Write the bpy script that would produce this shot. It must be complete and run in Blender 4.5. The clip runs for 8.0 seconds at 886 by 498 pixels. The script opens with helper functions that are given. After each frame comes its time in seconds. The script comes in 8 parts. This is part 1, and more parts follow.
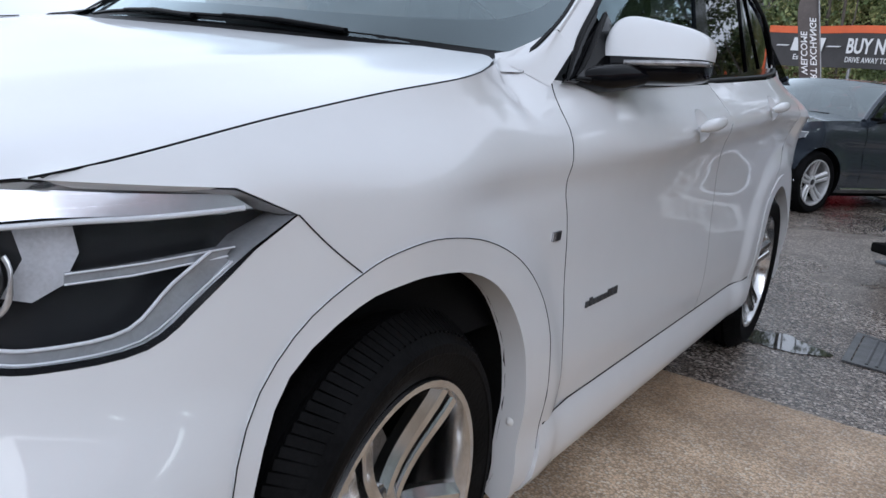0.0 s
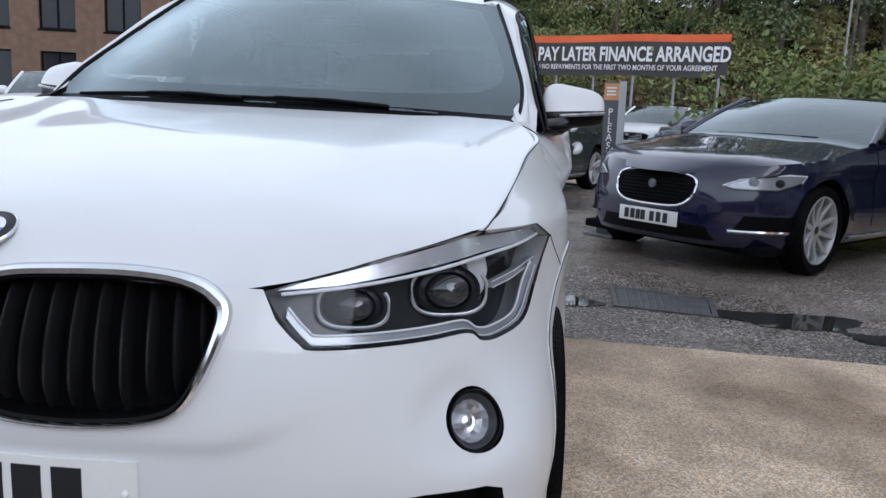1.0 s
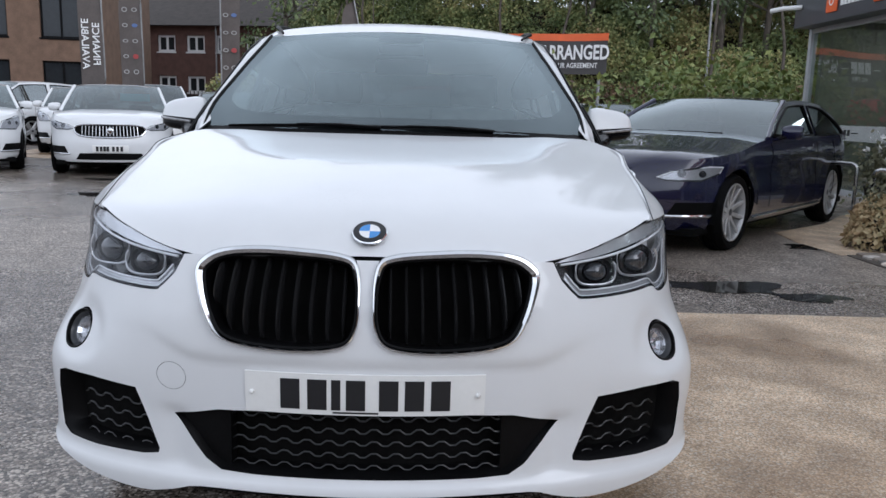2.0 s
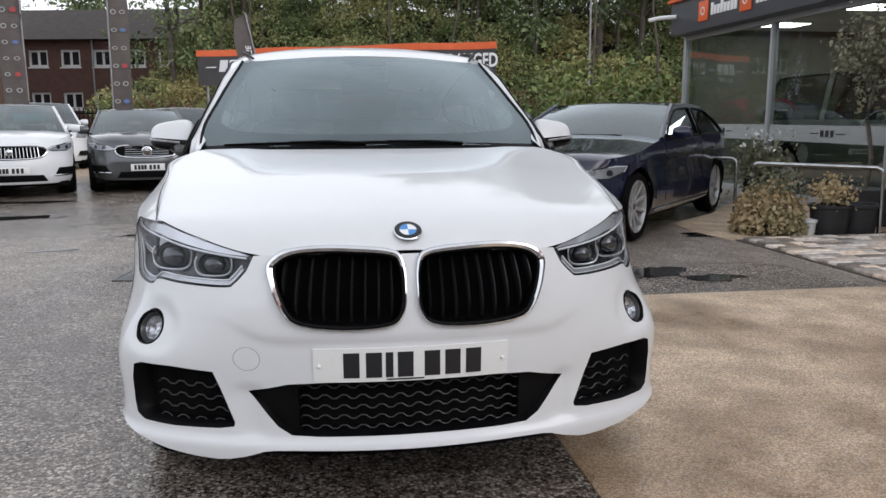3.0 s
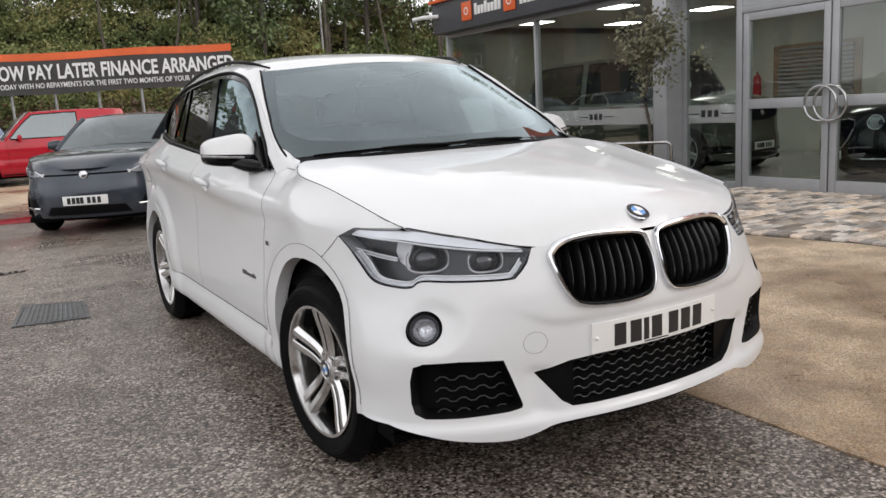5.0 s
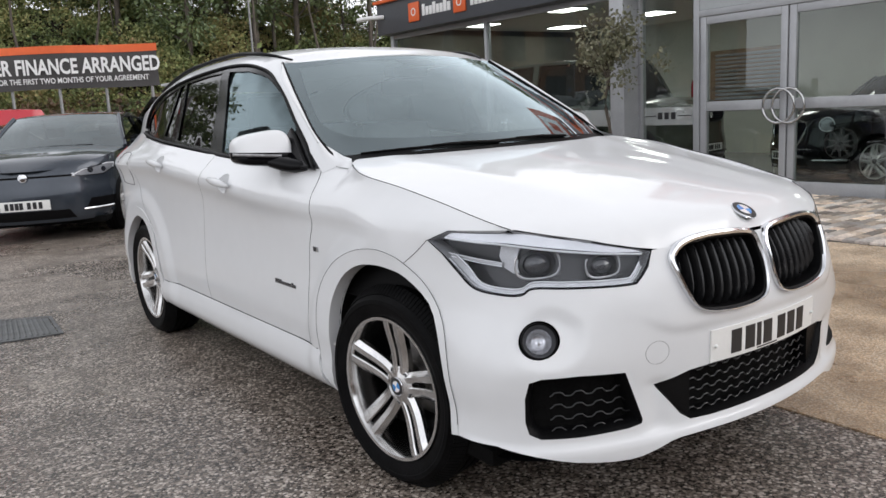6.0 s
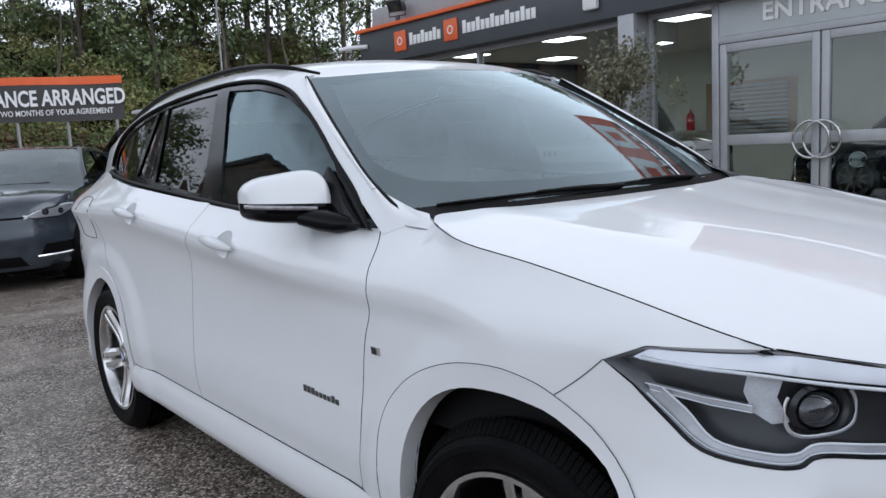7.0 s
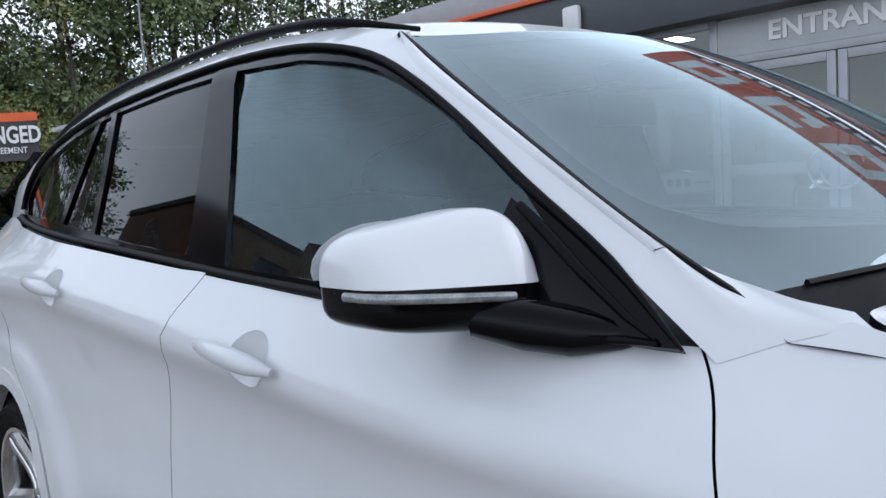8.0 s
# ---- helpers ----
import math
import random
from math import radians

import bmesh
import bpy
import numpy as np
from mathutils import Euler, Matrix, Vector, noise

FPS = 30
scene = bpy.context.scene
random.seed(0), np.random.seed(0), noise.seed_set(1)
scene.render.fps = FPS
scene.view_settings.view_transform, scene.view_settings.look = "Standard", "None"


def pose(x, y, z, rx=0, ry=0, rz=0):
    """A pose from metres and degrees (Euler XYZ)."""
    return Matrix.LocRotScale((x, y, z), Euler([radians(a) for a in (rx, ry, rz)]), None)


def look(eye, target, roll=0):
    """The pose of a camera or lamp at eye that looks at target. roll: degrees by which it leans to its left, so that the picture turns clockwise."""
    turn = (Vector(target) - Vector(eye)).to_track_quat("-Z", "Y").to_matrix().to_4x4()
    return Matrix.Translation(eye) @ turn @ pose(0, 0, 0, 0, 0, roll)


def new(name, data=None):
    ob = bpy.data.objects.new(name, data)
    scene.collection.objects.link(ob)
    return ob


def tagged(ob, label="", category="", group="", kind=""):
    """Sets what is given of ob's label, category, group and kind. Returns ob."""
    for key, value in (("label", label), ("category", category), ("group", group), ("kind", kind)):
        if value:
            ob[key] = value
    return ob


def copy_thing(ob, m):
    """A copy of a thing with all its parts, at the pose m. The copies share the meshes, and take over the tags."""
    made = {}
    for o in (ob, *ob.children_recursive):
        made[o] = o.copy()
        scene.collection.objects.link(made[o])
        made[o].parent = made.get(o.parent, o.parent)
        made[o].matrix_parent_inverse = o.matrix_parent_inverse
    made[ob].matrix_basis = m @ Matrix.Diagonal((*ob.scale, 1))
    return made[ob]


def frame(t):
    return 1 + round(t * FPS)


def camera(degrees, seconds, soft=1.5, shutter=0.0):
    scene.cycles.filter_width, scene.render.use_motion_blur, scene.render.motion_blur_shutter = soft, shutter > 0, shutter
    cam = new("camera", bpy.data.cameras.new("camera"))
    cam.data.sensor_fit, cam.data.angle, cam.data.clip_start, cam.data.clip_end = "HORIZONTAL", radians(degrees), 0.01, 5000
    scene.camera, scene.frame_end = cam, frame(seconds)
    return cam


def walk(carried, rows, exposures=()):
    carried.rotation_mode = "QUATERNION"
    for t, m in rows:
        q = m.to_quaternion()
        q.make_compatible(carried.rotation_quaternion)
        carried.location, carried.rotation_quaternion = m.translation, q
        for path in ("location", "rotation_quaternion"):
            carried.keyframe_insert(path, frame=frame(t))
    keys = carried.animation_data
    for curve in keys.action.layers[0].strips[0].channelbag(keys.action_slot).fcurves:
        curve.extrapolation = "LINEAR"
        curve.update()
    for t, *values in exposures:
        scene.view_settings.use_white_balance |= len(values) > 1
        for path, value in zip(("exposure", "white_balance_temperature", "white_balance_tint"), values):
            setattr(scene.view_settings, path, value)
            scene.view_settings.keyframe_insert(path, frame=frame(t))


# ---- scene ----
cam = camera(58.8, 8.0)
PATH = [
    (0, (1.468, -0.917, 1.048), (0.443, 0.743, 0.607), 6.2),
    (0.5, (1.165, -1.375, 1.051), (0.61, 0.509, 0.678), 2.8),
    (1, (0.848, -1.842, 1.109), (0.585, 0.109, 0.757), 2.9),
    (1.5, (0.426, -2.246, 1.137), (0.347, -0.277, 0.792), 1.9),
    (1.7, (0.291, -2.397, 1.158), (0.264, -0.428, 0.806), 1.8),
    (2.8, (-0.165, -2.909, 1.208), (0.079, -0.954, 0.868), 0.3),
    (3, (-0.255, -2.979, 1.212), (0.058, -1.032, 0.883), -0.1),
    (3.5, (-0.685, -3.063, 1.228), (-0.186, -1.152, 0.913), -1.2),
    (4, (-1.103, -2.968, 1.244), (-0.418, -1.117, 0.924), -2.4),
    (4.5, (-1.512, -2.821, 1.263), (-0.66, -1.043, 0.928), -3.1),
    (4.7, (-1.649, -2.763, 1.264), (-0.739, -1.015, 0.923), -3.3),
    (5.8, (-2.19, -2.276, 1.27), (-1.051, -0.674, 0.907), -3.0),
    (6, (-2.192, -2.166, 1.257), (-1.034, -0.575, 0.904), -3.1),
    (6.5, (-2.06, -1.676, 1.265), (-0.858, -0.11, 0.948), -3.0),
    (7, (-1.906, -1.13, 1.265), (-0.67, 0.419, 0.993), -3.1),
    (7.2, (-1.793, -0.864, 1.25), (-0.544, 0.676, 0.994), -3.3),
    (7.5, (-1.659, -0.522, 1.265), (-0.369, 0.989, 1.039), -3.8),
    (7.7, (-1.601, -0.264, 1.261), (-0.282, 1.224, 1.046), -3.9),
    (8, (-1.524, 0.134, 1.246), (-0.144, 1.57, 1.061), -3.8),
]
walk(cam, [(t, look(eye, target, roll)) for t, eye, target, roll in PATH],
     exposures=[(0, 0.5, 5650, 12), (1.5, 0.36, 5700, 12), (3, 0.47, 6250, 13), (4.5, 0.58, 6700, 13), (6.0, 0.64, 6450, 13), (7, 0.46, 5870, 12), (7.5, 0.38, 5750, 11.5), (8, 0.45, 5650, 11)])
# ---- world and light: a bright overcast sky, no hard sun ----
world = bpy.data.worlds.new("overcast_sky")
scene.world = world
world.use_nodes = True
wn = world.node_tree
sky = wn.nodes.new("ShaderNodeTexSky")
sky.sky_type, sky.sun_disc = "NISHITA", False
sky.sun_elevation, sky.sun_rotation = radians(26), radians(131)
sky.dust_density, sky.air_density = 4.0, 1.0
pale = wn.nodes.new("ShaderNodeHueSaturation")
pale.inputs["Saturation"].default_value = 0.22
wn.links.new(sky.outputs[0], pale.inputs["Color"])
back = wn.nodes["Background"]
back.inputs["Strength"].default_value = 0.15
cloud = wn.nodes.new("ShaderNodeMix")
cloud.data_type = "RGBA"
cloud.inputs[0].default_value = 0.85
wn.links.new(pale.outputs[0], cloud.inputs[6])
# the cloud deck: brightest a third of the way up, softly mottled
wco, wsep, wfade, wnoise, wmot, wmul, wtint = (wn.nodes.new("ShaderNode" + k) for k in ("TexCoord", "SeparateXYZ", "ValToRGB", "TexNoise", "MapRange", "Math", "Mix"))
wn.links.new(wco.outputs["Generated"], wsep.inputs[0])
wn.links.new(wsep.outputs["Z"], wfade.inputs[0])
tones = wfade.color_ramp.elements
for place, tone in ((0.12, 0.58), (0.36, 0.80), (0.62, 0.54)):
    tones.new(place).color = (tone, tone, tone, 1)
tones[0].color, tones[4].color = (0.50, 0.50, 0.50, 1), (0.32, 0.32, 0.32, 1)
wn.links.new(wco.outputs["Generated"], wnoise.inputs["Vector"])
wnoise.inputs["Scale"].default_value, wnoise.inputs["Detail"].default_value = 2.6, 5
wn.links.new(wnoise.outputs[0], wmot.inputs["Value"])
wmot.inputs["From Min"].default_value, wmot.inputs["From Max"].default_value = 0.3, 0.7
wmot.inputs["To Min"].default_value, wmot.inputs["To Max"].default_value = 0.82, 1.18
wmul.operation = "MULTIPLY"
wn.links.new(wfade.outputs[0], wmul.inputs[0])
wn.links.new(wmot.outputs[0], wmul.inputs[1])
wtint.data_type, wtint.blend_type = "RGBA", "MULTIPLY"
wtint.inputs[0].default_value = 1.0
wtint.inputs[6].default_value = (10.6, 10.9, 11.2, 1)
wn.links.new(wmul.outputs[0], wtint.inputs[7])
wn.links.new(wtint.outputs[2], cloud.inputs[7])
wn.links.new(cloud.outputs[2], back.inputs["Color"])
sun_data = bpy.data.lights.new("sun", "SUN")
sun_data.energy, sun_data.angle, sun_data.color = 0.65, radians(44), (1, 0.97, 0.93)
sun = new("sun", sun_data)
sun.matrix_world = look((0, 0, 30), (-46, 40, 0))

# ---- materials ----
def material(name, colour, rough=0.5, metal=0.0, coat=0.0, vary=0.1, scale=6.0, bump=0.0, bump_scale=60.0, alt=None, spec=0.5, random_tint=0.0, island=False):
    """Principled surface with colour variation at two scales and fine relief."""
    m = bpy.data.materials.new(name)
    m.use_nodes = True
    nt = m.node_tree
    p = nt.nodes["Principled BSDF"]
    p.inputs["Roughness"].default_value = rough
    p.inputs["Metallic"].default_value = metal
    p.inputs["Coat Weight"].default_value = coat
    p.inputs["Coat Roughness"].default_value = 0.03
    p.inputs["Specular IOR Level"].default_value = spec
    c = (*colour, 1)
    d = (*(alt or [v * (1 - 2.2 * vary) for v in colour]), 1)
    co = nt.nodes.new("ShaderNodeTexCoord")
    n1, n2 = nt.nodes.new("ShaderNodeTexNoise"), nt.nodes.new("ShaderNodeTexNoise")
    n1.inputs["Scale"].default_value, n1.inputs["Detail"].default_value = scale, 5
    n2.inputs["Scale"].default_value, n2.inputs["Detail"].default_value = scale * 9, 3
    add = nt.nodes.new("ShaderNodeMath")
    add.operation = "MULTIPLY_ADD"
    add.inputs[1].default_value = 0.6
    for n in (n1, n2):
        nt.links.new(co.outputs["Object"], n.inputs["Vector"])
    half = nt.nodes.new("ShaderNodeMath")
    half.operation = "MULTIPLY"
    half.inputs[1].default_value = 0.4
    nt.links.new(n2.outputs[0], half.inputs[0])
    nt.links.new(n1.outputs[0], add.inputs[0])
    nt.links.new(half.outputs[0], add.inputs[2])
    ramp = nt.nodes.new("ShaderNodeValToRGB")
    ramp.color_ramp.elements[0].position, ramp.color_ramp.elements[0].color = 0.36, d
    ramp.color_ramp.elements[1].position, ramp.color_ramp.elements[1].color = 0.62, c
    nt.links.new(add.outputs[0], ramp.inputs[0])
    out = ramp.outputs[0]
    if random_tint:
        info = nt.nodes.new("ShaderNodeNewGeometry" if island else "ShaderNodeObjectInfo")
        hsv = nt.nodes.new("ShaderNodeHueSaturation")
        mr = nt.nodes.new("ShaderNodeMapRange")
        mr.inputs["To Min"].default_value, mr.inputs["To Max"].default_value = 1 - random_tint, 1 + random_tint
        nt.links.new(info.outputs["Random Per Island" if island else "Random"], mr.inputs["Value"])
        hue = nt.nodes.new("ShaderNodeMapRange")
        wob = nt.nodes.new("ShaderNodeMath")
        wob.operation = "PINGPONG"
        wob.inputs[1].default_value = 0.13
        nt.links.new(info.outputs["Random Per Island" if island else "Random"], wob.inputs[0])
        hue.inputs["From Max"].default_value = 0.13
        hue.inputs["To Min"].default_value, hue.inputs["To Max"].default_value = 0.45, 1.25
        nt.links.new(wob.outputs[0], hue.inputs["Value"])
        nt.links.new(hue.outputs[0], hsv.inputs["Saturation"])
        nt.links.new(mr.outputs[0], hsv.inputs["Value"])
        nt.links.new(out, hsv.inputs["Color"])
        out = hsv.outputs[0]
    nt.links.new(out, p.inputs["Base Color"])
    if bump:
        nb = nt.nodes.new("ShaderNodeTexNoise")
        nb.inputs["Scale"].default_value, nb.inputs["Detail"].default_value = bump_scale, 4
        nt.links.new(co.outputs["Object"], nb.inputs["Vector"])
        bm_ = nt.nodes.new("ShaderNodeBump")
        bm_.inputs["Strength"].default_value, bm_.inputs["Distance"].default_value = bump, 0.004
        nt.links.new(nb.outputs[0], bm_.inputs["Height"])
        nt.links.new(bm_.outputs[0], p.inputs["Normal"])
    return m


def glass(name, tint, gloss=0.02, clear=0.8, shine=0.04, sheen=(1, 1, 1)):
    """A thin pane: reflection that rises from shine, square on, to full at a glancing angle, over tinted see-through."""
    m = bpy.data.materials.new(name)
    m.use_nodes = True
    nt = m.node_tree
    nt.nodes.remove(nt.nodes["Principled BSDF"])
    t, g, mix, lw, pw, fr = (nt.nodes.new("ShaderNode" + k) for k in ("BsdfTransparent", "BsdfGlossy", "MixShader", "LayerWeight", "Math", "MapRange"))
    t.inputs["Color"].default_value = (*[v * clear for v in tint], 1)
    g.inputs["Roughness"].default_value = gloss
    g.inputs["Color"].default_value = (*sheen, 1)
    lw.inputs["Blend"].default_value = 0.5
    pw.operation = "POWER"
    pw.inputs[1].default_value = 5.0
    nt.links.new(lw.outputs["Facing"], pw.inputs[0])
    nt.links.new(pw.outputs[0], fr.inputs["Value"])
    fr.inputs["To Min"].default_value, fr.inputs["To Max"].default_value = shine, 1.0
    nt.links.new(fr.outputs[0], mix.inputs[0])
    nt.links.new(t.outputs[0], mix.inputs[1])
    nt.links.new(g.outputs[0], mix.inputs[2])
    nt.links.new(mix.outputs[0], nt.nodes["Material Output"].inputs["Surface"])
    return m


def haze(name, colour, share):
    """A thin film of pale colour inside a pane: painted haze that brightens it."""
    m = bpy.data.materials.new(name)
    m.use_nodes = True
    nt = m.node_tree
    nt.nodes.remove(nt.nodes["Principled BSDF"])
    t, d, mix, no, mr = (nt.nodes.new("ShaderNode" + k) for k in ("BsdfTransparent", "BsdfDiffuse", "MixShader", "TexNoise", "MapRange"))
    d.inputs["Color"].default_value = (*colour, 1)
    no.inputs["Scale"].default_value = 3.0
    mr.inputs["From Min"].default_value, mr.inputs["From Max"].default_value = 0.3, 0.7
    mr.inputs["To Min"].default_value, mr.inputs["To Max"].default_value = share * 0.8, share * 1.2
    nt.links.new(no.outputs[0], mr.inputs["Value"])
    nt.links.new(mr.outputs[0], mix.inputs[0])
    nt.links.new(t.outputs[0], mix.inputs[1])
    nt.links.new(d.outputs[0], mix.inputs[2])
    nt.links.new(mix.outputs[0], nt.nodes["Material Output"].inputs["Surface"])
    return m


def lit(name, colour, strength):
    m = bpy.data.materials.new(name)
    m.use_nodes = True
    p = m.node_tree.nodes["Principled BSDF"]
    p.inputs["Base Color"].default_value = (*colour, 1)
    p.inputs["Emission Color"].default_value = (*colour, 1)
    p.inputs["Emission Strength"].default_value = strength
    return m


WHITE = material("white_car_paint", (0.69, 0.70, 0.71), 0.35, coat=0.7, vary=0.012, scale=1.5, spec=0.12)
CHROME = material("chrome", (0.70, 0.71, 0.73), 0.10, 1.0, vary=0.03, scale=20)
ALLOY = material("painted_alloy", (0.66, 0.655, 0.65), 0.19, 1.0, coat=0.5, vary=0.1, scale=18)
ALLOY_PAINT = material("silver_wheel_paint", (0.58, 0.58, 0.58), 0.3, 0.35, coat=0.4, vary=0.1, scale=18)
ALLOY_DARK = material("dark_alloy", (0.10, 0.10, 0.105), 0.35, 0.7, vary=0.15, scale=18)
RUBBER = material("tyre_rubber", (0.006, 0.006, 0.0065), 0.6, vary=0.3, scale=14, spec=0.07, bump=0.3, bump_scale=150)
TRIM = material("black_plastic", (0.004, 0.004, 0.0045), 0.45, spec=0.10, vary=0.2, scale=15, bump=0.15, bump_scale=300)
GLOSS_BLACK = material("gloss_black", (0.003, 0.003, 0.004), 0.1, spec=0.14, vary=0.1, scale=8)
SLAT = material("grille_slat_plastic", (0.014, 0.014, 0.015), 0.22, spec=0.5, vary=0.2, scale=15)
LINER = material("arch_liner", (0.005, 0.005, 0.005), 0.9, spec=0.1, vary=0.3, scale=12, bump=0.4, bump_scale=90)
CABIN = material("dark_cabin_cloth", (0.10, 0.10, 0.104), 0.95, vary=0.2, scale=20, bump=0.2, spec=0.04)
CABIN_GREY = material("grey_headliner", (0.5, 0.5, 0.5), 0.9, vary=0.1, scale=20)
SCREEN_GLASS = glass("windscreen_glass", (0.86, 0.93, 0.93), 0.015, 0.92, 0.19, (0.86, 1.0, 1.05))
# added haze that lifts the dark cabin, standing in for brightness on the screen
HAZE = haze("pale_haze_film", (0.80, 0.86, 0.88), 0.10)
SIDE_GLASS = glass("door_glass", (0.72, 0.80, 0.80), 0.015, 0.6, 0.085, (0.80, 1.0, 1.06))
PRIVACY_GLASS = glass("privacy_glass", (0.16, 0.17, 0.18), 0.015, 0.4, 0.013)
LENS = glass("clear_lens", (0.97, 0.98, 1.0), 0.02, 0.95, 0.02, (0.6, 0.62, 0.65))
LAMP_WALL = material("lamp_wall", (0.52, 0.53, 0.545), 0.25, 0.5, coat=0.3, vary=0.1, scale=25)
LAMP_DARK = material("lamp_bezel", (0.020, 0.021, 0.023), 0.22, vary=0.1, scale=20)
LAMP_GREY = material("lamp_reflector", (0.62, 0.63, 0.65), 0.24, 0.6, coat=0.6, vary=0.12, scale=30)
LAMP_PALE = material("pale_lamp_bowl", (0.62, 0.63, 0.65), 0.3, coat=0.6, vary=0.12, scale=25)
LAMP_BROW = material("lamp_brow", (0.62, 0.63, 0.65), 0.25, 0.6, coat=0.4, vary=0.05, scale=14)
PROJECTOR = material("lamp_projector", (0.03, 0.033, 0.038), 0.04, coat=1.0, vary=0.2, scale=30)
INDICATOR = material("clear_indicator", (0.36, 0.36, 0.37), 0.12, 0.3, coat=0.8, vary=0.25, scale=50)
FOG_WALL = material("fog_lamp_wall", (0.06, 0.062, 0.066), 0.3, vary=0.1, scale=20)
FOG_CHROME = material("fog_lamp_reflector", (0.75, 0.75, 0.77), 0.2, 0.8, vary=0.2, scale=60)
BADGE_DARK = material("dark_chrome_badge", (0.10, 0.10, 0.105), 0.25, 0.6, vary=0.1, scale=60)
DRL = material("light_guide", (0.78, 0.80, 0.82), 0.2, 0.0, coat=0.5, vary=0.05, scale=20)
PLATE_WHITE = material("number_plate_white", (0.78, 0.78, 0.76), 0.3, vary=0.02, scale=10)
PLATE_YELLOW = material("number_plate_yellow", (0.75, 0.52, 0.05), 0.3, vary=0.02, scale=10)
INK = material("black_print", (0.012, 0.012, 0.014), 0.45, vary=0.05, scale=10)
BADGE_BLUE = material("badge_blue", (0.05, 0.25, 0.62), 0.15, coat=1, vary=0.03)
BADGE_WHITE = material("badge_white", (0.8, 0.8, 0.8), 0.15, coat=1, vary=0.02)
MESH_BAR = material("intake_mesh", (0.010, 0.010, 0.011), 0.35, vary=0.15, scale=15)
RED_LAMP = material("red_lamp", (0.32, 0.012, 0.02), 0.12, coat=1, vary=0.1, scale=30)
DISC = material("brake_disc", (0.30, 0.29, 0.28), 0.35, 0.9, vary=0.25, scale=30)
CLEARISH = material("silver_badge", (0.55, 0.55, 0.56), 0.25, 0.8, vary=0.1, scale=60)

def paint(name, colour, rough=0.3, metal=0.0):
    return material(name, colour, rough * 0.7, metal, coat=0.6, vary=0.05, scale=2.0, spec=0.2)


NAVY = material("dark_blue_paint", (0.005, 0.006, 0.034), 0.22, 0.0, coat=1.0, vary=0.05, scale=2.0, spec=0.3)
GREY = paint("metallic_grey_paint", (0.11, 0.115, 0.12), 0.3, 0.5)
BLUE_GREY = paint("slate_grey_paint", (0.045, 0.055, 0.07), 0.3, 0.4)
BLACK = paint("black_paint", (0.012, 0.012, 0.014), 0.25)
RED = paint("red_paint", (0.42, 0.012, 0.025), 0.3)
MID_BLUE = paint("dull_blue_paint", (0.05, 0.07, 0.13), 0.35, 0.3)
OLIVE = paint("olive_grey_paint", (0.10, 0.105, 0.085), 0.35, 0.2)
TEAL_CARD = material("turquoise_price_card", (0.03, 0.42, 0.48), 0.5, vary=0.1, scale=30)
CAR_GLASS = glass("tinted_car_glass", (0.45, 0.52, 0.52), 0.02, 0.6, 0.22, (0.92, 1.0, 1.02))




def wet(m, scale=150.0):
    """Adds beads of rain to a paint's coat."""
    nt = m.node_tree
    co, v, n = (nt.nodes.new("ShaderNode" + k) for k in ("TexCoord", "TexVoronoi", "TexNoise"))
    v.inputs["Scale"].default_value, n.inputs["Scale"].default_value = scale, 2.2
    r1, r2, mul, b = (nt.nodes.new("ShaderNode" + k) for k in ("ValToRGB", "ValToRGB", "Math", "Bump"))
    r1.color_ramp.elements[0].position, r1.color_ramp.elements[0].color = 0.0, (1, 1, 1, 1)
    r1.color_ramp.elements[1].position, r1.color_ramp.elements[1].color = 0.34, (0, 0, 0, 1)
    r2.color_ramp.elements[0].position, r2.color_ramp.elements[1].position = 0.58, 0.70
    mul.operation = "MULTIPLY"
    for q in (v, n):
        nt.links.new(co.outputs["Object"], q.inputs["Vector"])
    nt.links.new(v.outputs["Distance"], r1.inputs[0])
    nt.links.new(n.outputs[0], r2.inputs[0])
    nt.links.new(r1.outputs[0], mul.inputs[0])
    nt.links.new(r2.outputs[0], mul.inputs[1])
    b.inputs["Strength"].default_value, b.inputs["Distance"].default_value = 0.35, 0.002
    nt.links.new(mul.outputs[0], b.inputs["Height"])
    nt.links.new(b.outputs[0], nt.nodes["Principled BSDF"].inputs["Coat Normal"])
    return m


WET_WHITE = wet(material("rain_beaded_white_paint", (0.69, 0.70, 0.71), 0.35, coat=0.7, vary=0.012, scale=1.5, spec=0.12))

# ---- builders ----
from mathutils.geometry import delaunay_2d_cdt


def mesh_object(name, verts, faces, mat, parent=None, smooth_angle=40, label=""):
    me = bpy.data.meshes.new(name)
    me.from_pydata([tuple(v) for v in verts], [], [tuple(f) for f in faces])
    me.validate()
    if smooth_angle:
        me.shade_smooth()
        me.set_sharp_from_angle(angle=radians(smooth_angle))
    for m_ in (mat if isinstance(mat, (list, tuple)) else [mat]):
        me.materials.append(m_)
    ob = new(name, me)
    if parent:
        ob.parent = parent
    if label:
        tagged(ob, label)
    return ob


def part(name, bm, mat, parent, label="", angle=40):
    me = bpy.data.meshes.new(name)
    bm.normal_update()
    bm.to_mesh(me)
    bm.free()
    if angle:
        me.shade_smooth()
        me.set_sharp_from_angle(angle=radians(angle))
    for m_ in (mat if isinstance(mat, (list, tuple)) else [mat]):
        me.materials.append(m_)
    ob = new(name, me)
    ob.parent = parent
    if label:
        tagged(ob, label)
    return ob


def thing(name, label, category, group="", m=None, kind=""):
    ob = new(name)
    if m is not None:
        ob.matrix_world = m
    return tagged(ob, label, category, group, kind)


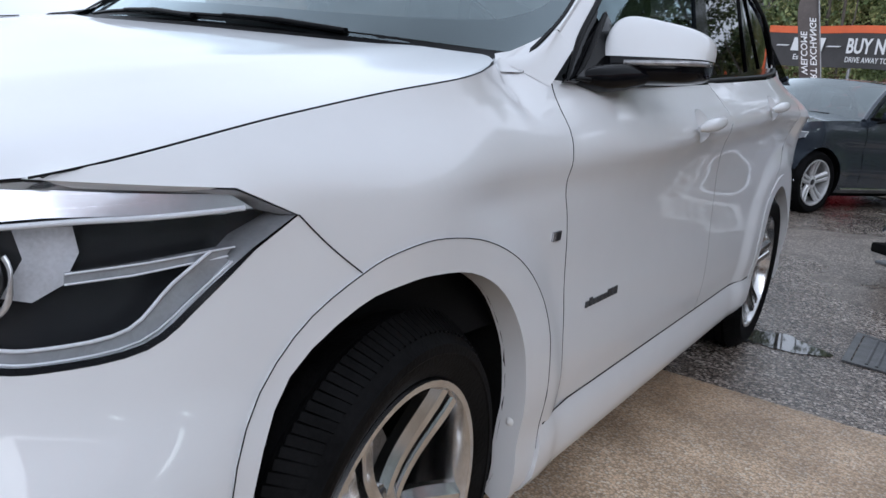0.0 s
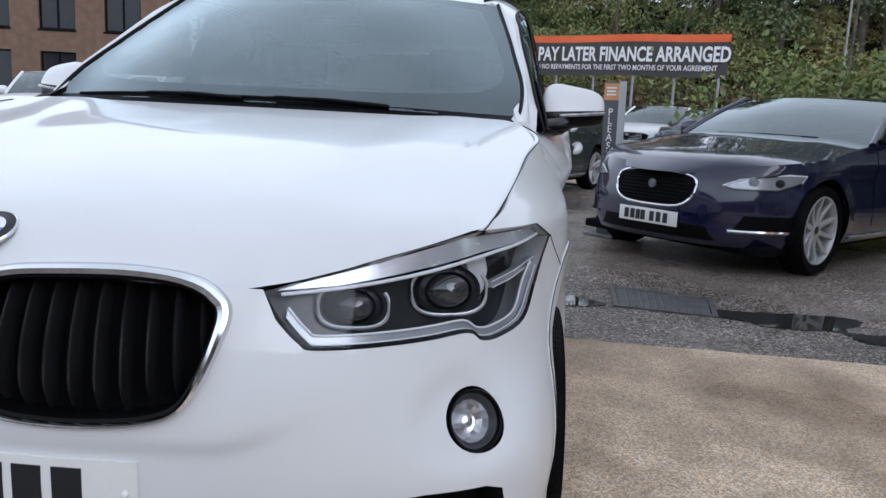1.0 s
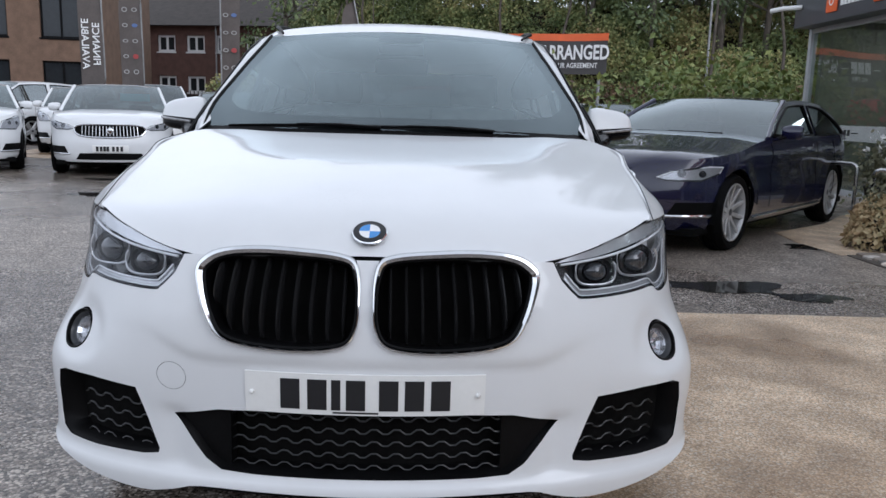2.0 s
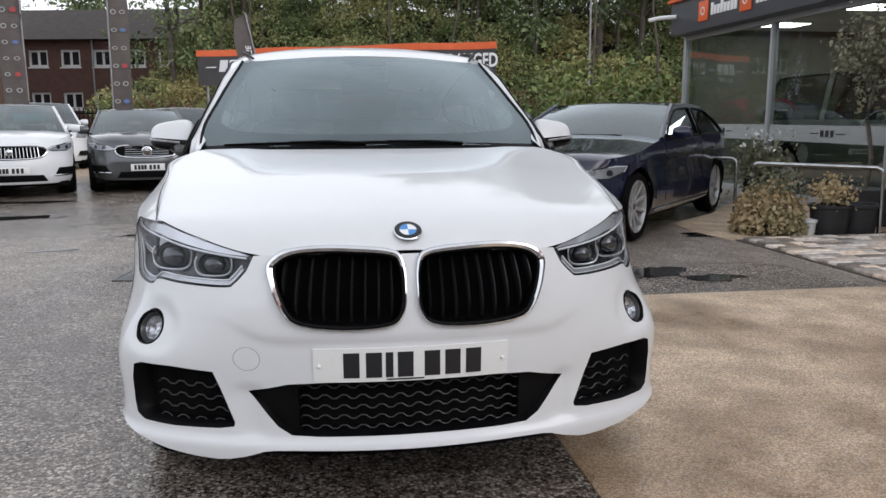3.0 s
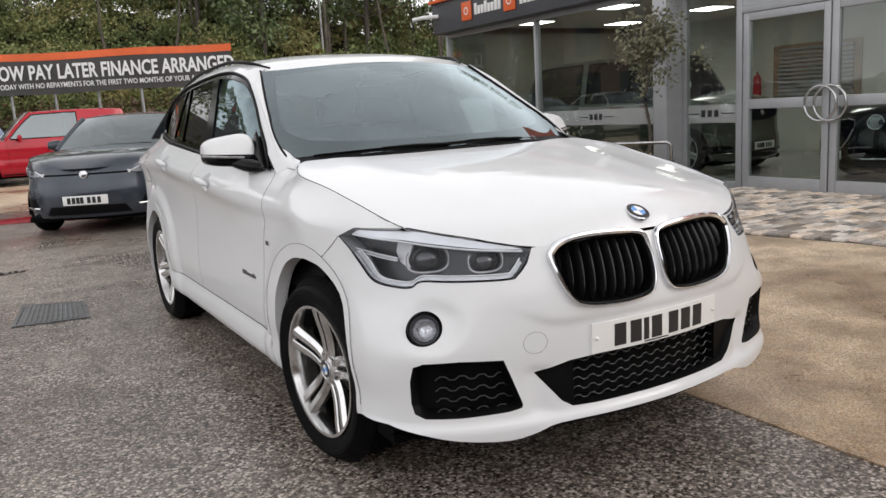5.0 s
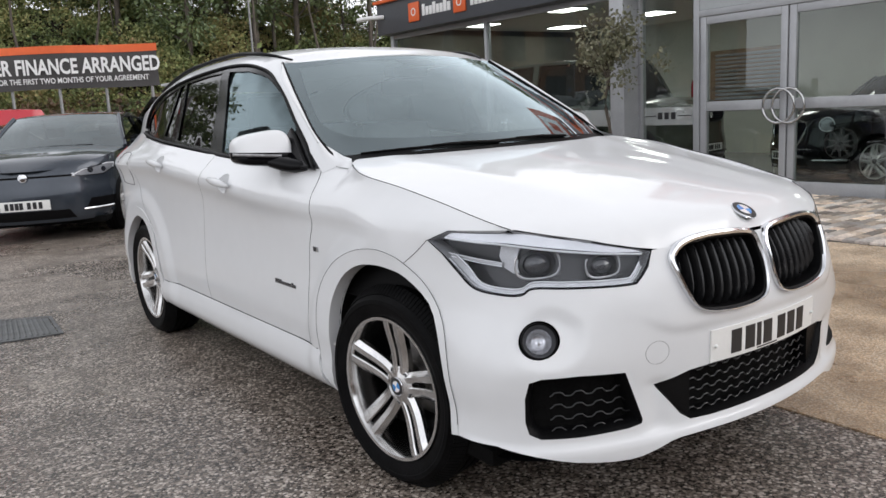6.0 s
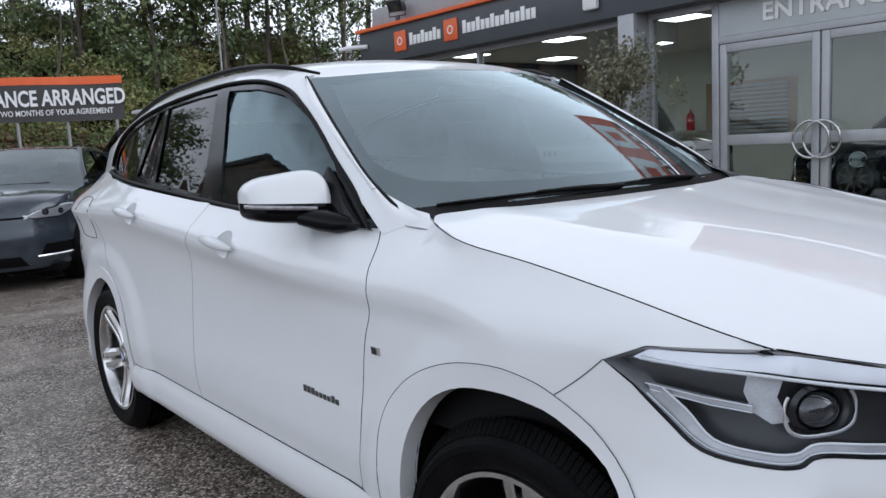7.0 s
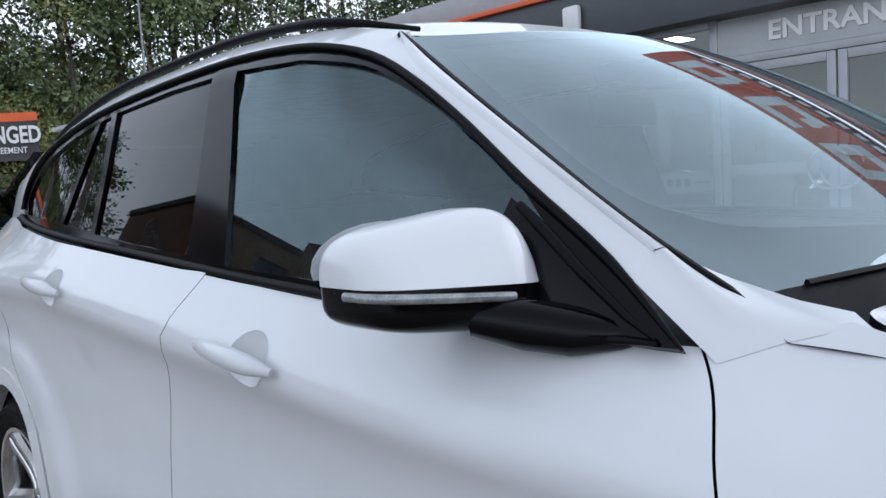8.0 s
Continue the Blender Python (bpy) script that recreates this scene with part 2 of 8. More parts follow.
def box(bm, x0, x1, y0, y1, z0, z1, bevel=0.0, m=None, taper=1.0):
    """A box, its edges rounded off."""
    vs = [bm.verts.new((x, y, z)) for z in (z0, z1) for y in (y0, y1) for x in (x0, x1)]
    if taper != 1.0:
        cx, cy = (x0 + x1) / 2, (y0 + y1) / 2
        for v in vs[4:]:
            v.co.x, v.co.y = cx + (v.co.x - cx) * taper, cy + (v.co.y - cy) * taper
    fs = [bm.faces.new([vs[i] for i in f]) for f in ((0, 2, 3, 1), (4, 5, 7, 6), (0, 1, 5, 4), (2, 6, 7, 3), (0, 4, 6, 2), (1, 3, 7, 5))]
    if bevel:
        es = list({e for f in fs for e in f.edges})
        r = bmesh.ops.bevel(bm, geom=es, offset=bevel, segments=2, affect="EDGES", profile=0.6)
        vs = list({v for f in r["faces"] for v in f.verts} | {v for v in vs if v.is_valid})
    if m is not None:
        for v in vs:
            v.co = m @ v.co
    return vs


def box_part(name, x0, x1, y0, y1, z0, z1, mat, parent, bevel=0.003, label="", m=None, taper=1.0):
    bm = bmesh.new()
    box(bm, x0, x1, y0, y1, z0, z1, bevel, m, taper)
    return part(name, bm, mat, parent, label)


def lathe(name, profile, mat, parent, m=None, segs=32, label="", angle=35):
    """A profile of (radius, along) spun about local z, placed by m."""
    vs, fs = [], []
    n = len(profile)
    for i in range(segs):
        a = 2 * math.pi * i / segs
        vs += [Vector((r * math.cos(a), r * math.sin(a), h)) for r, h in profile]
    for i in range(segs):
        j = (i + 1) % segs
        fs += [(i * n + k, j * n + k, j * n + k + 1, i * n + k + 1) for k in range(n - 1)]
    if m is not None:
        vs = [m @ v for v in vs]
    return mesh_object(name, vs, fs, mat, parent, angle, label)


def tube(name, pts, r, mat, parent, segs=10, closed=False, label="", flat=1.0, up=(0, 0, 1), caps=True):
    """A rod along pts; r may be one radius or one a point; flat squeezes it across up."""
    pts = [Vector(p) for p in pts]
    n = len(pts)
    rs = r if isinstance(r, (list, tuple)) else [r] * n
    vs, fs = [], []
    for i, p in enumerate(pts):
        a = pts[(i - 1) % n] if closed or i > 0 else p
        b = pts[(i + 1) % n] if closed or i < n - 1 else p
        d = (b - a).normalized()
        s = d.cross(Vector(up))
        if s.length < 1e-4:
            s = d.cross(Vector((1, 0, 0)))
        s.normalize()
        u = s.cross(d)
        for k in range(segs):
            w = 2 * math.pi * k / segs
            vs.append(p + s * (rs[i] * math.cos(w)) + u * (rs[i] * flat * math.sin(w)))
    for i in range(n if closed else n - 1):
        j = (i + 1) % n
        fs += [(i * segs + k, i * segs + (k + 1) % segs, j * segs + (k + 1) % segs, j * segs + k) for k in range(segs)]
    if caps and not closed:
        fs += [tuple(range(segs)), tuple(range((n - 1) * segs, n * segs))[::-1]]
    return mesh_object(name, vs, fs, mat, parent, 50, label)


def spline(pts, closed=False, per=6):
    """Points along a Catmull-Rom curve through pts."""
    n = len(pts)
    out = []
    for i in range(n if closed else n - 1):
        p = [pts[(i + k) % n] if closed else pts[min(max(i + k, 0), n - 1)] for k in (-1, 0, 1, 2)]
        for k in range(per):
            t = k / per
            out.append(tuple(0.5 * (2 * b + (c - a) * t + (2 * a - 5 * b + 4 * c - d) * t * t + (3 * b - a - 3 * c + d) * t ** 3) for a, b, c, d in zip(*p)))
    if not closed:
        out.append(tuple(pts[-1]))
    return out


def inside(poly, x, y):
    """Which of the points lie in the polygon."""
    px, py = np.array([p[0] for p in poly]), np.array([p[1] for p in poly])
    qx, qy = np.roll(px, -1), np.roll(py, -1)
    x, y = np.asarray(x)[:, None], np.asarray(y)[:, None]
    dy = np.where(qy == py, 1e-12, qy - py)
    c = ((py > y) != (qy > y)) & (x < (qx - px) * (y - py) / dy + px)
    return c.sum(1) % 2 == 1


def dense(poly, step):
    out = []
    n = len(poly)
    for i in range(n):
        a, b = poly[i], poly[(i + 1) % n]
        k = max(1, int(math.hypot(b[0] - a[0], b[1] - a[1]) / step))
        out += [(a[0] + (b[0] - a[0]) * j / k, a[1] + (b[1] - a[1]) * j / k) for j in range(k)]
    return out


def inset(poly, d):
    """The closed outline moved inwards by d (or d(i))."""
    n = len(poly)
    area = sum(poly[i][0] * poly[(i + 1) % n][1] - poly[(i + 1) % n][0] * poly[i][1] for i in range(n))
    sg = 1 if area > 0 else -1
    out = []
    for i in range(n):
        (ax, ay), (bx, by) = poly[i - 1], poly[(i + 1) % n]
        l = math.hypot(bx - ax, by - ay) or 1
        k = d(i) if callable(d) else d
        out.append((poly[i][0] - sg * (by - ay) / l * k, poly[i][1] + sg * (bx - ax) / l * k))
    return out


def on(fn, a, b, out=0.0):
    """The point of a surface at (a, b), moved out along its normal, and that normal (facing out)."""
    p = Vector(fn(a, b))
    if out == 0.0:
        return p
    return p + normal(fn, a, b) * out


HEART = Vector((0, 1.4, 0.7))


def normal(fn, a, b, e=0.004):
    n = (Vector(fn(a + e, b)) - Vector(fn(a - e, b))).cross(Vector(fn(a, b + e)) - Vector(fn(a, b - e)))
    if n.length < 1e-12:
        return Vector((0, -1, 0))
    n.normalize()
    return n if n.dot(Vector(fn(a, b)) - HEART) > 0 else -n


def patch(name, outline, fn, mat, parent, step=0.03, thick=0.008, holes=(), out=0.0, label="", edge=None):
    """A panel: the part of surface fn inside the outline and outside the holes, with edges turned in by thick."""
    outline = dense(outline, step)
    holes = [dense(h, step) for h in holes]
    loops = [outline, *holes]
    pts, edges = [], []
    for lp in loops:
        o = len(pts)
        pts += lp
        edges += [(o + i, o + (i + 1) % len(lp)) for i in range(len(lp))]
    xs, ys = [p[0] for p in outline], [p[1] for p in outline]
    gx, gy = np.meshgrid(np.arange(min(xs) + step / 2, max(xs), step), np.arange(min(ys) + step / 2, max(ys), step))
    gx[1::2] += step / 2
    gx, gy = gx.ravel(), gy.ravel()
    ok = inside(outline, gx, gy)
    for h in holes:
        ok &= ~inside(h, gx, gy)
    rim = np.array(pts)
    gx, gy = gx[ok], gy[ok]
    if len(gx):
        d = np.min((gx[:, None] - rim[:, 0]) ** 2 + (gy[:, None] - rim[:, 1]) ** 2, axis=1)
        keep = d > (step * 0.45) ** 2
        pts = pts + list(zip(gx[keep].tolist(), gy[keep].tolist()))
    v2, e2, f2, *_ = delaunay_2d_cdt([Vector(p) for p in pts], edges, [], 0, 1e-6)
    cx = [sum(v2[i].x for i in f) / 3 for f in f2]
    cy = [sum(v2[i].y for i in f) / 3 for f in f2]
    good = inside(outline, cx, cy)
    for h in holes:
        good &= ~inside(h, cx, cy)
    faces = [tuple(f) for f, g in zip(f2, good) if g]
    verts = [on(fn, v.x, v.y, out) for v in v2]
    if faces:
        n0 = normal(fn, v2[faces[0][0]].x, v2[faces[0][0]].y)
        a, b, c = (verts[i] for i in faces[0])
        if (b - a).cross(c - a).dot(n0) < 0:
            faces = [f[::-1] for f in faces]
    if thick:
        count = {}
        for f in faces:
            for i in range(3):
                k = (f[i], f[(i + 1) % 3])
                if (k[1], k[0]) in count:
                    del count[(k[1], k[0])]
                else:
                    count[k] = 1
        back_of = {}
        for i, j in list(count):
            for k in (i, j):
                if k not in back_of:
                    back_of[k] = len(verts)
                    verts.append(on(fn, v2[k].x, v2[k].y, out - thick))
            faces.append((j, i, back_of[i], back_of[j]))
    ob = mesh_object(name, verts, faces, [mat, edge] if edge else mat, parent, 32, label)
    if edge:
        for f in ob.data.polygons:
            f.material_index = 1 if len(f.vertices) == 4 else 0
    return ob


def ring_loft(name, loops, mat, parent, label="", angle=40, cap=False, flip=False):
    """Closed loops of equal length, joined one to the next."""
    n = len(loops[0])
    vs = [v for lp in loops for v in lp]
    fs = []
    for r in range(len(loops) - 1):
        for i in range(n):
            j = (i + 1) % n
            fs.append((r * n + i, r * n + j, (r + 1) * n + j, (r + 1) * n + i))
    if cap:
        fs.append(tuple(range((len(loops) - 1) * n, len(loops) * n)))
    if flip:
        fs = [f[::-1] for f in fs]
    return mesh_object(name, vs, fs, mat, parent, angle, label)


def grid_mesh(name, rows, mat, parent, label="", angle=40, closed=False):
    """Rows of points joined to a sheet."""
    n = len(rows[0])
    vs = [v for r in rows for v in r]
    fs = []
    for r in range(len(rows) - 1):
        for i in range(n if closed else n - 1):
            j = (i + 1) % n
            fs.append((r * n + i, r * n + j, (r + 1) * n + j, (r + 1) * n + i))
    return mesh_object(name, vs, fs, mat, parent, angle, label)


def letters(name, words, size, mat, parent, m, depth=0.004, label="", align="CENTER", wide=1.0, split=False, bold=0.0):
    """Raised lettering in the built-in font as a mesh, in the local xy plane."""
    cu = bpy.data.curves.new(name, "FONT")
    cu.body, cu.size, cu.align_x, cu.align_y, cu.extrude = words, size, align, "CENTER", depth
    cu.resolution_u, cu.offset = 3, bold * size
    tmp = new(name, cu)
    dg = bpy.context.evaluated_depsgraph_get()
    me = bpy.data.meshes.new_from_object(tmp.evaluated_get(dg))
    bpy.data.objects.remove(tmp)
    me.transform(m @ Matrix.Diagonal((wide, 1, 1, 1)))
    me.materials.clear()
    me.materials.append(mat)
    if split:
        # each letter a piece of its own
        whole = bmesh.new()
        whole.from_mesh(me)
        left = set(whole.verts)
        while left:
            stack, isle = [left.pop()], set()
            while stack:
                v = stack.pop()
                isle.add(v)
                for e in v.link_edges:
                    o = e.other_vert(v)
                    if o in left:
                        left.discard(o)
                        stack.append(o)
            idx = {v: i for i, v in enumerate(isle)}
            fs = [tuple(idx[v] for v in f.verts) for f in {f for v in isle for f in v.link_faces}]
            mesh_object("letter", [v.co.copy() for v in idx], fs, mat, parent, 0)
        whole.free()
        return None
    ob = new(name, me)
    ob.parent = parent
    return tagged(ob, label) if label else ob


for m_, r_ in ((WET_WHITE, 0.04), (WHITE, 0.03)):
    m_.node_tree.nodes["Principled BSDF"].inputs["Coat Roughness"].default_value = r_
# ---- the parked SUV's surfaces: x out from its middle plane, y back from the front axle, z up ----
def smooth(t):
    t = min(1.0, max(0.0, t))
    return t * t * (3 - 2 * t)


def curve(table, t):
    """A smooth curve through a short table of (place, value), by monotone cubics."""
    n = len(table)
    if t <= table[0][0]:
        return table[0][1]
    if t >= table[-1][0]:
        return table[-1][1]
    i = max(j for j in range(n - 1) if table[j][0] <= t)

    def slope(j):
        if j == 0 or j == n - 1:
            j = min(max(j, 1), n - 1)
            return (table[j][1] - table[j - 1][1]) / (table[j][0] - table[j - 1][0])
        a = (table[j][1] - table[j - 1][1]) / (table[j][0] - table[j - 1][0])
        b = (table[j + 1][1] - table[j][1]) / (table[j + 1][0] - table[j][0])
        return 0.0 if a * b <= 0 else 2 * a * b / (a + b)

    (x0, v0), (x1, v1) = table[i], table[i + 1]
    h = x1 - x0
    u = (t - x0) / h
    return v0 * (1 + 2 * u) * (1 - u) ** 2 + slope(i) * h * u * (1 - u) ** 2 + v1 * u * u * (3 - 2 * u) + slope(i + 1) * h * u * u * (u - 1)


Y0 = 0.05
NOSE = ((0.14, -0.76), (0.20, -0.83), (0.27, -0.850), (0.42, -0.850), (0.53, -0.856), (0.62, -0.852), (0.72, -0.832), (0.80, -0.805), (0.86, -0.783), (0.93, -0.72))
FLANK = ((0.14, 0.80), (0.20, 0.855), (0.28, 0.886), (0.37, 0.880), (0.47, 0.890), (0.56, 0.887), (0.68, 0.877), (0.79, 0.874), (0.86, 0.880), (0.905, 0.891), (0.938, 0.9065), (0.950, 0.911), (0.960, 0.911), (0.98, 0.905), (1.01, 0.886), (1.05, 0.849), (1.09, 0.818), (1.12, 0.802))
SQX = ((0.2, 2.8), (0.45, 2.75), (0.58, 2.6), (0.8, 3.0), (0.95, 3.0))
SQY = ((0.2, 3.5), (0.45, 3.5), (0.6, 3.1), (0.8, 2.3), (0.95, 2.1))


def bonnet_z(x, y):
    x = abs(x)
    ground = curve(((-0.85, 0.90), (-0.7, 0.932), (-0.5, 0.975), (-0.2, 1.025), (0.1, 1.062), (0.4, 1.096), (0.7, 1.12)), y)
    bow = curve(((-0.8, 0.13), (-0.5, 0.13), (0.0, 0.075), (0.4, 0.022)), y)
    # the front edge rolls down to the grilles and follows the lamps
    drop = curve(((0.0, 0.076), (0.36, 0.076), (0.40, 0.075), (0.43, 0.069), (0.476, 0.059), (0.517, 0.048), (0.556, 0.038), (0.592, 0.0284), (0.631, 0.0217), (0.668, 0.015), (0.702, 0.009), (0.74, 0.0)), x)
    roll = drop * math.exp(-max(0, y - bonnet_front(x)) / 0.04)
    ridge = 0.004 * math.exp(-((x - (0.42 + 0.16 * (y + 0.5))) / 0.07) ** 2) * smooth((y + 0.8) / 0.5)
    return ground - bow * x * x - roll + ridge


def front_edge_z(x):
    return 0.834 + 0.076 * smooth((abs(x) - 0.40) / 0.36)


def bonnet_front(x):
    z = front_edge_z(x)
    w, yf, p, q = flank(Y0, z), curve(NOSE, z), curve(SQX, z), curve(SQY, z)
    return Y0 - (Y0 - yf) * max(0.0, 1 - min(1, abs(x) / w) ** p) ** (1 / q)


def shut_x(y):
    """The bonnet's side edge."""
    return curve(((-0.60, 0.715), (-0.50, 0.738), (-0.2, 0.773), (0.0, 0.784), (0.09, 0.796), (0.165, 0.806), (0.21, 0.803), (0.26, 0.788), (0.325, 0.762), (0.363, 0.737), (0.6, 0.70)), y)


def edge_z(y):
    return curve(((-0.6, 0.895), (-0.5, 0.908), (-0.2, 0.975), (0.1, 1.03), (0.38, 1.078), (0.6, 1.09)), y)


def flank(y, z):
    """Half the width of the body's side at y, z."""
    x = curve(FLANK, z)
    # the shoulder line climbs to the back; ahead of the door it fades into the wing
    lift = 0.066 * (y - 1.25)
    x = curve(FLANK, z - max(-0.05, min(0.07, lift)) * smooth((z - 0.7) / 0.2))
    fade = 1 - smooth((y - 0.25) / 0.75)
    x -= fade * 0.020 * math.exp(-((z - 0.93) / 0.07) ** 2)
    x -= 0.021 * (1 - smooth((y - 0.35) / 0.6)) * smooth((y + 0.05) / 0.35) * math.exp(-((z - 0.89) / 0.07) ** 2)
    # wing top rolls over to the bonnet's edge
    w = 1 - smooth((y - 0.36) / 0.34)
    top = edge_z(y)
    d = max(0.0, min(1.0, (top - z) / 0.17))
    xe = shut_x(max(-0.5, y)) + 0.004
    x = x * (1 - w) + w * (xe + (x - xe) * (1 - (1 - d) ** 2.2))
    # flares over the wheels
    for wy in (0.0, 2.67):
        r = math.hypot(y - wy, (z - 0.335) * 1.0)
        x += 0.019 * (1 - smooth((r - 0.47) / 0.10)) * smooth((z - 0.2) / 0.15)
    # narrows to the tail
    high = smooth((z - 0.98) / 0.22)
    if y > 2.9:
        x -= (1 - high) * 0.17 * ((y - 2.9) / 0.65) ** 2
    if y > 2.2:
        x -= high * 0.16 * ((y - 2.2) / 1.2) ** 2
    return x


def body(s, z):
    """s from -1 (middle of the nose) to 0 (front axle), then metres back."""
    if s >= 0:
        y = Y0 + s
        return flank(y, z), y, z
    a = (s + 1) * math.pi / 2
    sa, ca = max(1e-9, math.sin(a)), max(1e-9, math.cos(a))
    yf, p, q = curve(NOSE, z), curve(SQX, z), curve(SQY, z)
    length = Y0 - yf
    w = curve(FLANK, z) + 0.006
    # rounded round the lamps; below them a shallow bow between two tighter corners
    low = 1 - smooth((z - 0.50) / 0.20)
    r = 0.0
    for share, fn in ((1 - low, lambda u: (u * sa / w) ** p + (u * ca / length) ** q),
                      (low, lambda u: (u * sa / w) ** 9 + (u * ca / max(0.3, length - 0.30 * (u * sa) ** 2)) ** 9)):
        if share == 0:
            continue
        lo, hi = 0.3, 1.5
        for _ in range(22):
            u = (lo + hi) / 2
            lo, hi = (u, hi) if fn(u) < 1 else (lo, u)
        r += share * u
    x, y = r * sa, Y0 - r * ca
    f = flank(max(-0.52, y), z)
    h = max(0.0, 0.05 - abs(x - f)) / 0.05
    blend = smooth((y + 0.66) / 0.18)
    x += blend * (min(x, f) - h * h * 0.0125 - x)
    return x + (f - x) * smooth((y + 0.30) / 0.33), y, z


def screen_edge(z):
    """The windscreen's side edge."""
    return curve(((1.06, 0.735), (1.148, 0.738), (1.30, 0.688), (1.49, 0.602)), z), 0.594 + (z - 1.148) * 1.655, z


def cant_z(y):
    return curve(((1.10, 1.488), (1.3, 1.526), (1.7, 1.553), (2.2, 1.535), (2.7, 1.475), (3.2, 1.39)), y)


def side(y, z):
    """The upper side: glass, pillars and cant."""
    x = 0.828 - 0.29 * (z - 1.05) - 0.07 * max(0, 1 - (cant_z(y) - z) / 0.09) ** 2
    x -= 1.2 * max(0, 0.2 - (y - screen_edge(z)[1])) ** 2
    if y > 2.2:
        x -= 0.16 * ((y - 2.2) / 1.2) ** 2
    return x, y, z
# ---- surfaces of the place ----
def ground_material(name, base, stone, dark, wet, stone_scale, patch_scale=0.35, rough=0.75, damp=(0.70, 0.70, 0.72)):
    """Aggregate in binder, with wet patches that are darker and glossier."""
    m = bpy.data.materials.new(name)
    m.use_nodes = True
    nt = m.node_tree
    p = nt.nodes["Principled BSDF"]
    N = lambda k: nt.nodes.new("ShaderNode" + k)
    L = nt.links.new
    co = N("TexCoord")
    vor, big, fine, mid = N("TexVoronoi"), N("TexNoise"), N("TexNoise"), N("TexNoise")
    vor.inputs["Scale"].default_value = stone_scale
    big.inputs["Scale"].default_value, big.inputs["Detail"].default_value = patch_scale, 5
    mid.inputs["Scale"].default_value, mid.inputs["Detail"].default_value = 4.0, 6
    fine.inputs["Scale"].default_value, fine.inputs["Detail"].default_value = 95, 4
    for n in (vor, big, fine, mid):
        L(co.outputs["Object"], n.inputs["Vector"])
    r1 = N("ValToRGB")
    e = r1.color_ramp.elements
    e[0].position, e[0].color, e[1].position, e[1].color = 0.10, (*dark, 1), 0.70, (*base, 1)
    e.new(0.95).color = (*stone, 1)
    each = N("SeparateColor")
    L(vor.outputs["Color"], each.inputs[0])
    L(each.outputs[0], r1.inputs[0])
    gap, pit = N("ValToRGB"), N("Mix")
    gap.color_ramp.elements[0].position, gap.color_ramp.elements[0].color = 0.42, (1, 1, 1, 1)
    gap.color_ramp.elements[1].position, gap.color_ramp.elements[1].color = 0.75, (0.32, 0.31, 0.30, 1)
    L(vor.outputs["Distance"], gap.inputs[0])
    pit.data_type, pit.blend_type = "RGBA", "MULTIPLY"
    pit.inputs[0].default_value = 0.6
    L(r1.outputs[0], pit.inputs[6])
    L(gap.outputs[0], pit.inputs[7])
    light = N("Mix")
    light.data_type = "RGBA"
    r2 = N("ValToRGB")
    r2.color_ramp.elements[0].position, r2.color_ramp.elements[1].position = 0.62, 0.70
    L(fine.outputs[0], r2.inputs[0])
    L(r2.outputs[0], light.inputs[0])
    L(pit.outputs[2], light.inputs[6])
    light.inputs[7].default_value = (*stone, 1)
    stain = N("Mix")
    stain.data_type, stain.blend_type = "RGBA", "MULTIPLY"
    r3 = N("ValToRGB")
    r3.color_ramp.elements[0].position, r3.color_ramp.elements[0].color = 0.38, (0.62, 0.60, 0.58, 1)
    r3.color_ramp.elements[1].position, r3.color_ramp.elements[1].color = 0.62, (1, 1, 1, 1)
    L(mid.outputs[0], r3.inputs[0])
    stain.inputs[0].default_value = 0.8
    L(light.outputs[2], stain.inputs[6])
    L(r3.outputs[0], stain.inputs[7])
    wetr = N("ValToRGB")
    wetr.color_ramp.elements[0].position, wetr.color_ramp.elements[1].position = 0.50 - 0.2 * wet, 0.66 - 0.2 * wet
    L(big.outputs[0], wetr.inputs[0])
    dk = N("Mix")
    dk.data_type, dk.blend_type = "RGBA", "MULTIPLY"
    L(wetr.outputs[0], dk.inputs[0])
    L(stain.outputs[2], dk.inputs[6])
    dk.inputs[7].default_value = (*damp, 1)
    L(dk.outputs[2], p.inputs["Base Color"])
    rr = N("MapRange")
    rr.inputs["To Min"].default_value, rr.inputs["To Max"].default_value = rough, rough * 0.42
    L(wetr.outputs[0], rr.inputs["Value"])
    L(rr.outputs[0], p.inputs["Roughness"])
    b = N("Bump")
    b.inputs["Strength"].default_value, b.inputs["Distance"].default_value = 0.55, 0.004
    L(vor.outputs["Distance"], b.inputs["Height"])
    b.invert = True
    L(b.outputs[0], p.inputs["Normal"])
    return m


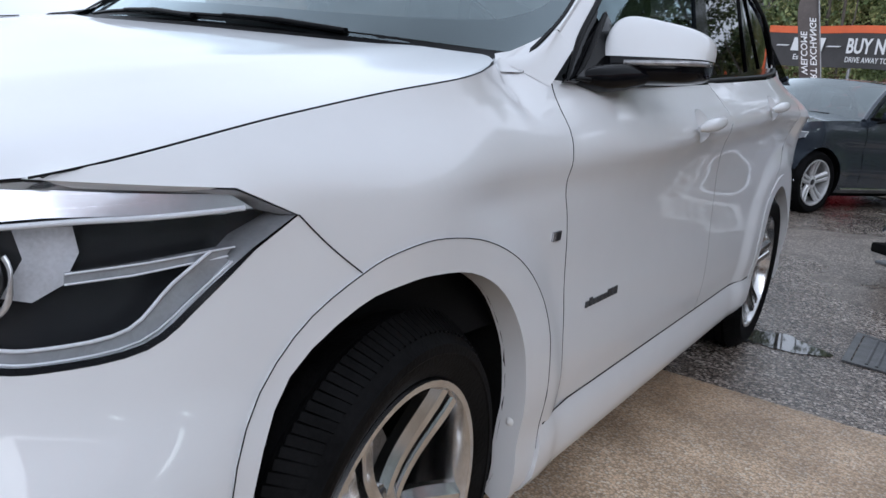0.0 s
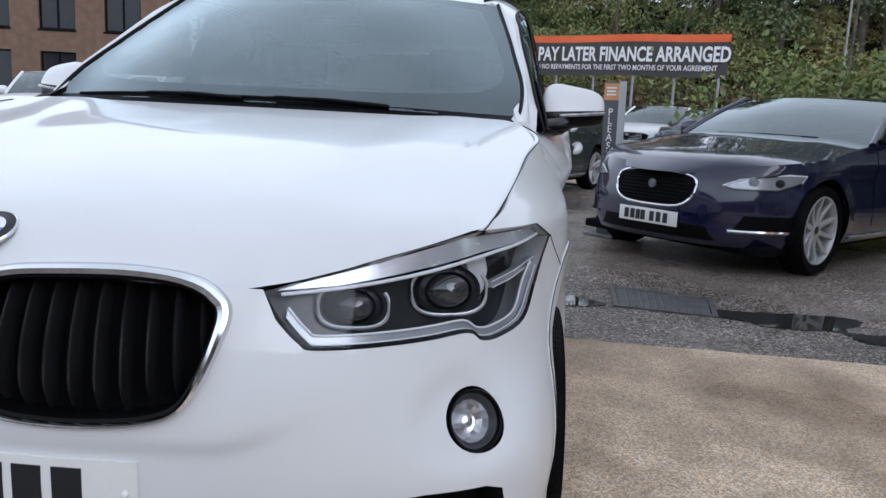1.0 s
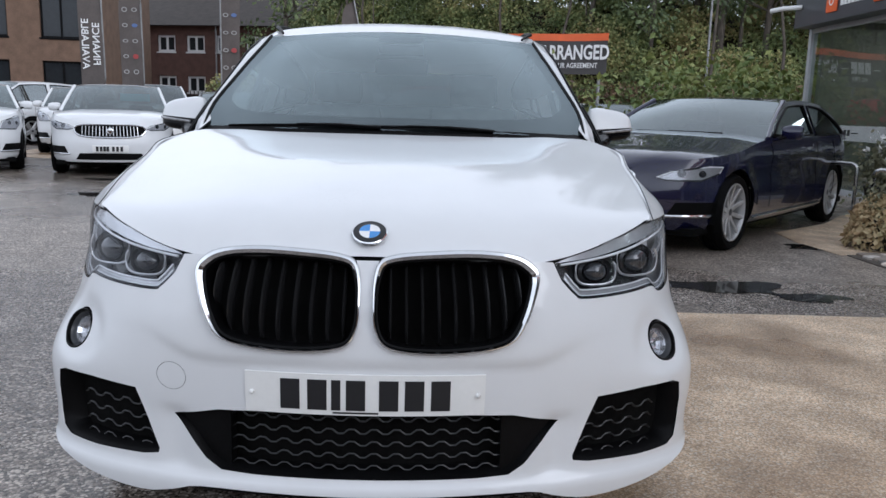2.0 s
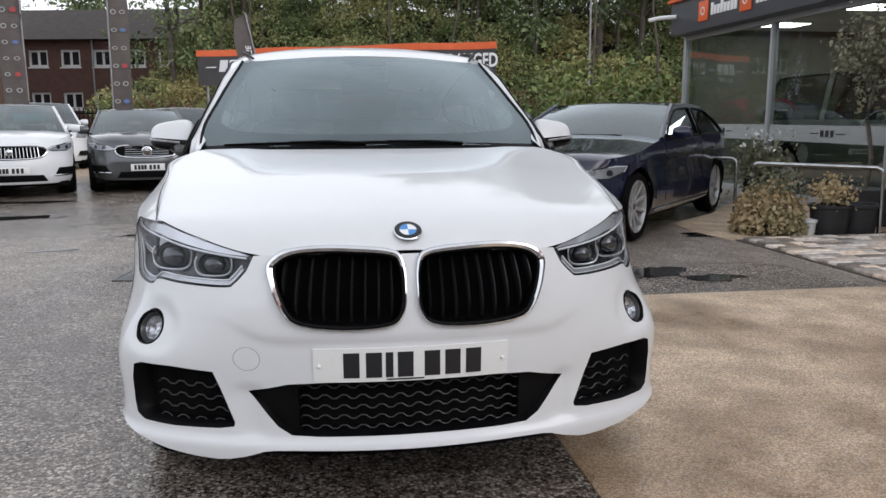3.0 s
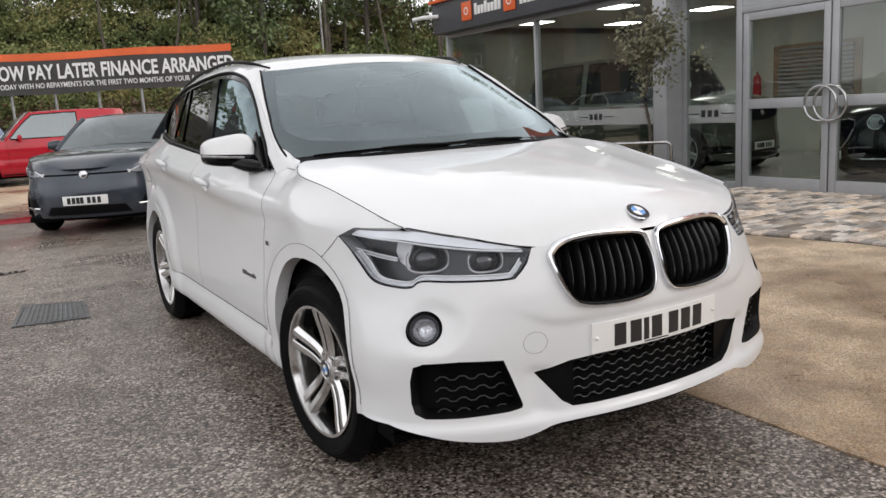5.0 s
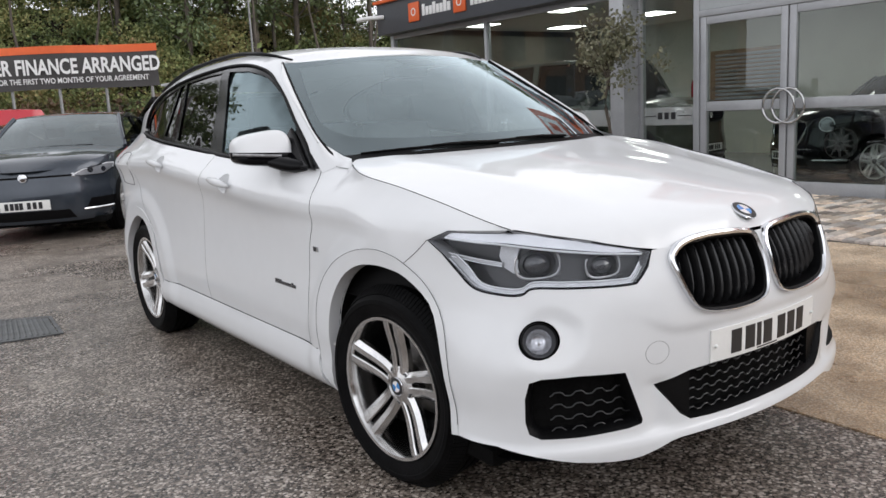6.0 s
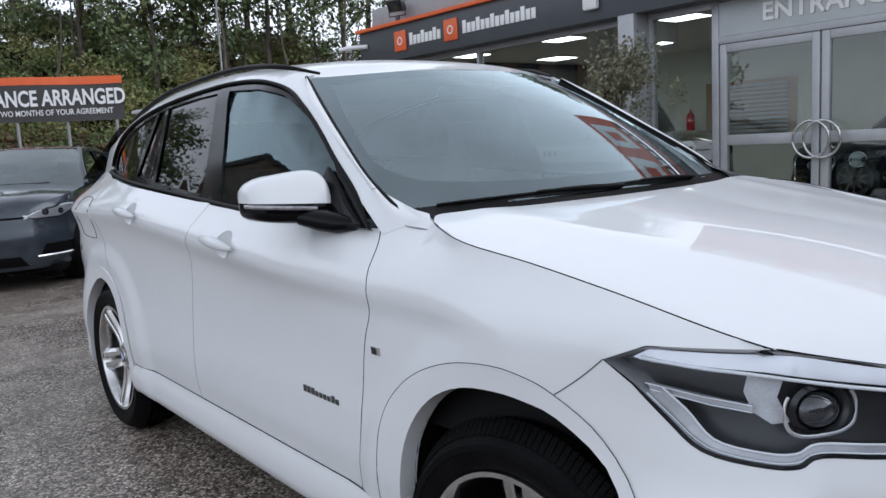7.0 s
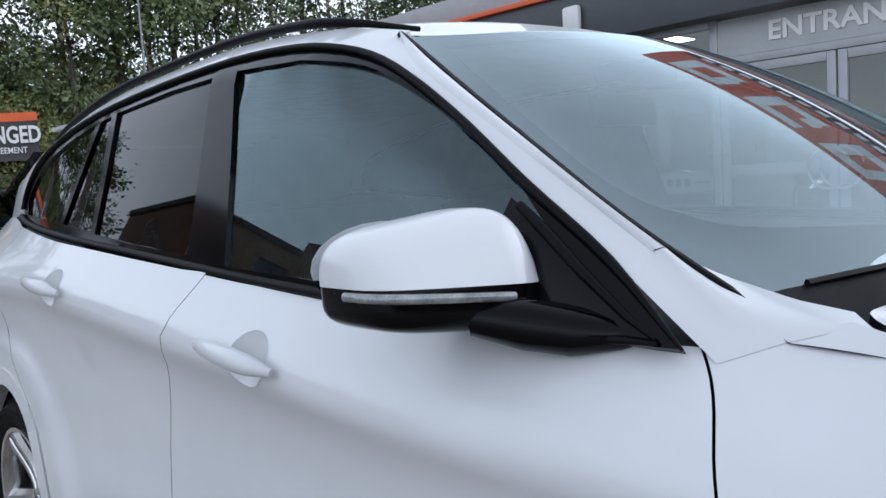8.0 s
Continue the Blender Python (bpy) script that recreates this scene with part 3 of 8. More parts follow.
def leaf_material(name, colours, rough=0.55, clump=0.45):
    """Leaves whose colour differs from clump to clump and from one to the next."""
    m = bpy.data.materials.new(name)
    m.use_nodes = True
    nt = m.node_tree
    p = nt.nodes["Principled BSDF"]
    p.inputs["Roughness"].default_value = rough
    g = nt.nodes.new("ShaderNodeNewGeometry")
    r = nt.nodes.new("ShaderNodeValToRGB")
    el = r.color_ramp.elements
    while len(el) < len(colours):
        el.new(0.5)
    for i, c in enumerate(colours):
        el[i].position, el[i].color = i / (len(colours) - 1), (*c, 1)
    co, n = nt.nodes.new("ShaderNodeTexCoord"), nt.nodes.new("ShaderNodeTexNoise")
    n.inputs["Scale"].default_value, n.inputs["Detail"].default_value = clump, 3
    mr, ad = nt.nodes.new("ShaderNodeMapRange"), nt.nodes.new("ShaderNodeMath")
    mr.inputs["From Min"].default_value, mr.inputs["From Max"].default_value = 0.32, 0.68
    mr.inputs["To Max"].default_value = 0.6
    ad.operation = "MULTIPLY_ADD"
    ad.inputs[1].default_value = 0.4
    nt.links.new(co.outputs["Object"], n.inputs["Vector"])
    nt.links.new(n.outputs[0], mr.inputs["Value"])
    nt.links.new(g.outputs["Random Per Island"], ad.inputs[0])
    nt.links.new(mr.outputs[0], ad.inputs[2])
    nt.links.new(ad.outputs[0], r.inputs[0])
    nt.links.new(r.outputs[0], p.inputs["Base Color"])
    p.inputs["Subsurface Weight"].default_value = 0.0
    return m


TARMAC = ground_material("wet_tarmac", (0.36, 0.302, 0.252), (0.78, 0.69, 0.60), (0.082, 0.068, 0.056), 0.40, 90, rough=0.36)
CONCRETE = ground_material("old_concrete", (0.90, 0.68, 0.46), (0.94, 0.84, 0.70), (0.60, 0.44, 0.29), 0.32, 130, 0.55, 0.6, (0.62, 0.56, 0.50))
WATER = material("puddle_water", (0.035, 0.034, 0.032), 0.03, vary=0.2, scale=2)
IRON = material("cast_iron", (0.15, 0.155, 0.16), 0.38, 0.3, vary=0.25, scale=12, bump=0.2)
COBBLE = material("stone_sett", (0.70, 0.595, 0.485), 0.55, vary=0.16, scale=3, bump=0.5, bump_scale=60, random_tint=0.7, alt=(0.35, 0.285, 0.245))
COBBLE_FIELD = material("stone_sett_field", (0.70, 0.595, 0.485), 0.55, vary=0.16, scale=3, bump=0.5, bump_scale=60, random_tint=0.7, island=True, alt=(0.35, 0.285, 0.245))
MORTAR = material("sett_joint", (0.10, 0.085, 0.07), 0.9, vary=0.2, scale=10, bump=0.4)
FASCIA = material("slate_grey_fascia", (0.060, 0.066, 0.076), 0.4, vary=0.06, scale=2)
ORANGE = material("orange_trim", (0.75, 0.13, 0.03), 0.45, vary=0.06, scale=4)
FADED_ORANGE = material("faded_orange_print", (0.62, 0.30, 0.13), 0.5, vary=0.08, scale=6)
SIGN_RED = material("orange_red_sign", (0.55, 0.075, 0.02), 0.4, vary=0.06, scale=3)
SIGN_WHITE = material("white_sign_letter", (0.78, 0.78, 0.77), 0.45, vary=0.02, scale=5)
ALU = material("grey_aluminium", (0.38, 0.39, 0.405), 0.40, 0.2, vary=0.06, scale=6)
ALU_LIGHT = material("pale_panel", (0.46, 0.49, 0.50), 0.45, 0.0, vary=0.04, scale=3)
STEEL = material("steel_rail", (0.55, 0.55, 0.55), 0.25, 1.0, vary=0.15, scale=15)
SHOP_GLASS = glass("shop_glass", (0.85, 0.90, 0.88), 0.01, 0.88, 0.06)
FROST = bpy.data.materials.new("frosted_film")
FROST.use_nodes = True
ft = FROST.node_tree
ft.nodes.remove(ft.nodes["Principled BSDF"])
fd, fx, fm_ = (ft.nodes.new("ShaderNode" + k) for k in ("BsdfDiffuse", "BsdfTransparent", "MixShader"))
fd.inputs["Color"].default_value = (0.62, 0.64, 0.64, 1)
fm_.inputs[0].default_value = 0.28
ft.links.new(fx.outputs[0], fm_.inputs[1])
ft.links.new(fd.outputs[0], fm_.inputs[2])
ft.links.new(fm_.outputs[0], ft.nodes["Material Output"].inputs["Surface"])
PLASTER = material("pale_plaster", (0.70, 0.68, 0.64), 0.85, vary=0.06, scale=3)
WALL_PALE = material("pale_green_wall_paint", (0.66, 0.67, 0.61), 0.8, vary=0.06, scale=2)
# darker copy of the wall colour, with the room's dimness put into it
WALL_DIM = material("dimmed_khaki_wall", (0.22, 0.22, 0.19), 0.8, vary=0.08, scale=2)
SHOW_FLOOR = material("showroom_tiles", (0.40, 0.39, 0.38), 0.25, vary=0.08, scale=3)
TAN_BOARD = material("tan_board", (0.38, 0.26, 0.17), 0.6, vary=0.12, scale=5)
WOODY = material("brown_board", (0.22, 0.10, 0.05), 0.5, vary=0.15, scale=8)
LAMP_WHITE = lit("ceiling_lamp_face", (1.0, 0.97, 0.92), 7.5)
BRICK = material("brown_brick", (0.17, 0.105, 0.07), 0.85, vary=0.16, scale=2.5, bump=0.4, bump_scale=30)
BRICK_RED = material("red_brick", (0.115, 0.058, 0.045), 0.85, vary=0.16, scale=2.5, bump=0.4, bump_scale=30)
TILE = material("dark_roof_tile", (0.055, 0.045, 0.04), 0.8, vary=0.2, scale=3, bump=0.4, bump_scale=12)
FRAME_WHITE = material("white_window_frame", (0.7, 0.7, 0.7), 0.5, vary=0.03)
DARK_PANE = material("dark_pane", (0.02, 0.024, 0.028), 0.06, vary=0.1)
CANVAS = material("charcoal_canvas", (0.060, 0.056, 0.055), 0.7, vary=0.10, scale=2.0, bump=0.25, bump_scale=5)
FLAG = material("brown_grey_flag", (0.10, 0.083, 0.075), 0.7, vary=0.12, scale=3, bump=0.2, bump_scale=8)
FLAG_RED = material("red_print", (0.34, 0.05, 0.05), 0.6, vary=0.05, scale=5)
FLAG_BLUE = material("blue_print", (0.10, 0.16, 0.34), 0.6, vary=0.05, scale=5)
FLAG_MARK = material("grey_print", (0.34, 0.33, 0.32), 0.6, vary=0.05, scale=5)
POST = material("galvanised_post", (0.30, 0.30, 0.30), 0.5, 0.6, vary=0.12, scale=8)
BARK = material("grey_bark", (0.12, 0.10, 0.08), 0.9, vary=0.25, scale=5, bump=0.6, bump_scale=20)
POT = material("black_planter", (0.025, 0.025, 0.027), 0.55, vary=0.2, scale=10)
FLOOD = material("floodlight_case", (0.05, 0.05, 0.052), 0.45, vary=0.1, scale=10)
SOIL = material("dark_soil", (0.035, 0.025, 0.018), 0.95, vary=0.3, scale=10, bump=0.6)
BANK_LEAF = leaf_material("bank_leaves", ((0.042, 0.054, 0.022), (0.09, 0.126, 0.042), (0.156, 0.198, 0.066), (0.264, 0.276, 0.102), (0.36, 0.3, 0.12), (0.288, 0.18, 0.09)))
HEDGE_LEAF = leaf_material("hedge_leaves", ((0.03, 0.026, 0.013), (0.104, 0.062, 0.037), (0.187, 0.115, 0.062), (0.074, 0.093, 0.029), (0.25, 0.178, 0.093)))
TREE_LEAF = leaf_material("tree_leaves", ((0.034, 0.048, 0.022), (0.066, 0.096, 0.036), (0.12, 0.162, 0.06), (0.204, 0.234, 0.09), (0.336, 0.294, 0.12)))
OLIVE_LEAF = leaf_material("olive_leaves", ((0.072, 0.084, 0.042), (0.132, 0.138, 0.078), (0.204, 0.192, 0.12), (0.156, 0.108, 0.06)))
DRY_LEAF = leaf_material("dry_leaves", ((0.18, 0.11, 0.06), (0.38, 0.26, 0.13), (0.50, 0.40, 0.23), (0.25, 0.22, 0.10), (0.58, 0.51, 0.34)))
GREEN_LEAF = leaf_material("bush_leaves", ((0.048, 0.084, 0.018), (0.108, 0.156, 0.036), (0.204, 0.228, 0.06), (0.24, 0.204, 0.072)))

# ---- ground ----
bm = bmesh.new()
bmesh.ops.create_grid(bm, x_segments=60, y_segments=60, size=220)
ground = part("ground", bm, TARMAC, None)
tagged(ground, "damp dark tarmac of the car lot with wet patches", "ground", kind="structure")


def slab(name, outline, z, mat, label, thick=0.03):
    bm = bmesh.new()
    f = bm.faces.new([bm.verts.new((x, y, z)) for x, y in outline])
    r = bmesh.ops.extrude_face_region(bm, geom=[f])
    for v in [g for g in r["geom"] if isinstance(g, bmesh.types.BMVert)]:
        v.co.z -= thick
    bmesh.ops.recalc_face_normals(bm, faces=bm.faces)
    return tagged(part(name, bm, mat, None, angle=0), label, "ground", kind="structure")


rng = random.Random(4)
edge1 = [(0.62 + 0.012 * rng.uniform(-1, 1), y) for y in np.arange(-6.0, 2.0, 0.25)]
edge2 = [(x, 2.02 + 0.012 * rng.uniform(-1, 1)) for x in np.arange(0.65, 3.9, 0.25)]
slab("concrete_pavement", edge1 + edge2 + [(3.9, 2.0), (4.12, 1.0), (4.3, -6.0)], 0.006, CONCRETE, "worn buff concrete slab beside the tarmac")
slab("concrete_strip", [(-9.0, 13.6), (-1.9, 12.0), (0.6, 11.3), (6.0, 11.8), (6.0, 18.5), (-9.0, 19.0)], 0.006, CONCRETE, "worn buff concrete strip across the lot")
slab("concrete_apron", [(3.80, 4.225), (3.72, 4.9), (3.78, 5.5), (4.7, 6.3), (5.3, 7.1), (6.68, 8.0), (6.68, 4.905), (5.3, 4.305), (3.86, 4.225)], 0.006, CONCRETE, "buff concrete apron under the planters")
slab("sett_bed", [(3.86, 4.22), (3.90, 2.0), (4.12, 1.0), (4.3, -6.0), (6.74, -6.0), (6.74, 4.9), (5.3, 4.3)], 0.008, MORTAR, "mortar bed under the stone setts")


for x, y, rx, ry, s, t in ((2.25, 2.80, 0.36, 0.22, 1, -0.1), (2.72, 2.52, 0.24, 0.12, 2, -0.2), (0.95, 2.84, 0.20, 0.16, 3, 0.2), (-1.8, 5.5, 0.16, 0.10, 4, 0), (-2.05, 5.6, 0.25, 0.10, 5, 0.3), (-1.4, 10.4, 1.0, 0.35, 6, -0.1), (-3.9, 7.4, 0.45, 0.25, 7, 0.1), (-4.4, 9.3, 0.5, 0.2, 8, 0), (1.6, 10.9, 0.9, 0.22, 9, -0.2), (3.9, 4.6, 0.45, 0.16, 10, 0.1), (-2.7, 4.7, 0.2, 0.06, 11, 0.4)):
    r = random.Random(s)
    ph = [r.uniform(0, 6.28) for _ in range(4)]
    pts = []
    for i in range(48):
        a = 2 * math.pi * i / 48
        k = 1 + 0.22 * math.sin(2 * a + ph[0]) + 0.16 * math.sin(3 * a + ph[1]) + 0.10 * math.sin(5 * a + ph[2]) + 0.05 * math.sin(9 * a + ph[3])
        u, v = rx * k * math.cos(a), ry * k * math.sin(a)
        pts.append((x + u * math.cos(t) - v * math.sin(t), y + u * math.sin(t) + v * math.cos(t), 0.0045))
    tagged(mesh_object("puddle", pts, [tuple(range(48))], WATER, None, 0), "shallow rain puddle lying on the tarmac", "puddle", "puddles", "structure")


def drain(corners):
    c = [Vector((*p, 0)) for p in corners]
    d = thing("drain_cover", "dark cast iron drain cover let into the tarmac", "drain cover", "drain covers")
    mid = sum(c, Vector()) / 4
    fr = [p.lerp(mid, 0.0) for p in c]
    ring_loft("frame", [[p + Vector((0, 0, 0.002)) for p in fr], [p + Vector((0, 0, 0.010)) for p in fr], [p.lerp(mid, 0.10) + Vector((0, 0, 0.010)) for p in fr]], IRON, d, angle=20)
    mesh_object("lid", [p.lerp(mid, 0.12) + Vector((0, 0, 0.008)) for p in fr], [(0, 1, 2, 3)], IRON, d, 0)
    for i in range(11):
        t = 0.1 + 0.8 * i / 10
        a, b = fr[0].lerp(fr[1], t).lerp(mid, 0.14), fr[3].lerp(fr[2], t).lerp(mid, 0.14)
        tube("rib", [a + Vector((0, 0, 0.009)), b + Vector((0, 0, 0.009))], 0.008, IRON, d, 6, flat=0.5)


drain(((-1.80, 3.15), (-1.33, 3.06), (-1.30, 3.62), (-1.70, 3.86)))
drain(((1.26, 2.80), (1.85, 2.74), (1.90, 3.18), (1.27, 3.36)))

# ---- showroom ----
room = thing("showroom", "grey glass-fronted showroom with an orange-edged fascia", "building")
GX = 6.75
FACE = Matrix(((0, 0, -1, 0), (-1, 0, 0, 0), (0, 1, 0, 0), (0, 0, 0, 1)))


def face(x, y, z):
    return Matrix.Translation((x, y, z)) @ FACE


box_part("fascia", 6.42, 6.9, -6.0, 11.45, 2.72, 3.30, FASCIA, room, 0.006)
box_part("fascia_edge", 6.36, 6.95, -6.02, 11.50, 3.304, 3.365, ORANGE, room, 0.006, "orange metal edge")
box_part("fascia_return", 6.9, 14.0, 11.30, 11.45, 2.72, 3.30, FASCIA, room, 0.006)
box_part("parapet", 6.7, 6.9, -6.0, 11.4, 3.37, 3.75, ALU, room, 0.01)
sb = box_part("sign_board", 6.30, 6.36, -4.2, 3.8, 3.70, 5.25, SIGN_RED, room, 0.01, "orange-red sign board")
for i, y in enumerate(np.arange(3.4, -3.6, -1.25)):
    # each letter as a plain white frame with an open middle
    for y0, y1, z0, z1 in ((y - 0.26, y, 4.18, 5.08), (y - 0.86, y - 0.27, 4.84, 5.08), (y - 0.80, y - 0.27, 4.18, 4.40), (y - 0.86, y - 0.62, 4.41, 4.62 if i % 2 else 4.83)):
        box_part("sign_letter_bar", 6.282, 6.299, y0, y1, z0, z1, SIGN_WHITE, sb, 0.006)
box_part("sign_footer", 6.290, 6.299, -4.1, 3.7, 3.74, 3.98, INK, sb, 0.0, "dark strip with small print")
for i in range(26):
    box_part("footer_bar", 6.284, 6.2895, 3.45 - 0.28 * i - 0.17, 3.45 - 0.28 * i, 3.80, 3.92, SIGN_WHITE, sb, 0.0)
box_part("roof_slab", 6.9, 14.0, -6.0, 11.3, 3.0, 3.15, FASCIA, room, 0.01)
box_part("back_wall", 12.6, 12.8, -6.0, 11.3, 0.0, 3.0, WALL_PALE, room, 0.0)
box_part("side_wall", 6.9, 12.6, -6.2, -6.0, 0.0, 3.0, PLASTER, room, 0.0)
# far end wall in the dimmed colour, shade painted in
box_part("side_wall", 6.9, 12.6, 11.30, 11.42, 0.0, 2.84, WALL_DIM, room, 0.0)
box_part("showroom_floor", 6.80, 12.6, -6.0, 11.3, -0.05, 0.012, SHOW_FLOOR, room, 0.0)
box_part("suspended_ceiling", 6.9, 12.6, -6.0, 11.3, 2.84, 2.90, PLASTER, room, 0.0)
for x in (8.0, 10.4):
    for y in (10.2, 7.9, 5.6, 3.3, 1.0, -1.5):
        cl = thing("ceiling_light", "lit square panel light in the showroom ceiling", "ceiling light", "showroom lights")
        box_part("frame", x - 0.32, x + 0.32, y - 0.32, y + 0.32, 2.815, 2.838, ALU_LIGHT, cl, 0.004)
        box_part("diffuser", x - 0.29, x + 0.29, y - 0.29, y + 0.29, 2.806, 2.814, LAMP_WHITE, cl, 0.0)
# column and glazing bars
box_part("column", 6.40, 6.86, 5.21, 5.46, 0.0, 2.72, ALU, room, 0.012, "broad grey column")
for y, w in ((11.40, 0.10), (8.50, 0.06), (5.52, 0.05), (5.185, 0.05), (4.26, 0.09), (1.70, 0.09), (-1.2, 0.06), (-4.0, 0.06)):
    box_part("mullion", GX - 0.05, GX + 0.06, y - w / 2, y + w / 2, 0.0, 2.72, ALU, room, 0.006)
for y0, y1 in ((5.55, 11.35), (4.31, 5.16), (-6.0, 1.65)):
    box_part("bottom_rail", GX - 0.05, GX + 0.06, y0, y1, 0.0, 0.09, ALU, room, 0.006)
    box_part("top_rail", GX - 0.045, GX + 0.055, y0, y1, 2.64, 2.72, ALU, room, 0.006)
for y0, y1 in ((8.53, 11.35), (5.55, 8.47), (4.31, 5.16), (-1.17, 1.65), (-3.97, -1.23)):
    pane_ = box_part("pane", GX - 0.006, GX + 0.006, y0, y1, 0.09, 2.64, SHOP_GLASS, room, 0.0)
    bnd = box_part("frosted_band", GX - 0.011, GX - 0.008, y0 + 0.02, y1 - 0.02, 0.86, 1.10, FROST, pane_, 0.0, "frosted strip across the glass")
    ym = (y0 + y1) / 2
    for dy, w in ((0.13, 0.07), (0.02, 0.07), (-0.09, 0.07)):
        box_part("logo_bar", GX - 0.016, GX - 0.0125, ym + dy - w / 2, ym + dy + w / 2, 0.94, 1.03, INK, bnd, 0.0)
    for dy in (0.30, -0.27):
        box_part("logo_stroke", GX - 0.016, GX - 0.0125, ym + dy - 0.10, ym + dy + 0.10, 0.978, 0.990, INK, bnd, 0.0)
# entrance doors
door = thing("entrance_door", "grey aluminium double glass doors with ring handles, shut", "door")
box_part("transom", GX - 0.06, GX + 0.06, 1.745, 4.215, 2.22, 2.30, ALU, door, 0.006)
box_part("name_panel", GX - 0.04, GX + 0.04, 1.745, 4.215, 2.304, 2.70, ALU_LIGHT, door, 0.004, "pale panel over the doors")
letters("entrance_letters", "ENTRANCE", 0.27, SIGN_WHITE, door, face(GX - 0.05, 2.93, 2.50), 0.008, "raised white letters", wide=1.06, bold=0.025)
for y0, y1 in ((3.01, 4.20), (1.76, 2.99)):
    leaf = new("door_leaf")
    leaf.parent = door
    for a, b in ((y0, y0 + 0.085), (y1 - 0.085, y1)):
        box_part("stile", GX - 0.045, GX + 0.03, a, b, 0.0, 2.215, ALU, leaf, 0.006)
    for a, b in ((0.0, 0.17), (1.03, 1.15), (2.12, 2.215)):
        box_part("rail", GX - 0.043, GX + 0.028, y0 + 0.087, y1 - 0.087, a, b, ALU, leaf, 0.006)
    box_part("pane", GX - 0.012, GX - 0.004, y0 + 0.085, y1 - 0.085, 0.17, 1.03, SHOP_GLASS, leaf, 0.0)
    box_part("pane", GX - 0.012, GX - 0.004, y0 + 0.085, y1 - 0.085, 1.15, 2.12, SHOP_GLASS, leaf, 0.0)
for yc in (3.06, 2.94):
    tube("ring_handle", [(GX - 0.13, yc + 0.20 * math.cos(t), 1.07 + 0.20 * math.sin(t)) for t in np.linspace(0, 2 * math.pi, 41)[:-1]], 0.016, STEEL, door, 8, closed=True, label="round steel pull handle")
    for s in (-1, 1):
        tube("handle_fixing", [(GX - 0.13, yc, 1.07 + 0.2 * s), (GX - 0.04, yc, 1.07 + 0.2 * s)], 0.012, STEEL, door, 8)
# signs on the fascia: two orange squares, the names as plain bars
for y in (10.16, 8.79):
    sg = box_part("icon_square", 6.395, 6.42, y - 0.17, y + 0.17, 2.85, 3.19, ORANGE, room, 0.02, "orange square sign")
    lathe("icon_ring", [(0.07, 0), (0.07, 0.006), (0.05, 0.006), (0.05, 0)], SIGN_WHITE, sg, face(6.395, y, 3.02), 24)
for y0, n in ((9.90, 8), (8.50, 15)):
    for i in range(n):
        hgt = 0.20 if i % 3 == 0 else 0.15
        box_part("name_bar", 6.405, 6.42, y0 - 0.108 * i - 0.085, y0 - 0.108 * i, 2.92, 2.92 + hgt, SIGN_WHITE, room, 0.004)
box_part("alarm_box", 6.34, 6.42, 5.75, 6.00, 2.86, 3.16, SIGN_WHITE, room, 0.05, "white alarm box")
tube("camera_arm", [(6.42, 11.2, 3.05), (6.2, 11.45, 3.05), (6.05, 11.6, 3.02)], 0.04, SIGN_WHITE, room, 8)
fl = thing("floodlight", "square black floodlight on a bracket over the fascia", "floodlight", "", Matrix.Translation((6.50, 10.35, 3.66)) @ Matrix.Rotation(radians(20), 4, "Z"))
box_part("case", -0.05, 0.06, -0.16, 0.16, -0.11, 0.11, FLOOD, fl, 0.015, m=Matrix.Rotation(radians(-25), 4, "Y"))
box_part("glass", -0.058, -0.051, -0.14, 0.14, -0.09, 0.09, DARK_PANE, fl, 0.002, m=Matrix.Rotation(radians(-25), 4, "Y"))
tube("bracket", [(0.0, -0.17, 0.0), (0.03, -0.17, -0.18), (0.03, 0.17, -0.18), (0.0, 0.17, 0.0)], 0.012, FLOOD, fl, 6)
box_part("mount", 0.0, 0.06, -0.03, 0.03, -0.30, -0.175, FLOOD, fl, 0.004)
# inside
fe = lathe("fire_extinguisher", [(0.001, 0.0), (0.08, 0.0), (0.085, 0.02), (0.085, 0.42), (0.06, 0.50), (0.02, 0.52), (0.02, 0.58), (0.001, 0.58)], RED, None, pose(12.4, 8.4, 1.05), 18)
tagged(fe, "red fire extinguisher hung on the showroom wall", "extinguisher")
hb_ = thing("notice_board", "tan wooden board on the showroom wall behind the blind", "board")
box_part("board", 12.575, 12.597, 6.25, 8.15, 0.88, 2.12, TAN_BOARD, hb_, 0.006)
bl = thing("wall_blind", "grey slatted blind on the showroom wall", "blind")
for i in range(14):
    box_part("slat", 12.535, 12.573, 6.4, 8.0, 0.95 + 0.08 * i, 1.00 + 0.08 * i, ALU, bl, 0.004)
desk = thing("counter", "brown wooden counter at the back of the showroom", "counter")
box_part("body", 11.6, 12.2, 3.2, 5.4, 0.0, 1.0, WOODY, desk, 0.01)
box_part("top", 11.5, 12.3, 3.1, 5.5, 1.003, 1.04, WOODY, desk, 0.006)

# ---- banner on posts ----
BL, BR = Vector((-4.62, 29.0, 0)), Vector((5.88, 23.8, 0))
bdir = (BR - BL).normalized()
bnorm = Vector((bdir.y, -bdir.x, 0))
blen = (BR - BL).length
BAN = Matrix((( bdir.x, 0, bnorm.x, 0), (bdir.y, 0, bnorm.y, 0), (0, 1, 0, 0), (0, 0, 0, 1)))
ban = thing("banner", "long charcoal banner with white lettering on steel posts", "banner")


def on_banner(u, z, o=0.0):
    return BL + bdir * u + bnorm * o + Vector((0, 0, z))


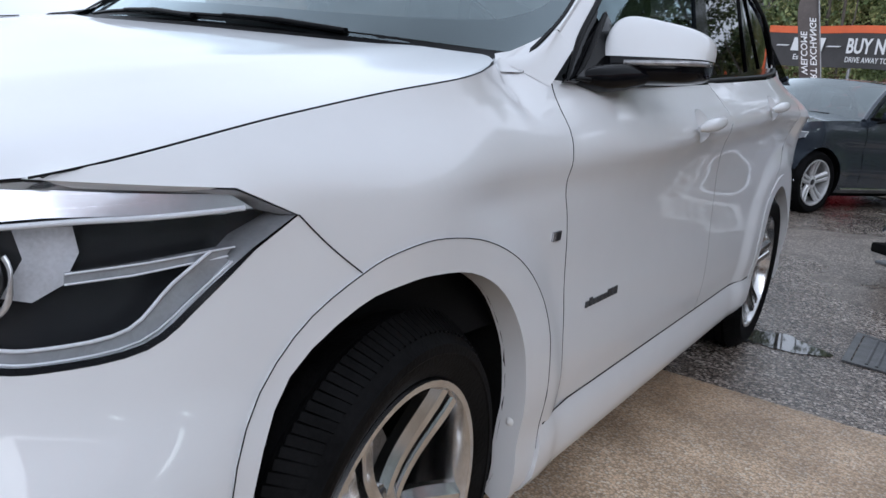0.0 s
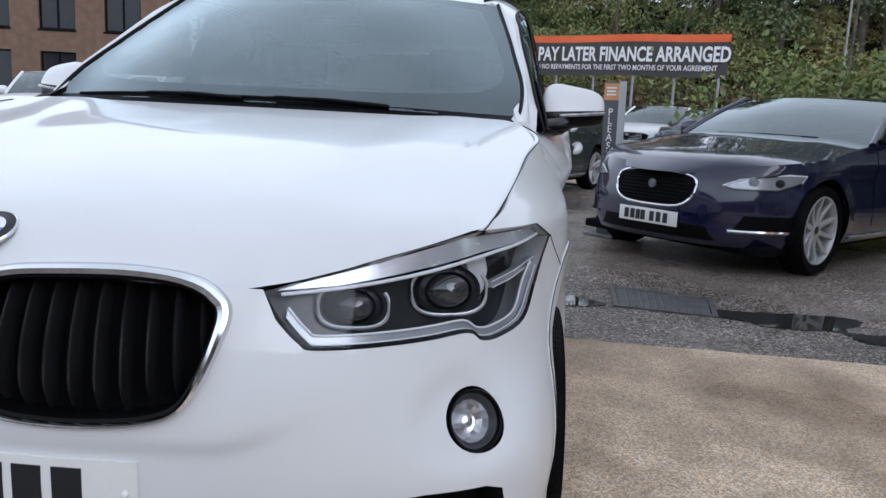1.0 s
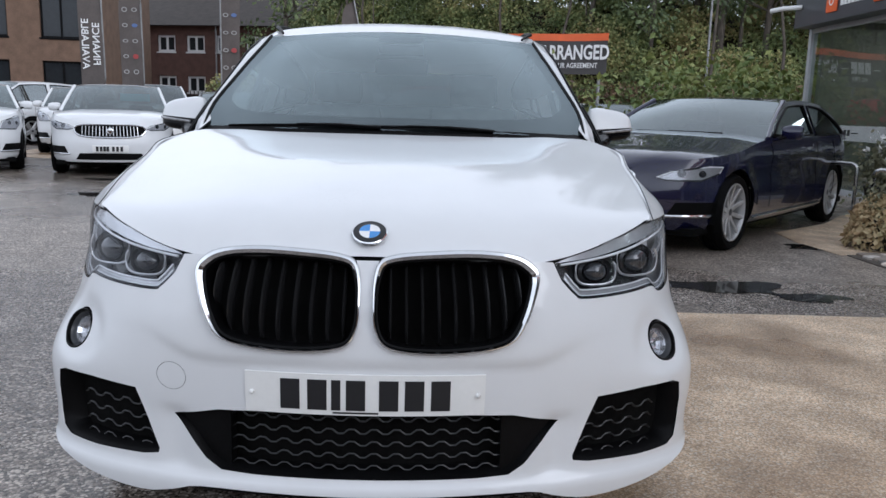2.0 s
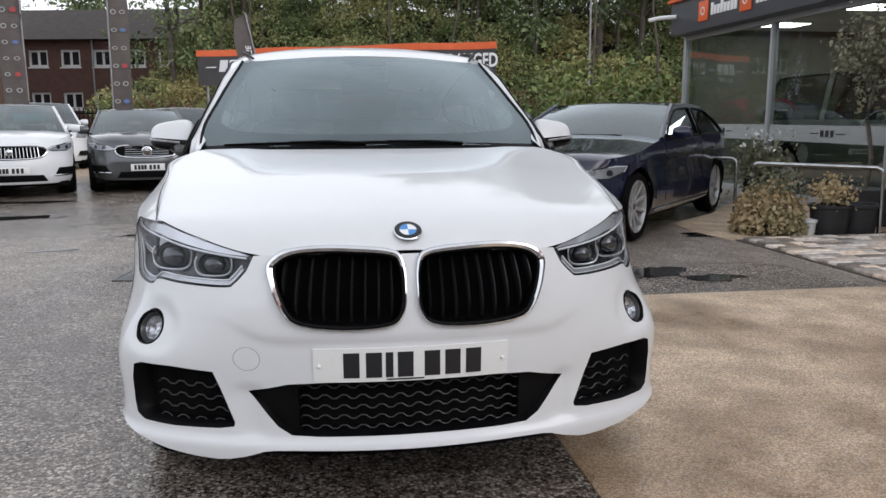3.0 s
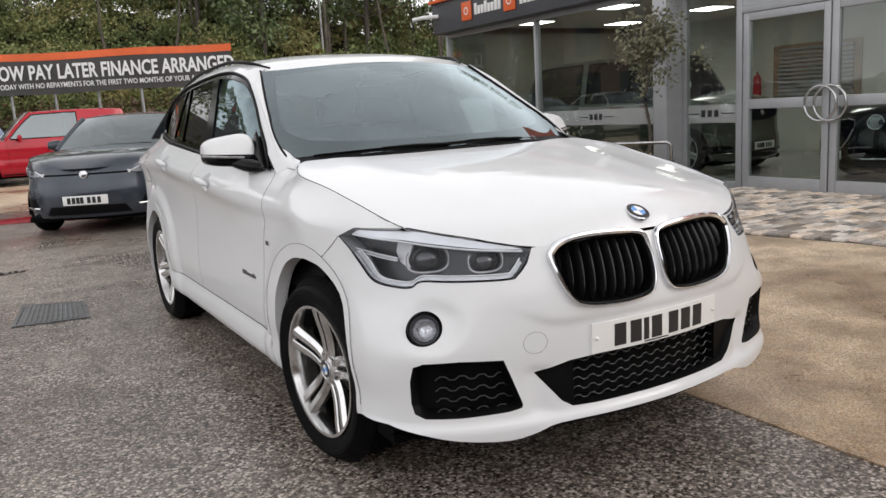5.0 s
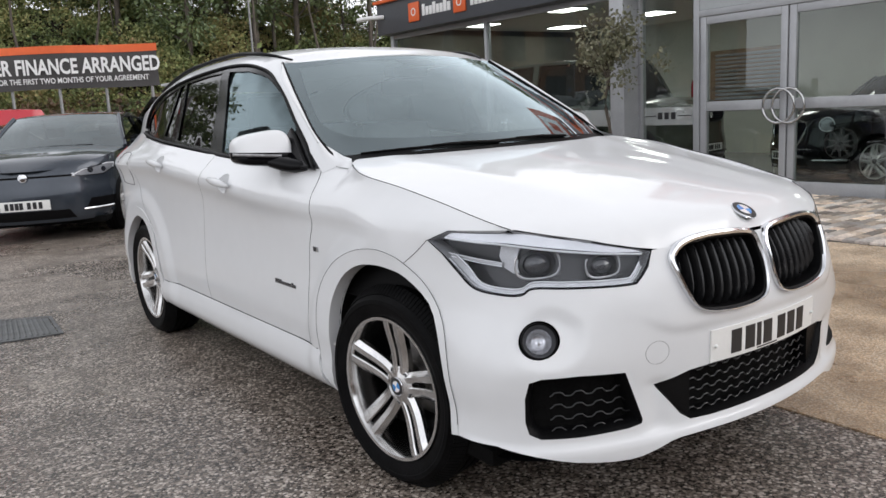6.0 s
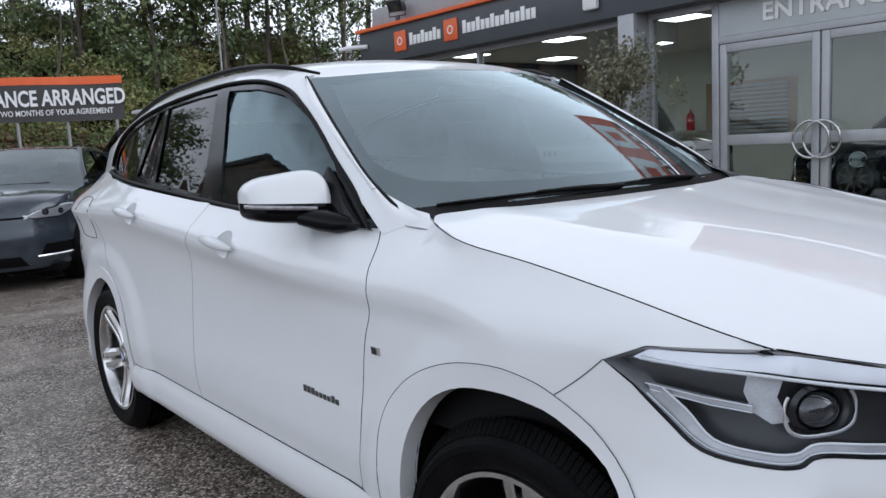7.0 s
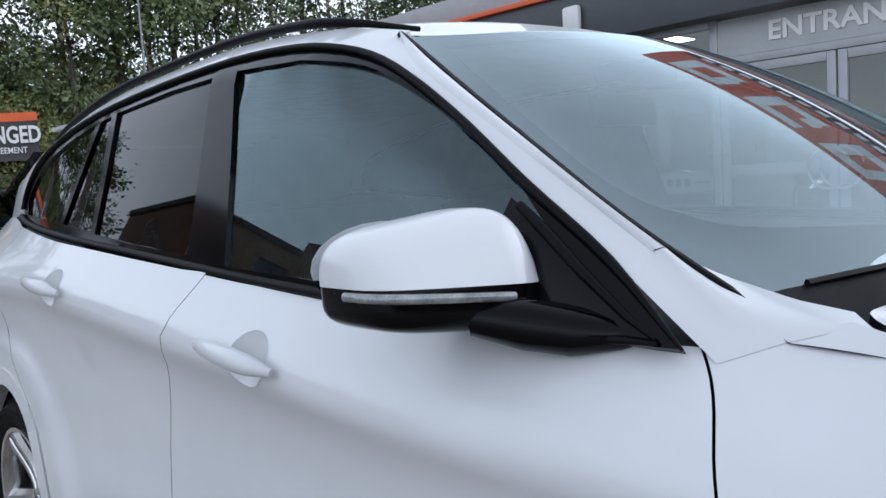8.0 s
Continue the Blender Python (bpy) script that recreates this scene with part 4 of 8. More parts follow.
sheet = [[on_banner(u, z - 0.02 * math.sin(u * 1.3), 0.02 * math.sin(u * 2.1 + z * 2)) for u in np.linspace(0, blen, 60)] for z in np.linspace(2.46, 3.56, 8)]
back_ = [[p - bnorm * 0.02 for p in r] for r in sheet]
grid_mesh("cloth", sheet + back_[::-1], CANVAS, ban)
grid_mesh("orange_hem", [[on_banner(u, z - 0.02 * math.sin(u * 1.3), 0.015 + 0.02 * math.sin(u * 2.1 + z * 2)) for u in np.linspace(-0.03, blen + 0.03, 60)] for z in (3.54, 3.66, 3.77)] + [[on_banner(u, 3.76, -0.03) for u in np.linspace(-0.03, blen + 0.03, 60)]], ORANGE, ban, "orange hem along the top")
for u in np.linspace(0.35, blen - 0.25, 9):
    tube("post", [on_banner(u, 0.0, -0.08), on_banner(u, 3.72, -0.08)], 0.05, POST, ban, 10)
letters("headline", "BUY NOW PAY LATER FINANCE ARRANGED", 0.64, SIGN_WHITE, ban, Matrix.Translation(on_banner(blen * 0.63, 3.13, 0.045)) @ BAN, 0.004, "bold white headline", wide=0.69, bold=0.026)
letters("second_line", "DRIVE AWAY TODAY WITH NO REPAYMENTS FOR THE FIRST TWO MONTHS OF YOUR AGREEMENT", 0.235, SIGN_WHITE, ban, Matrix.Translation(on_banner(blen * 0.615, 2.72, 0.045)) @ BAN, 0.003, wide=0.79, bold=0.010)
for u, w, z0, z1 in ((0.35, 0.45, 3.10, 3.14), (0.95, 0.34, 2.95, 3.38), (1.36, 0.34, 2.95, 3.38), (1.77, 0.34, 2.95, 3.38), (2.25, 0.45, 3.10, 3.14)):
    lb = [on_banner(u, z0, 0.05), on_banner(u + w, z0, 0.05), on_banner(u + w + 0.08, z1, 0.05), on_banner(u + 0.08, z1, 0.05)]
    mesh_object("logo_bar", lb + [p - bnorm * 0.01 for p in lb], [(0, 1, 2, 3), (0, 4, 5, 1), (1, 5, 6, 2), (2, 6, 7, 3), (3, 7, 4, 0)], SIGN_WHITE, ban, 0)

letters("founding_line", "Est. 1984", 0.25, SIGN_WHITE, ban, Matrix.Translation(on_banner(1.55, 2.74, 0.045)) @ BAN, 0.003, bold=0.01)


# ---- feather flags ----
def feather(x, y, z0, z1, width, lean, label, words, marks=0, mirror=True, tip=-1):
    f = thing("feather_flag", label, "flag", "flags")
    n = 22
    prev = []
    for i in range(n + 1):
        t = i / n
        z = z0 + (z1 - z0) * t
        cx = lean * t
        w = width * (1.0 if t < 0.72 else math.sqrt(max(0, 1 - ((t - 0.72) / 0.28) ** 2)))
        left = cx - width / 2 + (width - w if tip > 0 else 0)
        prev.append([Vector((left + w * s, 0.03 * math.sin(6 * t + 2 * s), z)) for s in np.linspace(0, 1, 6)])
    grid_mesh("cloth", prev, FLAG, f)
    e = -1 if tip < 0 else 1
    tube("pole", [(e * width / 2 * 1.0, 0.0, -0.0), (e * width / 2, 0, z0)] + [(p[0 if tip < 0 else -1].x, p[0].y, p[0].z) for p in prev], 0.022, POST, f, 8)
    lathe("base", [(0.001, 0.0), (0.25, 0.0), (0.25, 0.03), (0.03, 0.05), (0.001, 0.05)], POST, f, Matrix.Translation((e * width / 2, 0, 0)), 16)
    zm = (z0 + z1) / 2
    if words:
        for j, (w_, dx) in enumerate(words):
            mt = Matrix.Translation((lean * 0.5 + dx, -0.045, zm - 0.05)) @ Matrix(((0, 1 if mirror else -1, 0, 0), (0, 0, -1, 0), (1, 0, 0, 0), (0, 0, 0, 1)))
            shear = Matrix.Identity(4)
            shear[0][2] = lean / (z1 - z0)
            letters("flag_words", w_, width * 0.42, SIGN_WHITE, f, shear @ Matrix.Translation((-lean / (z1 - z0) * zm, 0, 0)) @ mt, 0.003, split=True, bold=0.012)
    r = random.Random(marks)
    for j in range(marks):
        z = z0 + (z1 - z0) * (0.14 + 0.80 * (j // 2) / (marks / 2))
        dx = (-0.13, 0.13)[j % 2] * width / 0.6
        mt = (FLAG_MARK, FLAG_MARK, FLAG_MARK, FLAG_RED, FLAG_MARK, FLAG_MARK, FLAG_MARK, FLAG_BLUE)[(j * 5 + marks) % 8]
        k = r.uniform(0.6, 1.0)
        lathe("mark", [(0.07, 0.0), (0.07, 0.006), (0.048, 0.006), (0.044, 0.002)] if mt == FLAG_MARK else [(0.07, 0.0), (0.07, 0.006), (0.001, 0.008)], mt, f, Matrix.Translation((lean * (z - z0) / (z1 - z0) + dx, -0.035 - 0.02, z)) @ Matrix.Rotation(radians(90), 4, "X") @ Matrix.Diagonal((1, k, 1, 1)), 18)
    f.matrix_world = pose(x, y, 0, 0, 0, 0)
    return f


feather(-1.72, 21.5, 0.75, 4.25, 0.52, -0.72, "leaning brown-grey feather flag with white lettering", (("PART EXCHANGE", 0.10), ("WELCOME", -0.12)), 0, True, 1)
feather(-4.98, 18.0, 0.6, 4.9, 0.48, 0.05, "brown-grey feather flag with rows of round marks", (), 16, True, -1)
feather(-7.45, 18.0, 0.6, 4.4, 0.56, 0.0, "brown-grey feather flag with rows of round marks", (), 16, True, 1)
feather(-8.45, 18.0, 0.6, 4.6, 0.6, 0.0, "brown-grey feather flag reading finance available", (("FINANCE", 0.13), ("AVAILABLE", -0.14)), 0, True, 1)

# ---- pay point sign by the saloon ----
ps = thing("totem_sign", "slim dark totem sign with orange ends and white letters", "sign")
pm = Matrix.Translation((1.38, 5.66, 0)) @ Matrix.Rotation(radians(-35), 4, "Z") @ Matrix.Rotation(radians(2), 4, "X")
box_part("slab", -0.075, 0.075, -0.055, 0.055, 0.03, 1.42, FASCIA, ps, 0.008, m=pm)
box_part("top_plate", -0.076, 0.076, -0.060, -0.0555, 1.26, 1.41, FADED_ORANGE, ps, 0.0, "faded orange top with small print", m=pm)
for z, w in ((1.37, 0.05), (1.34, 0.045), (1.31, 0.05)):
    box_part("print_bar", -w, w, -0.063, -0.0605, z - 0.007, z + 0.007, SIGN_WHITE, ps, 0.0, m=pm)
box_part("foot_plate", -0.076, 0.076, -0.060, -0.0555, 0.08, 0.32, FADED_ORANGE, ps, 0.0, m=pm)
box_part("side_strip", 0.0755, 0.083, -0.058, 0.058, 0.03, 1.43, ALU_LIGHT, ps, 0.003, m=pm)
box_part("base", -0.16, 0.16, -0.14, 0.14, 0.005, 0.03, IRON, ps, 0.008, m=pm)
for i, ch in enumerate("PLEASE ASK"):
    if ch != " ":
        letters("sign_letter", ch, 0.095, SIGN_WHITE, ps, pm @ Matrix.Translation((0.0, -0.059, 1.15 - 0.076 * i)) @ Matrix.Rotation(radians(90), 4, "X"), 0.002)


# ---- foliage ----
def leaves(name, pts, size, mat, parent, seed=0, spread=0.0, label="", droop=0.3, kind=""):
    """One small folded leaf at each point."""
    g = np.random.default_rng(seed)
    n = len(pts)
    p = np.asarray(pts, float) + g.normal(0, spread, (n, 3)) if spread else np.asarray(pts, float)
    d = g.normal(0, 1, (n, 3))
    d[:, 2] -= droop
    d /= np.linalg.norm(d, axis=1)[:, None]
    q = np.cross(d, g.normal(0, 1, (n, 3)))
    q /= np.linalg.norm(q, axis=1)[:, None] + 1e-9
    s = size * g.uniform(0.55, 1.3, (n, 1))
    up = np.cross(d, q)
    a, b, c, e = p, p + d * s * 0.5 + q * s * 0.32 + up * s * 0.10, p + d * s, p + d * s * 0.5 - q * s * 0.32 + up * s * 0.10
    v = np.stack([a, b, c, e], 1).reshape(-1, 3)
    i = np.arange(n) * 4
    f = np.concatenate([np.stack([i, i + 1, i + 2], 1), np.stack([i, i + 2, i + 3], 1)])
    me = bpy.data.meshes.new(name)
    me.from_pydata(v.tolist(), [], f.tolist())
    me.materials.append(mat)
    ob = new(name, me)
    if parent:
        ob.parent = parent
    return tagged(ob, label, kind=kind)


bnk_dir, bnk_n = bdir, Vector((-bnorm.x, -bnorm.y, 0))


def bank_pt(u, v, z):
    return BL + bnk_dir * u + bnk_n * v + Vector((0, 0, z))


def bank_z(u, v):
    return 0.25 + (4.2 + 1.5 * (1 - smooth((u - 11.0) / 8.0))) * smooth((v - 0.6) / 8.5) + 0.5 * noise.noise(Vector((u * 0.25, v * 0.25, 0))) + (0.6 if v > 2 else 0) * noise.noise(Vector((u * 0.7, v * 0.7, 3)))


rows = [[bank_pt(u, v, bank_z(u, v) - 0.15) for u in np.linspace(-5.5, 60, 92)] for v in np.linspace(1.0, 26, 30)]
bank = grid_mesh("bank", rows, SOIL, None)
tagged(bank, "earth bank overgrown with bushes", "bank", kind="structure")
g = np.random.default_rng(7)
pts = []
for _ in range(1700):
    u, v = g.uniform(-5.2, 42), 0.9 + 8.6 * g.uniform(0, 1) ** 1.2
    z, r = bank_z(u, v), g.uniform(0.3, 1.0) ** 1.3 + 0.1
    c = bank_pt(u, v, z + g.uniform(-0.2, 0.9))
    k = int(150 * r * r / 0.36) + 30
    off = g.normal(0, 1, (k, 3))
    off /= np.linalg.norm(off, axis=1)[:, None]
    off[:, 2] = np.abs(off[:, 2]) * 1.1
    off *= r * g.uniform(0.75, 1.05, (k, 1))
    pts.append(np.array(c) + off)
tagged(leaves("bank_bushes", np.concatenate(pts), 0.125, BANK_LEAF, None, 1, kind="stuff"), "dense green and yellowing bushes covering the bank", "bushes")
pts = []
for _ in range(720):
    u, v = g.uniform(-4.8, 40), g.uniform(0.5, 1.6)
    r = g.uniform(0.25, 0.55)
    c = bank_pt(u, v, g.uniform(0.1, 1.9))
    off = g.normal(0, 1, (46, 3)) * r * 0.6
    pts.append(np.array(c) + off)
pp = np.concatenate(pts)
pp[:, 2] = np.abs(pp[:, 2])
tagged(leaves("hedge_growth", pp, 0.20, HEDGE_LEAF, None, 2, kind="stuff"), "brown and green hedge growth at the foot of the bank", "hedge")


def tree(name, label, m, height, spread, count, seed, leaf=0.20, clear=0.25):
    """A tapered, slightly bent trunk, forking limbs, and leaves in uneven clumps about the twigs."""
    r = random.Random(seed)
    t = thing(name, label, "tree", "trees on the bank", m)
    trunk = [Vector((0.25 * math.sin(i * 0.8 + seed) * i / 8, 0.25 * math.cos(i * 0.6 + seed) * i / 8, height * 0.9 * i / 8)) for i in range(9)]
    tube("trunk", trunk, [0.115 * (1 - 0.095 * i) * height / 9 for i in range(9)], BARK, t, 8)
    cl = []
    vs, fs = [], []
    for i in range(26):
        h = clear + (1 - clear) * r.random() ** 0.8
        b = trunk[min(8, int(h * 8))]
        a = r.uniform(0, 6.28)
        ln = spread * (1.05 - 0.6 * h) * r.uniform(0.5, 1.1)
        e = b + Vector((math.cos(a) * ln, math.sin(a) * ln, ln * r.uniform(0.1, 0.7)))
        mid_ = b.lerp(e, 0.5) + Vector((0, 0, 0.15))
        o = len(vs)
        for q, rad in ((b, 0.05), (mid_, 0.032), (e, 0.012)):
            for k in range(5):
                w = 6.28 * k / 5
                vs.append(q + Vector((rad * math.cos(w), rad * math.sin(w), rad * math.sin(w) * 0.5)))
        fs += [(o + s * 5 + k, o + s * 5 + (k + 1) % 5, o + s * 5 + 5 + (k + 1) % 5, o + s * 5 + 5 + k) for s in range(2) for k in range(5)]
        for q in (0.55, 0.8, 1.0):
            cl.append((b.lerp(e, q), r.uniform(0.30, 0.75)))
    tagged(mesh_object("branch_work", vs, fs, BARK, t), kind="stuff")
    gg = np.random.default_rng(seed)
    pts = []
    for c, rad in cl:
        k = max(4, int(count / len(cl) * rad / 0.5))
        pts.append(np.array(c) + gg.normal(0, 1, (k, 3)) * rad * np.array((0.62, 0.62, 0.45)))
    leaves("crown", np.concatenate(pts), leaf, TREE_LEAF, t, seed, kind="stuff")
    return t


proto = [tree("bank_tree", "tall thin-trunked tree with patchy green crown on the bank", Matrix.Translation(bank_pt(3, 6, bank_z(3, 6) - 0.2)), 10.5, 3.0, 5200, 11),
         tree("bank_tree", "tall thin-trunked tree with patchy green crown on the bank", Matrix.Translation(bank_pt(7, 7.5, bank_z(7, 7.5) - 0.2)), 11.5, 3.3, 5200, 12),
         tree("sparse_tree", "half-bare autumn tree with thin limbs on the bank", Matrix.Translation(bank_pt(19, 5, bank_z(19, 5) - 0.2)), 10.0, 2.8, 2300, 13, 0.16, 0.3)]
r = random.Random(3)
spots = [(-7.2, 9.0, 2), (-3.2, 3.0, 0), (-4.4, 7.0, 1), (-1.5, 6, 0), (0.8, 9, 1), (5.2, 9, 0), (9.5, 6, 0), (11.5, 8.5, 1), (13.5, 6.2, 0), (15.5, 9, 1), (17.0, 6.5, 0), (20.5, 8.5, 0), (22.5, 5.5, 2), (24.5, 8.5, 1), (26.5, 6, 2), (29, 8, 2), (31.5, 6, 2), (34, 8.5, 0), (37, 6.5, 2), (40, 8, 1), (2.0, 12, 1), (8.5, 12, 0), (12.8, 12, 0), (17.5, 12, 1), (23, 12, 0), (28, 12.5, 0), (33, 12, 1), (12.2, 4.4, 0), (14.6, 4.8, 1), (16.2, 5.0, 0)]
for u, v, k in spots:
    copy_thing(proto[k], Matrix.Translation(bank_pt(u, v, bank_z(u, v) - 0.2)) @ Matrix.Rotation(r.uniform(0, 6.28), 4, "Z") @ Matrix.Scale(r.uniform(0.85, 1.15), 4))
for x, y, k, kind_ in ((-18.0, 62.0, 1.8, 1), (-22.5, 62.0, 1.1, 2), (-28.0, 61.0, 1.25, 2)):
    copy_thing(proto[kind_], Matrix.Translation((x, y, 0)) @ Matrix.Rotation(x, 4, "Z") @ Matrix.Scale(k, 4))
r = random.Random(15)
vs, fs = [], []
for _ in range(42):
    u, v = r.uniform(-2, 38), r.uniform(2.0, 9.5)
    b = bank_pt(u, v, bank_z(u, v) - 0.2)
    h, lx, ly, rad = r.uniform(3.5, 8.0), r.uniform(-0.7, 0.7), r.uniform(-0.5, 0.5), r.uniform(0.035, 0.085)
    o = len(vs)
    for s_ in range(5):
        q = b + Vector((lx * (s_ / 4) ** 1.5 + 0.10 * math.sin(s_ * 2 + u), ly * s_ / 4, h * s_ / 4))
        vs += [q + Vector((rad * (1 - 0.17 * s_) * math.cos(a), rad * (1 - 0.17 * s_) * math.sin(a), 0)) for a in np.linspace(0, 2 * math.pi, 7)[:-1]]
    fs += [(o + s_ * 6 + k, o + s_ * 6 + (k + 1) % 6, o + s_ * 6 + 6 + (k + 1) % 6, o + s_ * 6 + 6 + k) for s_ in range(4) for k in range(6)]
tagged(mesh_object("sapling_stems", vs, fs, BARK, None), "thin bare grey stems rising out of the bank bushes", "saplings", kind="stuff")
lp = tube("lamp_post", [bank_pt(14.6, 2.2, 0.2), bank_pt(14.6, 2.2, 9.0)], [0.045, 0.028], POST, None, 10)
tagged(lp, "slim grey lamp post at the foot of the bank", "lamp post")

# pale shrub at the showroom's far corner
sh = thing("pale_shrub", "pale green shrub at the showroom corner", "shrub")
sh.location = (6.1, 13.2, 0)
g = np.random.default_rng(21)
cs = g.normal(0, 1, (60, 3)) * np.array((1.0, 0.8, 0.55)) + np.array((0, 0, 1.3))
pts = np.concatenate([c + g.normal(0, 0.26, (70, 3)) for c in cs])
pts[:, 2] = np.abs(pts[:, 2])
leaves("leaf_mass", pts, 0.15, GREEN_LEAF, sh, 22, kind="stuff")
tube("stem", [(0, 0, 0), (0.1, 0, 0.8), (0.0, 0.1, 1.6)], [0.05, 0.04, 0.02], BARK, sh, 6)


# ---- planters and railings by the showroom ----
def rail(points, label):
    t = thing("hand_rail", label, "railing", "railings")
    a, b = Vector(points[0]), Vector(points[1])
    path = [Vector((a.x, a.y, 0.0)), Vector((a.x, a.y, a.z - 0.06)), a.lerp(b, 0.0) + Vector((0, 0, -0.018)) + (b - a).normalized() * 0.018, a + (b - a).normalized() * 0.06, b - (b - a).normalized() * 0.06, b - (b - a).normalized() * 0.018 + Vector((0, 0, -0.018)), Vector((b.x, b.y, b.z - 0.06)), Vector((b.x, b.y, 0.0))]
    tube("tube", path, 0.022, STEEL, t, 10)
    for p in (a, b):
        lathe("foot", [(0.05, 0.0), (0.05, 0.008), (0.022, 0.012)], STEEL, t, Matrix.Translation((p.x, p.y, 0)), 14)


rail(((5.46, 4.24, 0.70), (4.62, 5.28, 0.70)), "low bent steel hand rail beside the planters")
rail(((4.95, 6.2, 0.70), (4.45, 6.9, 0.70)), "low bent steel hand rail behind the planters")


def pot(x, y, r, h, label, mat=POT):
    t = thing("planter", label, "planter", "planters", Matrix.Translation((x, y, 0)))
    lathe("tub", [(0.001, 0.0), (r * 0.8, 0.0), (r * 0.86, 0.01), (r, h - 0.04), (r + 0.015, h - 0.03), (r + 0.015, h), (r - 0.02, h), (r - 0.03, h - 0.05), (0.001, h - 0.05)], mat, t, None, 26)
    return t


p1 = pot(4.45, 4.62, 0.26, 0.30, "round planter hidden under drooping dry foliage")
g = np.random.default_rng(31)
n = 4200
th, rr_ = g.uniform(0, 6.28, n), np.sqrt(g.uniform(0, 1, n))
pts = np.stack([0.36 * rr_ * np.cos(th), 0.36 * rr_ * np.sin(th), 0.44 * np.sqrt(np.maximum(0, 1 - rr_ ** 2.2)) + g.normal(0, 0.05, n)], 1)
pts[:, 2] = np.clip(pts[:, 2], 0.01, None)
leaves("drooping_leaves", pts, 0.062, DRY_LEAF, p1, 32, label="dry straw-coloured drooping leaves", droop=1.2, kind="stuff")
top_ = g.normal(0, 1, (700, 3)) * np.array((0.15, 0.15, 0.07)) + np.array((0.05, 0.03, 0.46))
leaves("top_leaves", top_, 0.05, OLIVE_LEAF, p1, 33, droop=-0.6, kind="stuff")
p2 = pot(5.02, 4.42, 0.20, 0.32, "black plastic planter with a few yellow-green leaves")
leaves("leaf_tuft", g.normal(0, 1, (420, 3)) * np.array((0.10, 0.10, 0.08)) + np.array((0, 0, 0.44)), 0.055, DRY_LEAF, p2, 34, droop=-0.4, kind="stuff")
pot(5.34, 4.42, 0.20, 0.32, "black plastic planter standing empty beside the rail")
pot(4.78, 4.40, 0.065, 0.17, "small dirty white plastic pot", PLATE_WHITE)
p5 = pot(5.55, 6.6, 0.24, 0.42, "tall black planter with white flowers behind the rail")
leaves("flower_leaves", g.normal(0, 1, (900, 3)) * np.array((0.15, 0.15, 0.13)) + np.array((0, 0, 0.62)), 0.07, OLIVE_LEAF, p5, 35, droop=-0.4, kind="stuff")
leaves("blossom", g.normal(0, 1, (40, 3)) * np.array((0.18, 0.18, 0.10)) + np.array((0, 0, 0.92)), 0.07, PLATE_WHITE, p5, 36, kind="stuff")
ot = thing("olive_tree", "small olive tree with a loose round crown in a woven planter", "tree", "", Matrix.Translation((5.86, 5.02, 0)))
box_part("planter_box", -0.22, 0.22, -0.22, 0.22, 0.0, 0.42, POT, ot, 0.015, "dark woven square planter", taper=1.08)
tk = [Vector((0.03 * math.sin(i), 0.02 * math.cos(i * 1.4), 0.38 + 1.3 * i / 7)) for i in range(8)]
tube("trunk", tk, [0.03 - 0.002 * i for i in range(8)], BARK, ot, 8)
cs = g.normal(0, 1, (46, 3)) * np.array((0.165, 0.165, 0.19)) + np.array((0, 0, 1.92))
for i in range(14):
    c = cs[i]
    tube("branch", [tk[6 + i % 2], Vector((c[0] * 0.5, c[1] * 0.5, (c[2] + 1.7) / 2)), Vector(c)], [0.012, 0.008, 0.004], BARK, ot, 5)
leaves("crown", np.concatenate([c + g.normal(0, 0.085, (42, 3)) for c in cs]), 0.062, OLIVE_LEAF, ot, 37, kind="stuff")
by = thing("yellow_bush", "yellowing bush in a planter beside the doors", "bush", "", Matrix.Translation((6.25, 0.85, 0)))
lathe("tub", [(0.001, 0.0), (0.2, 0.0), (0.25, 0.35), (0.22, 0.35), (0.001, 0.33)], POT, by, None, 20)
leaves("leaf_mass", g.normal(0, 1, (900, 3)) * np.array((0.2, 0.2, 0.2)) + np.array((0, 0, 0.6)), 0.08, DRY_LEAF, by, 38, kind="stuff")


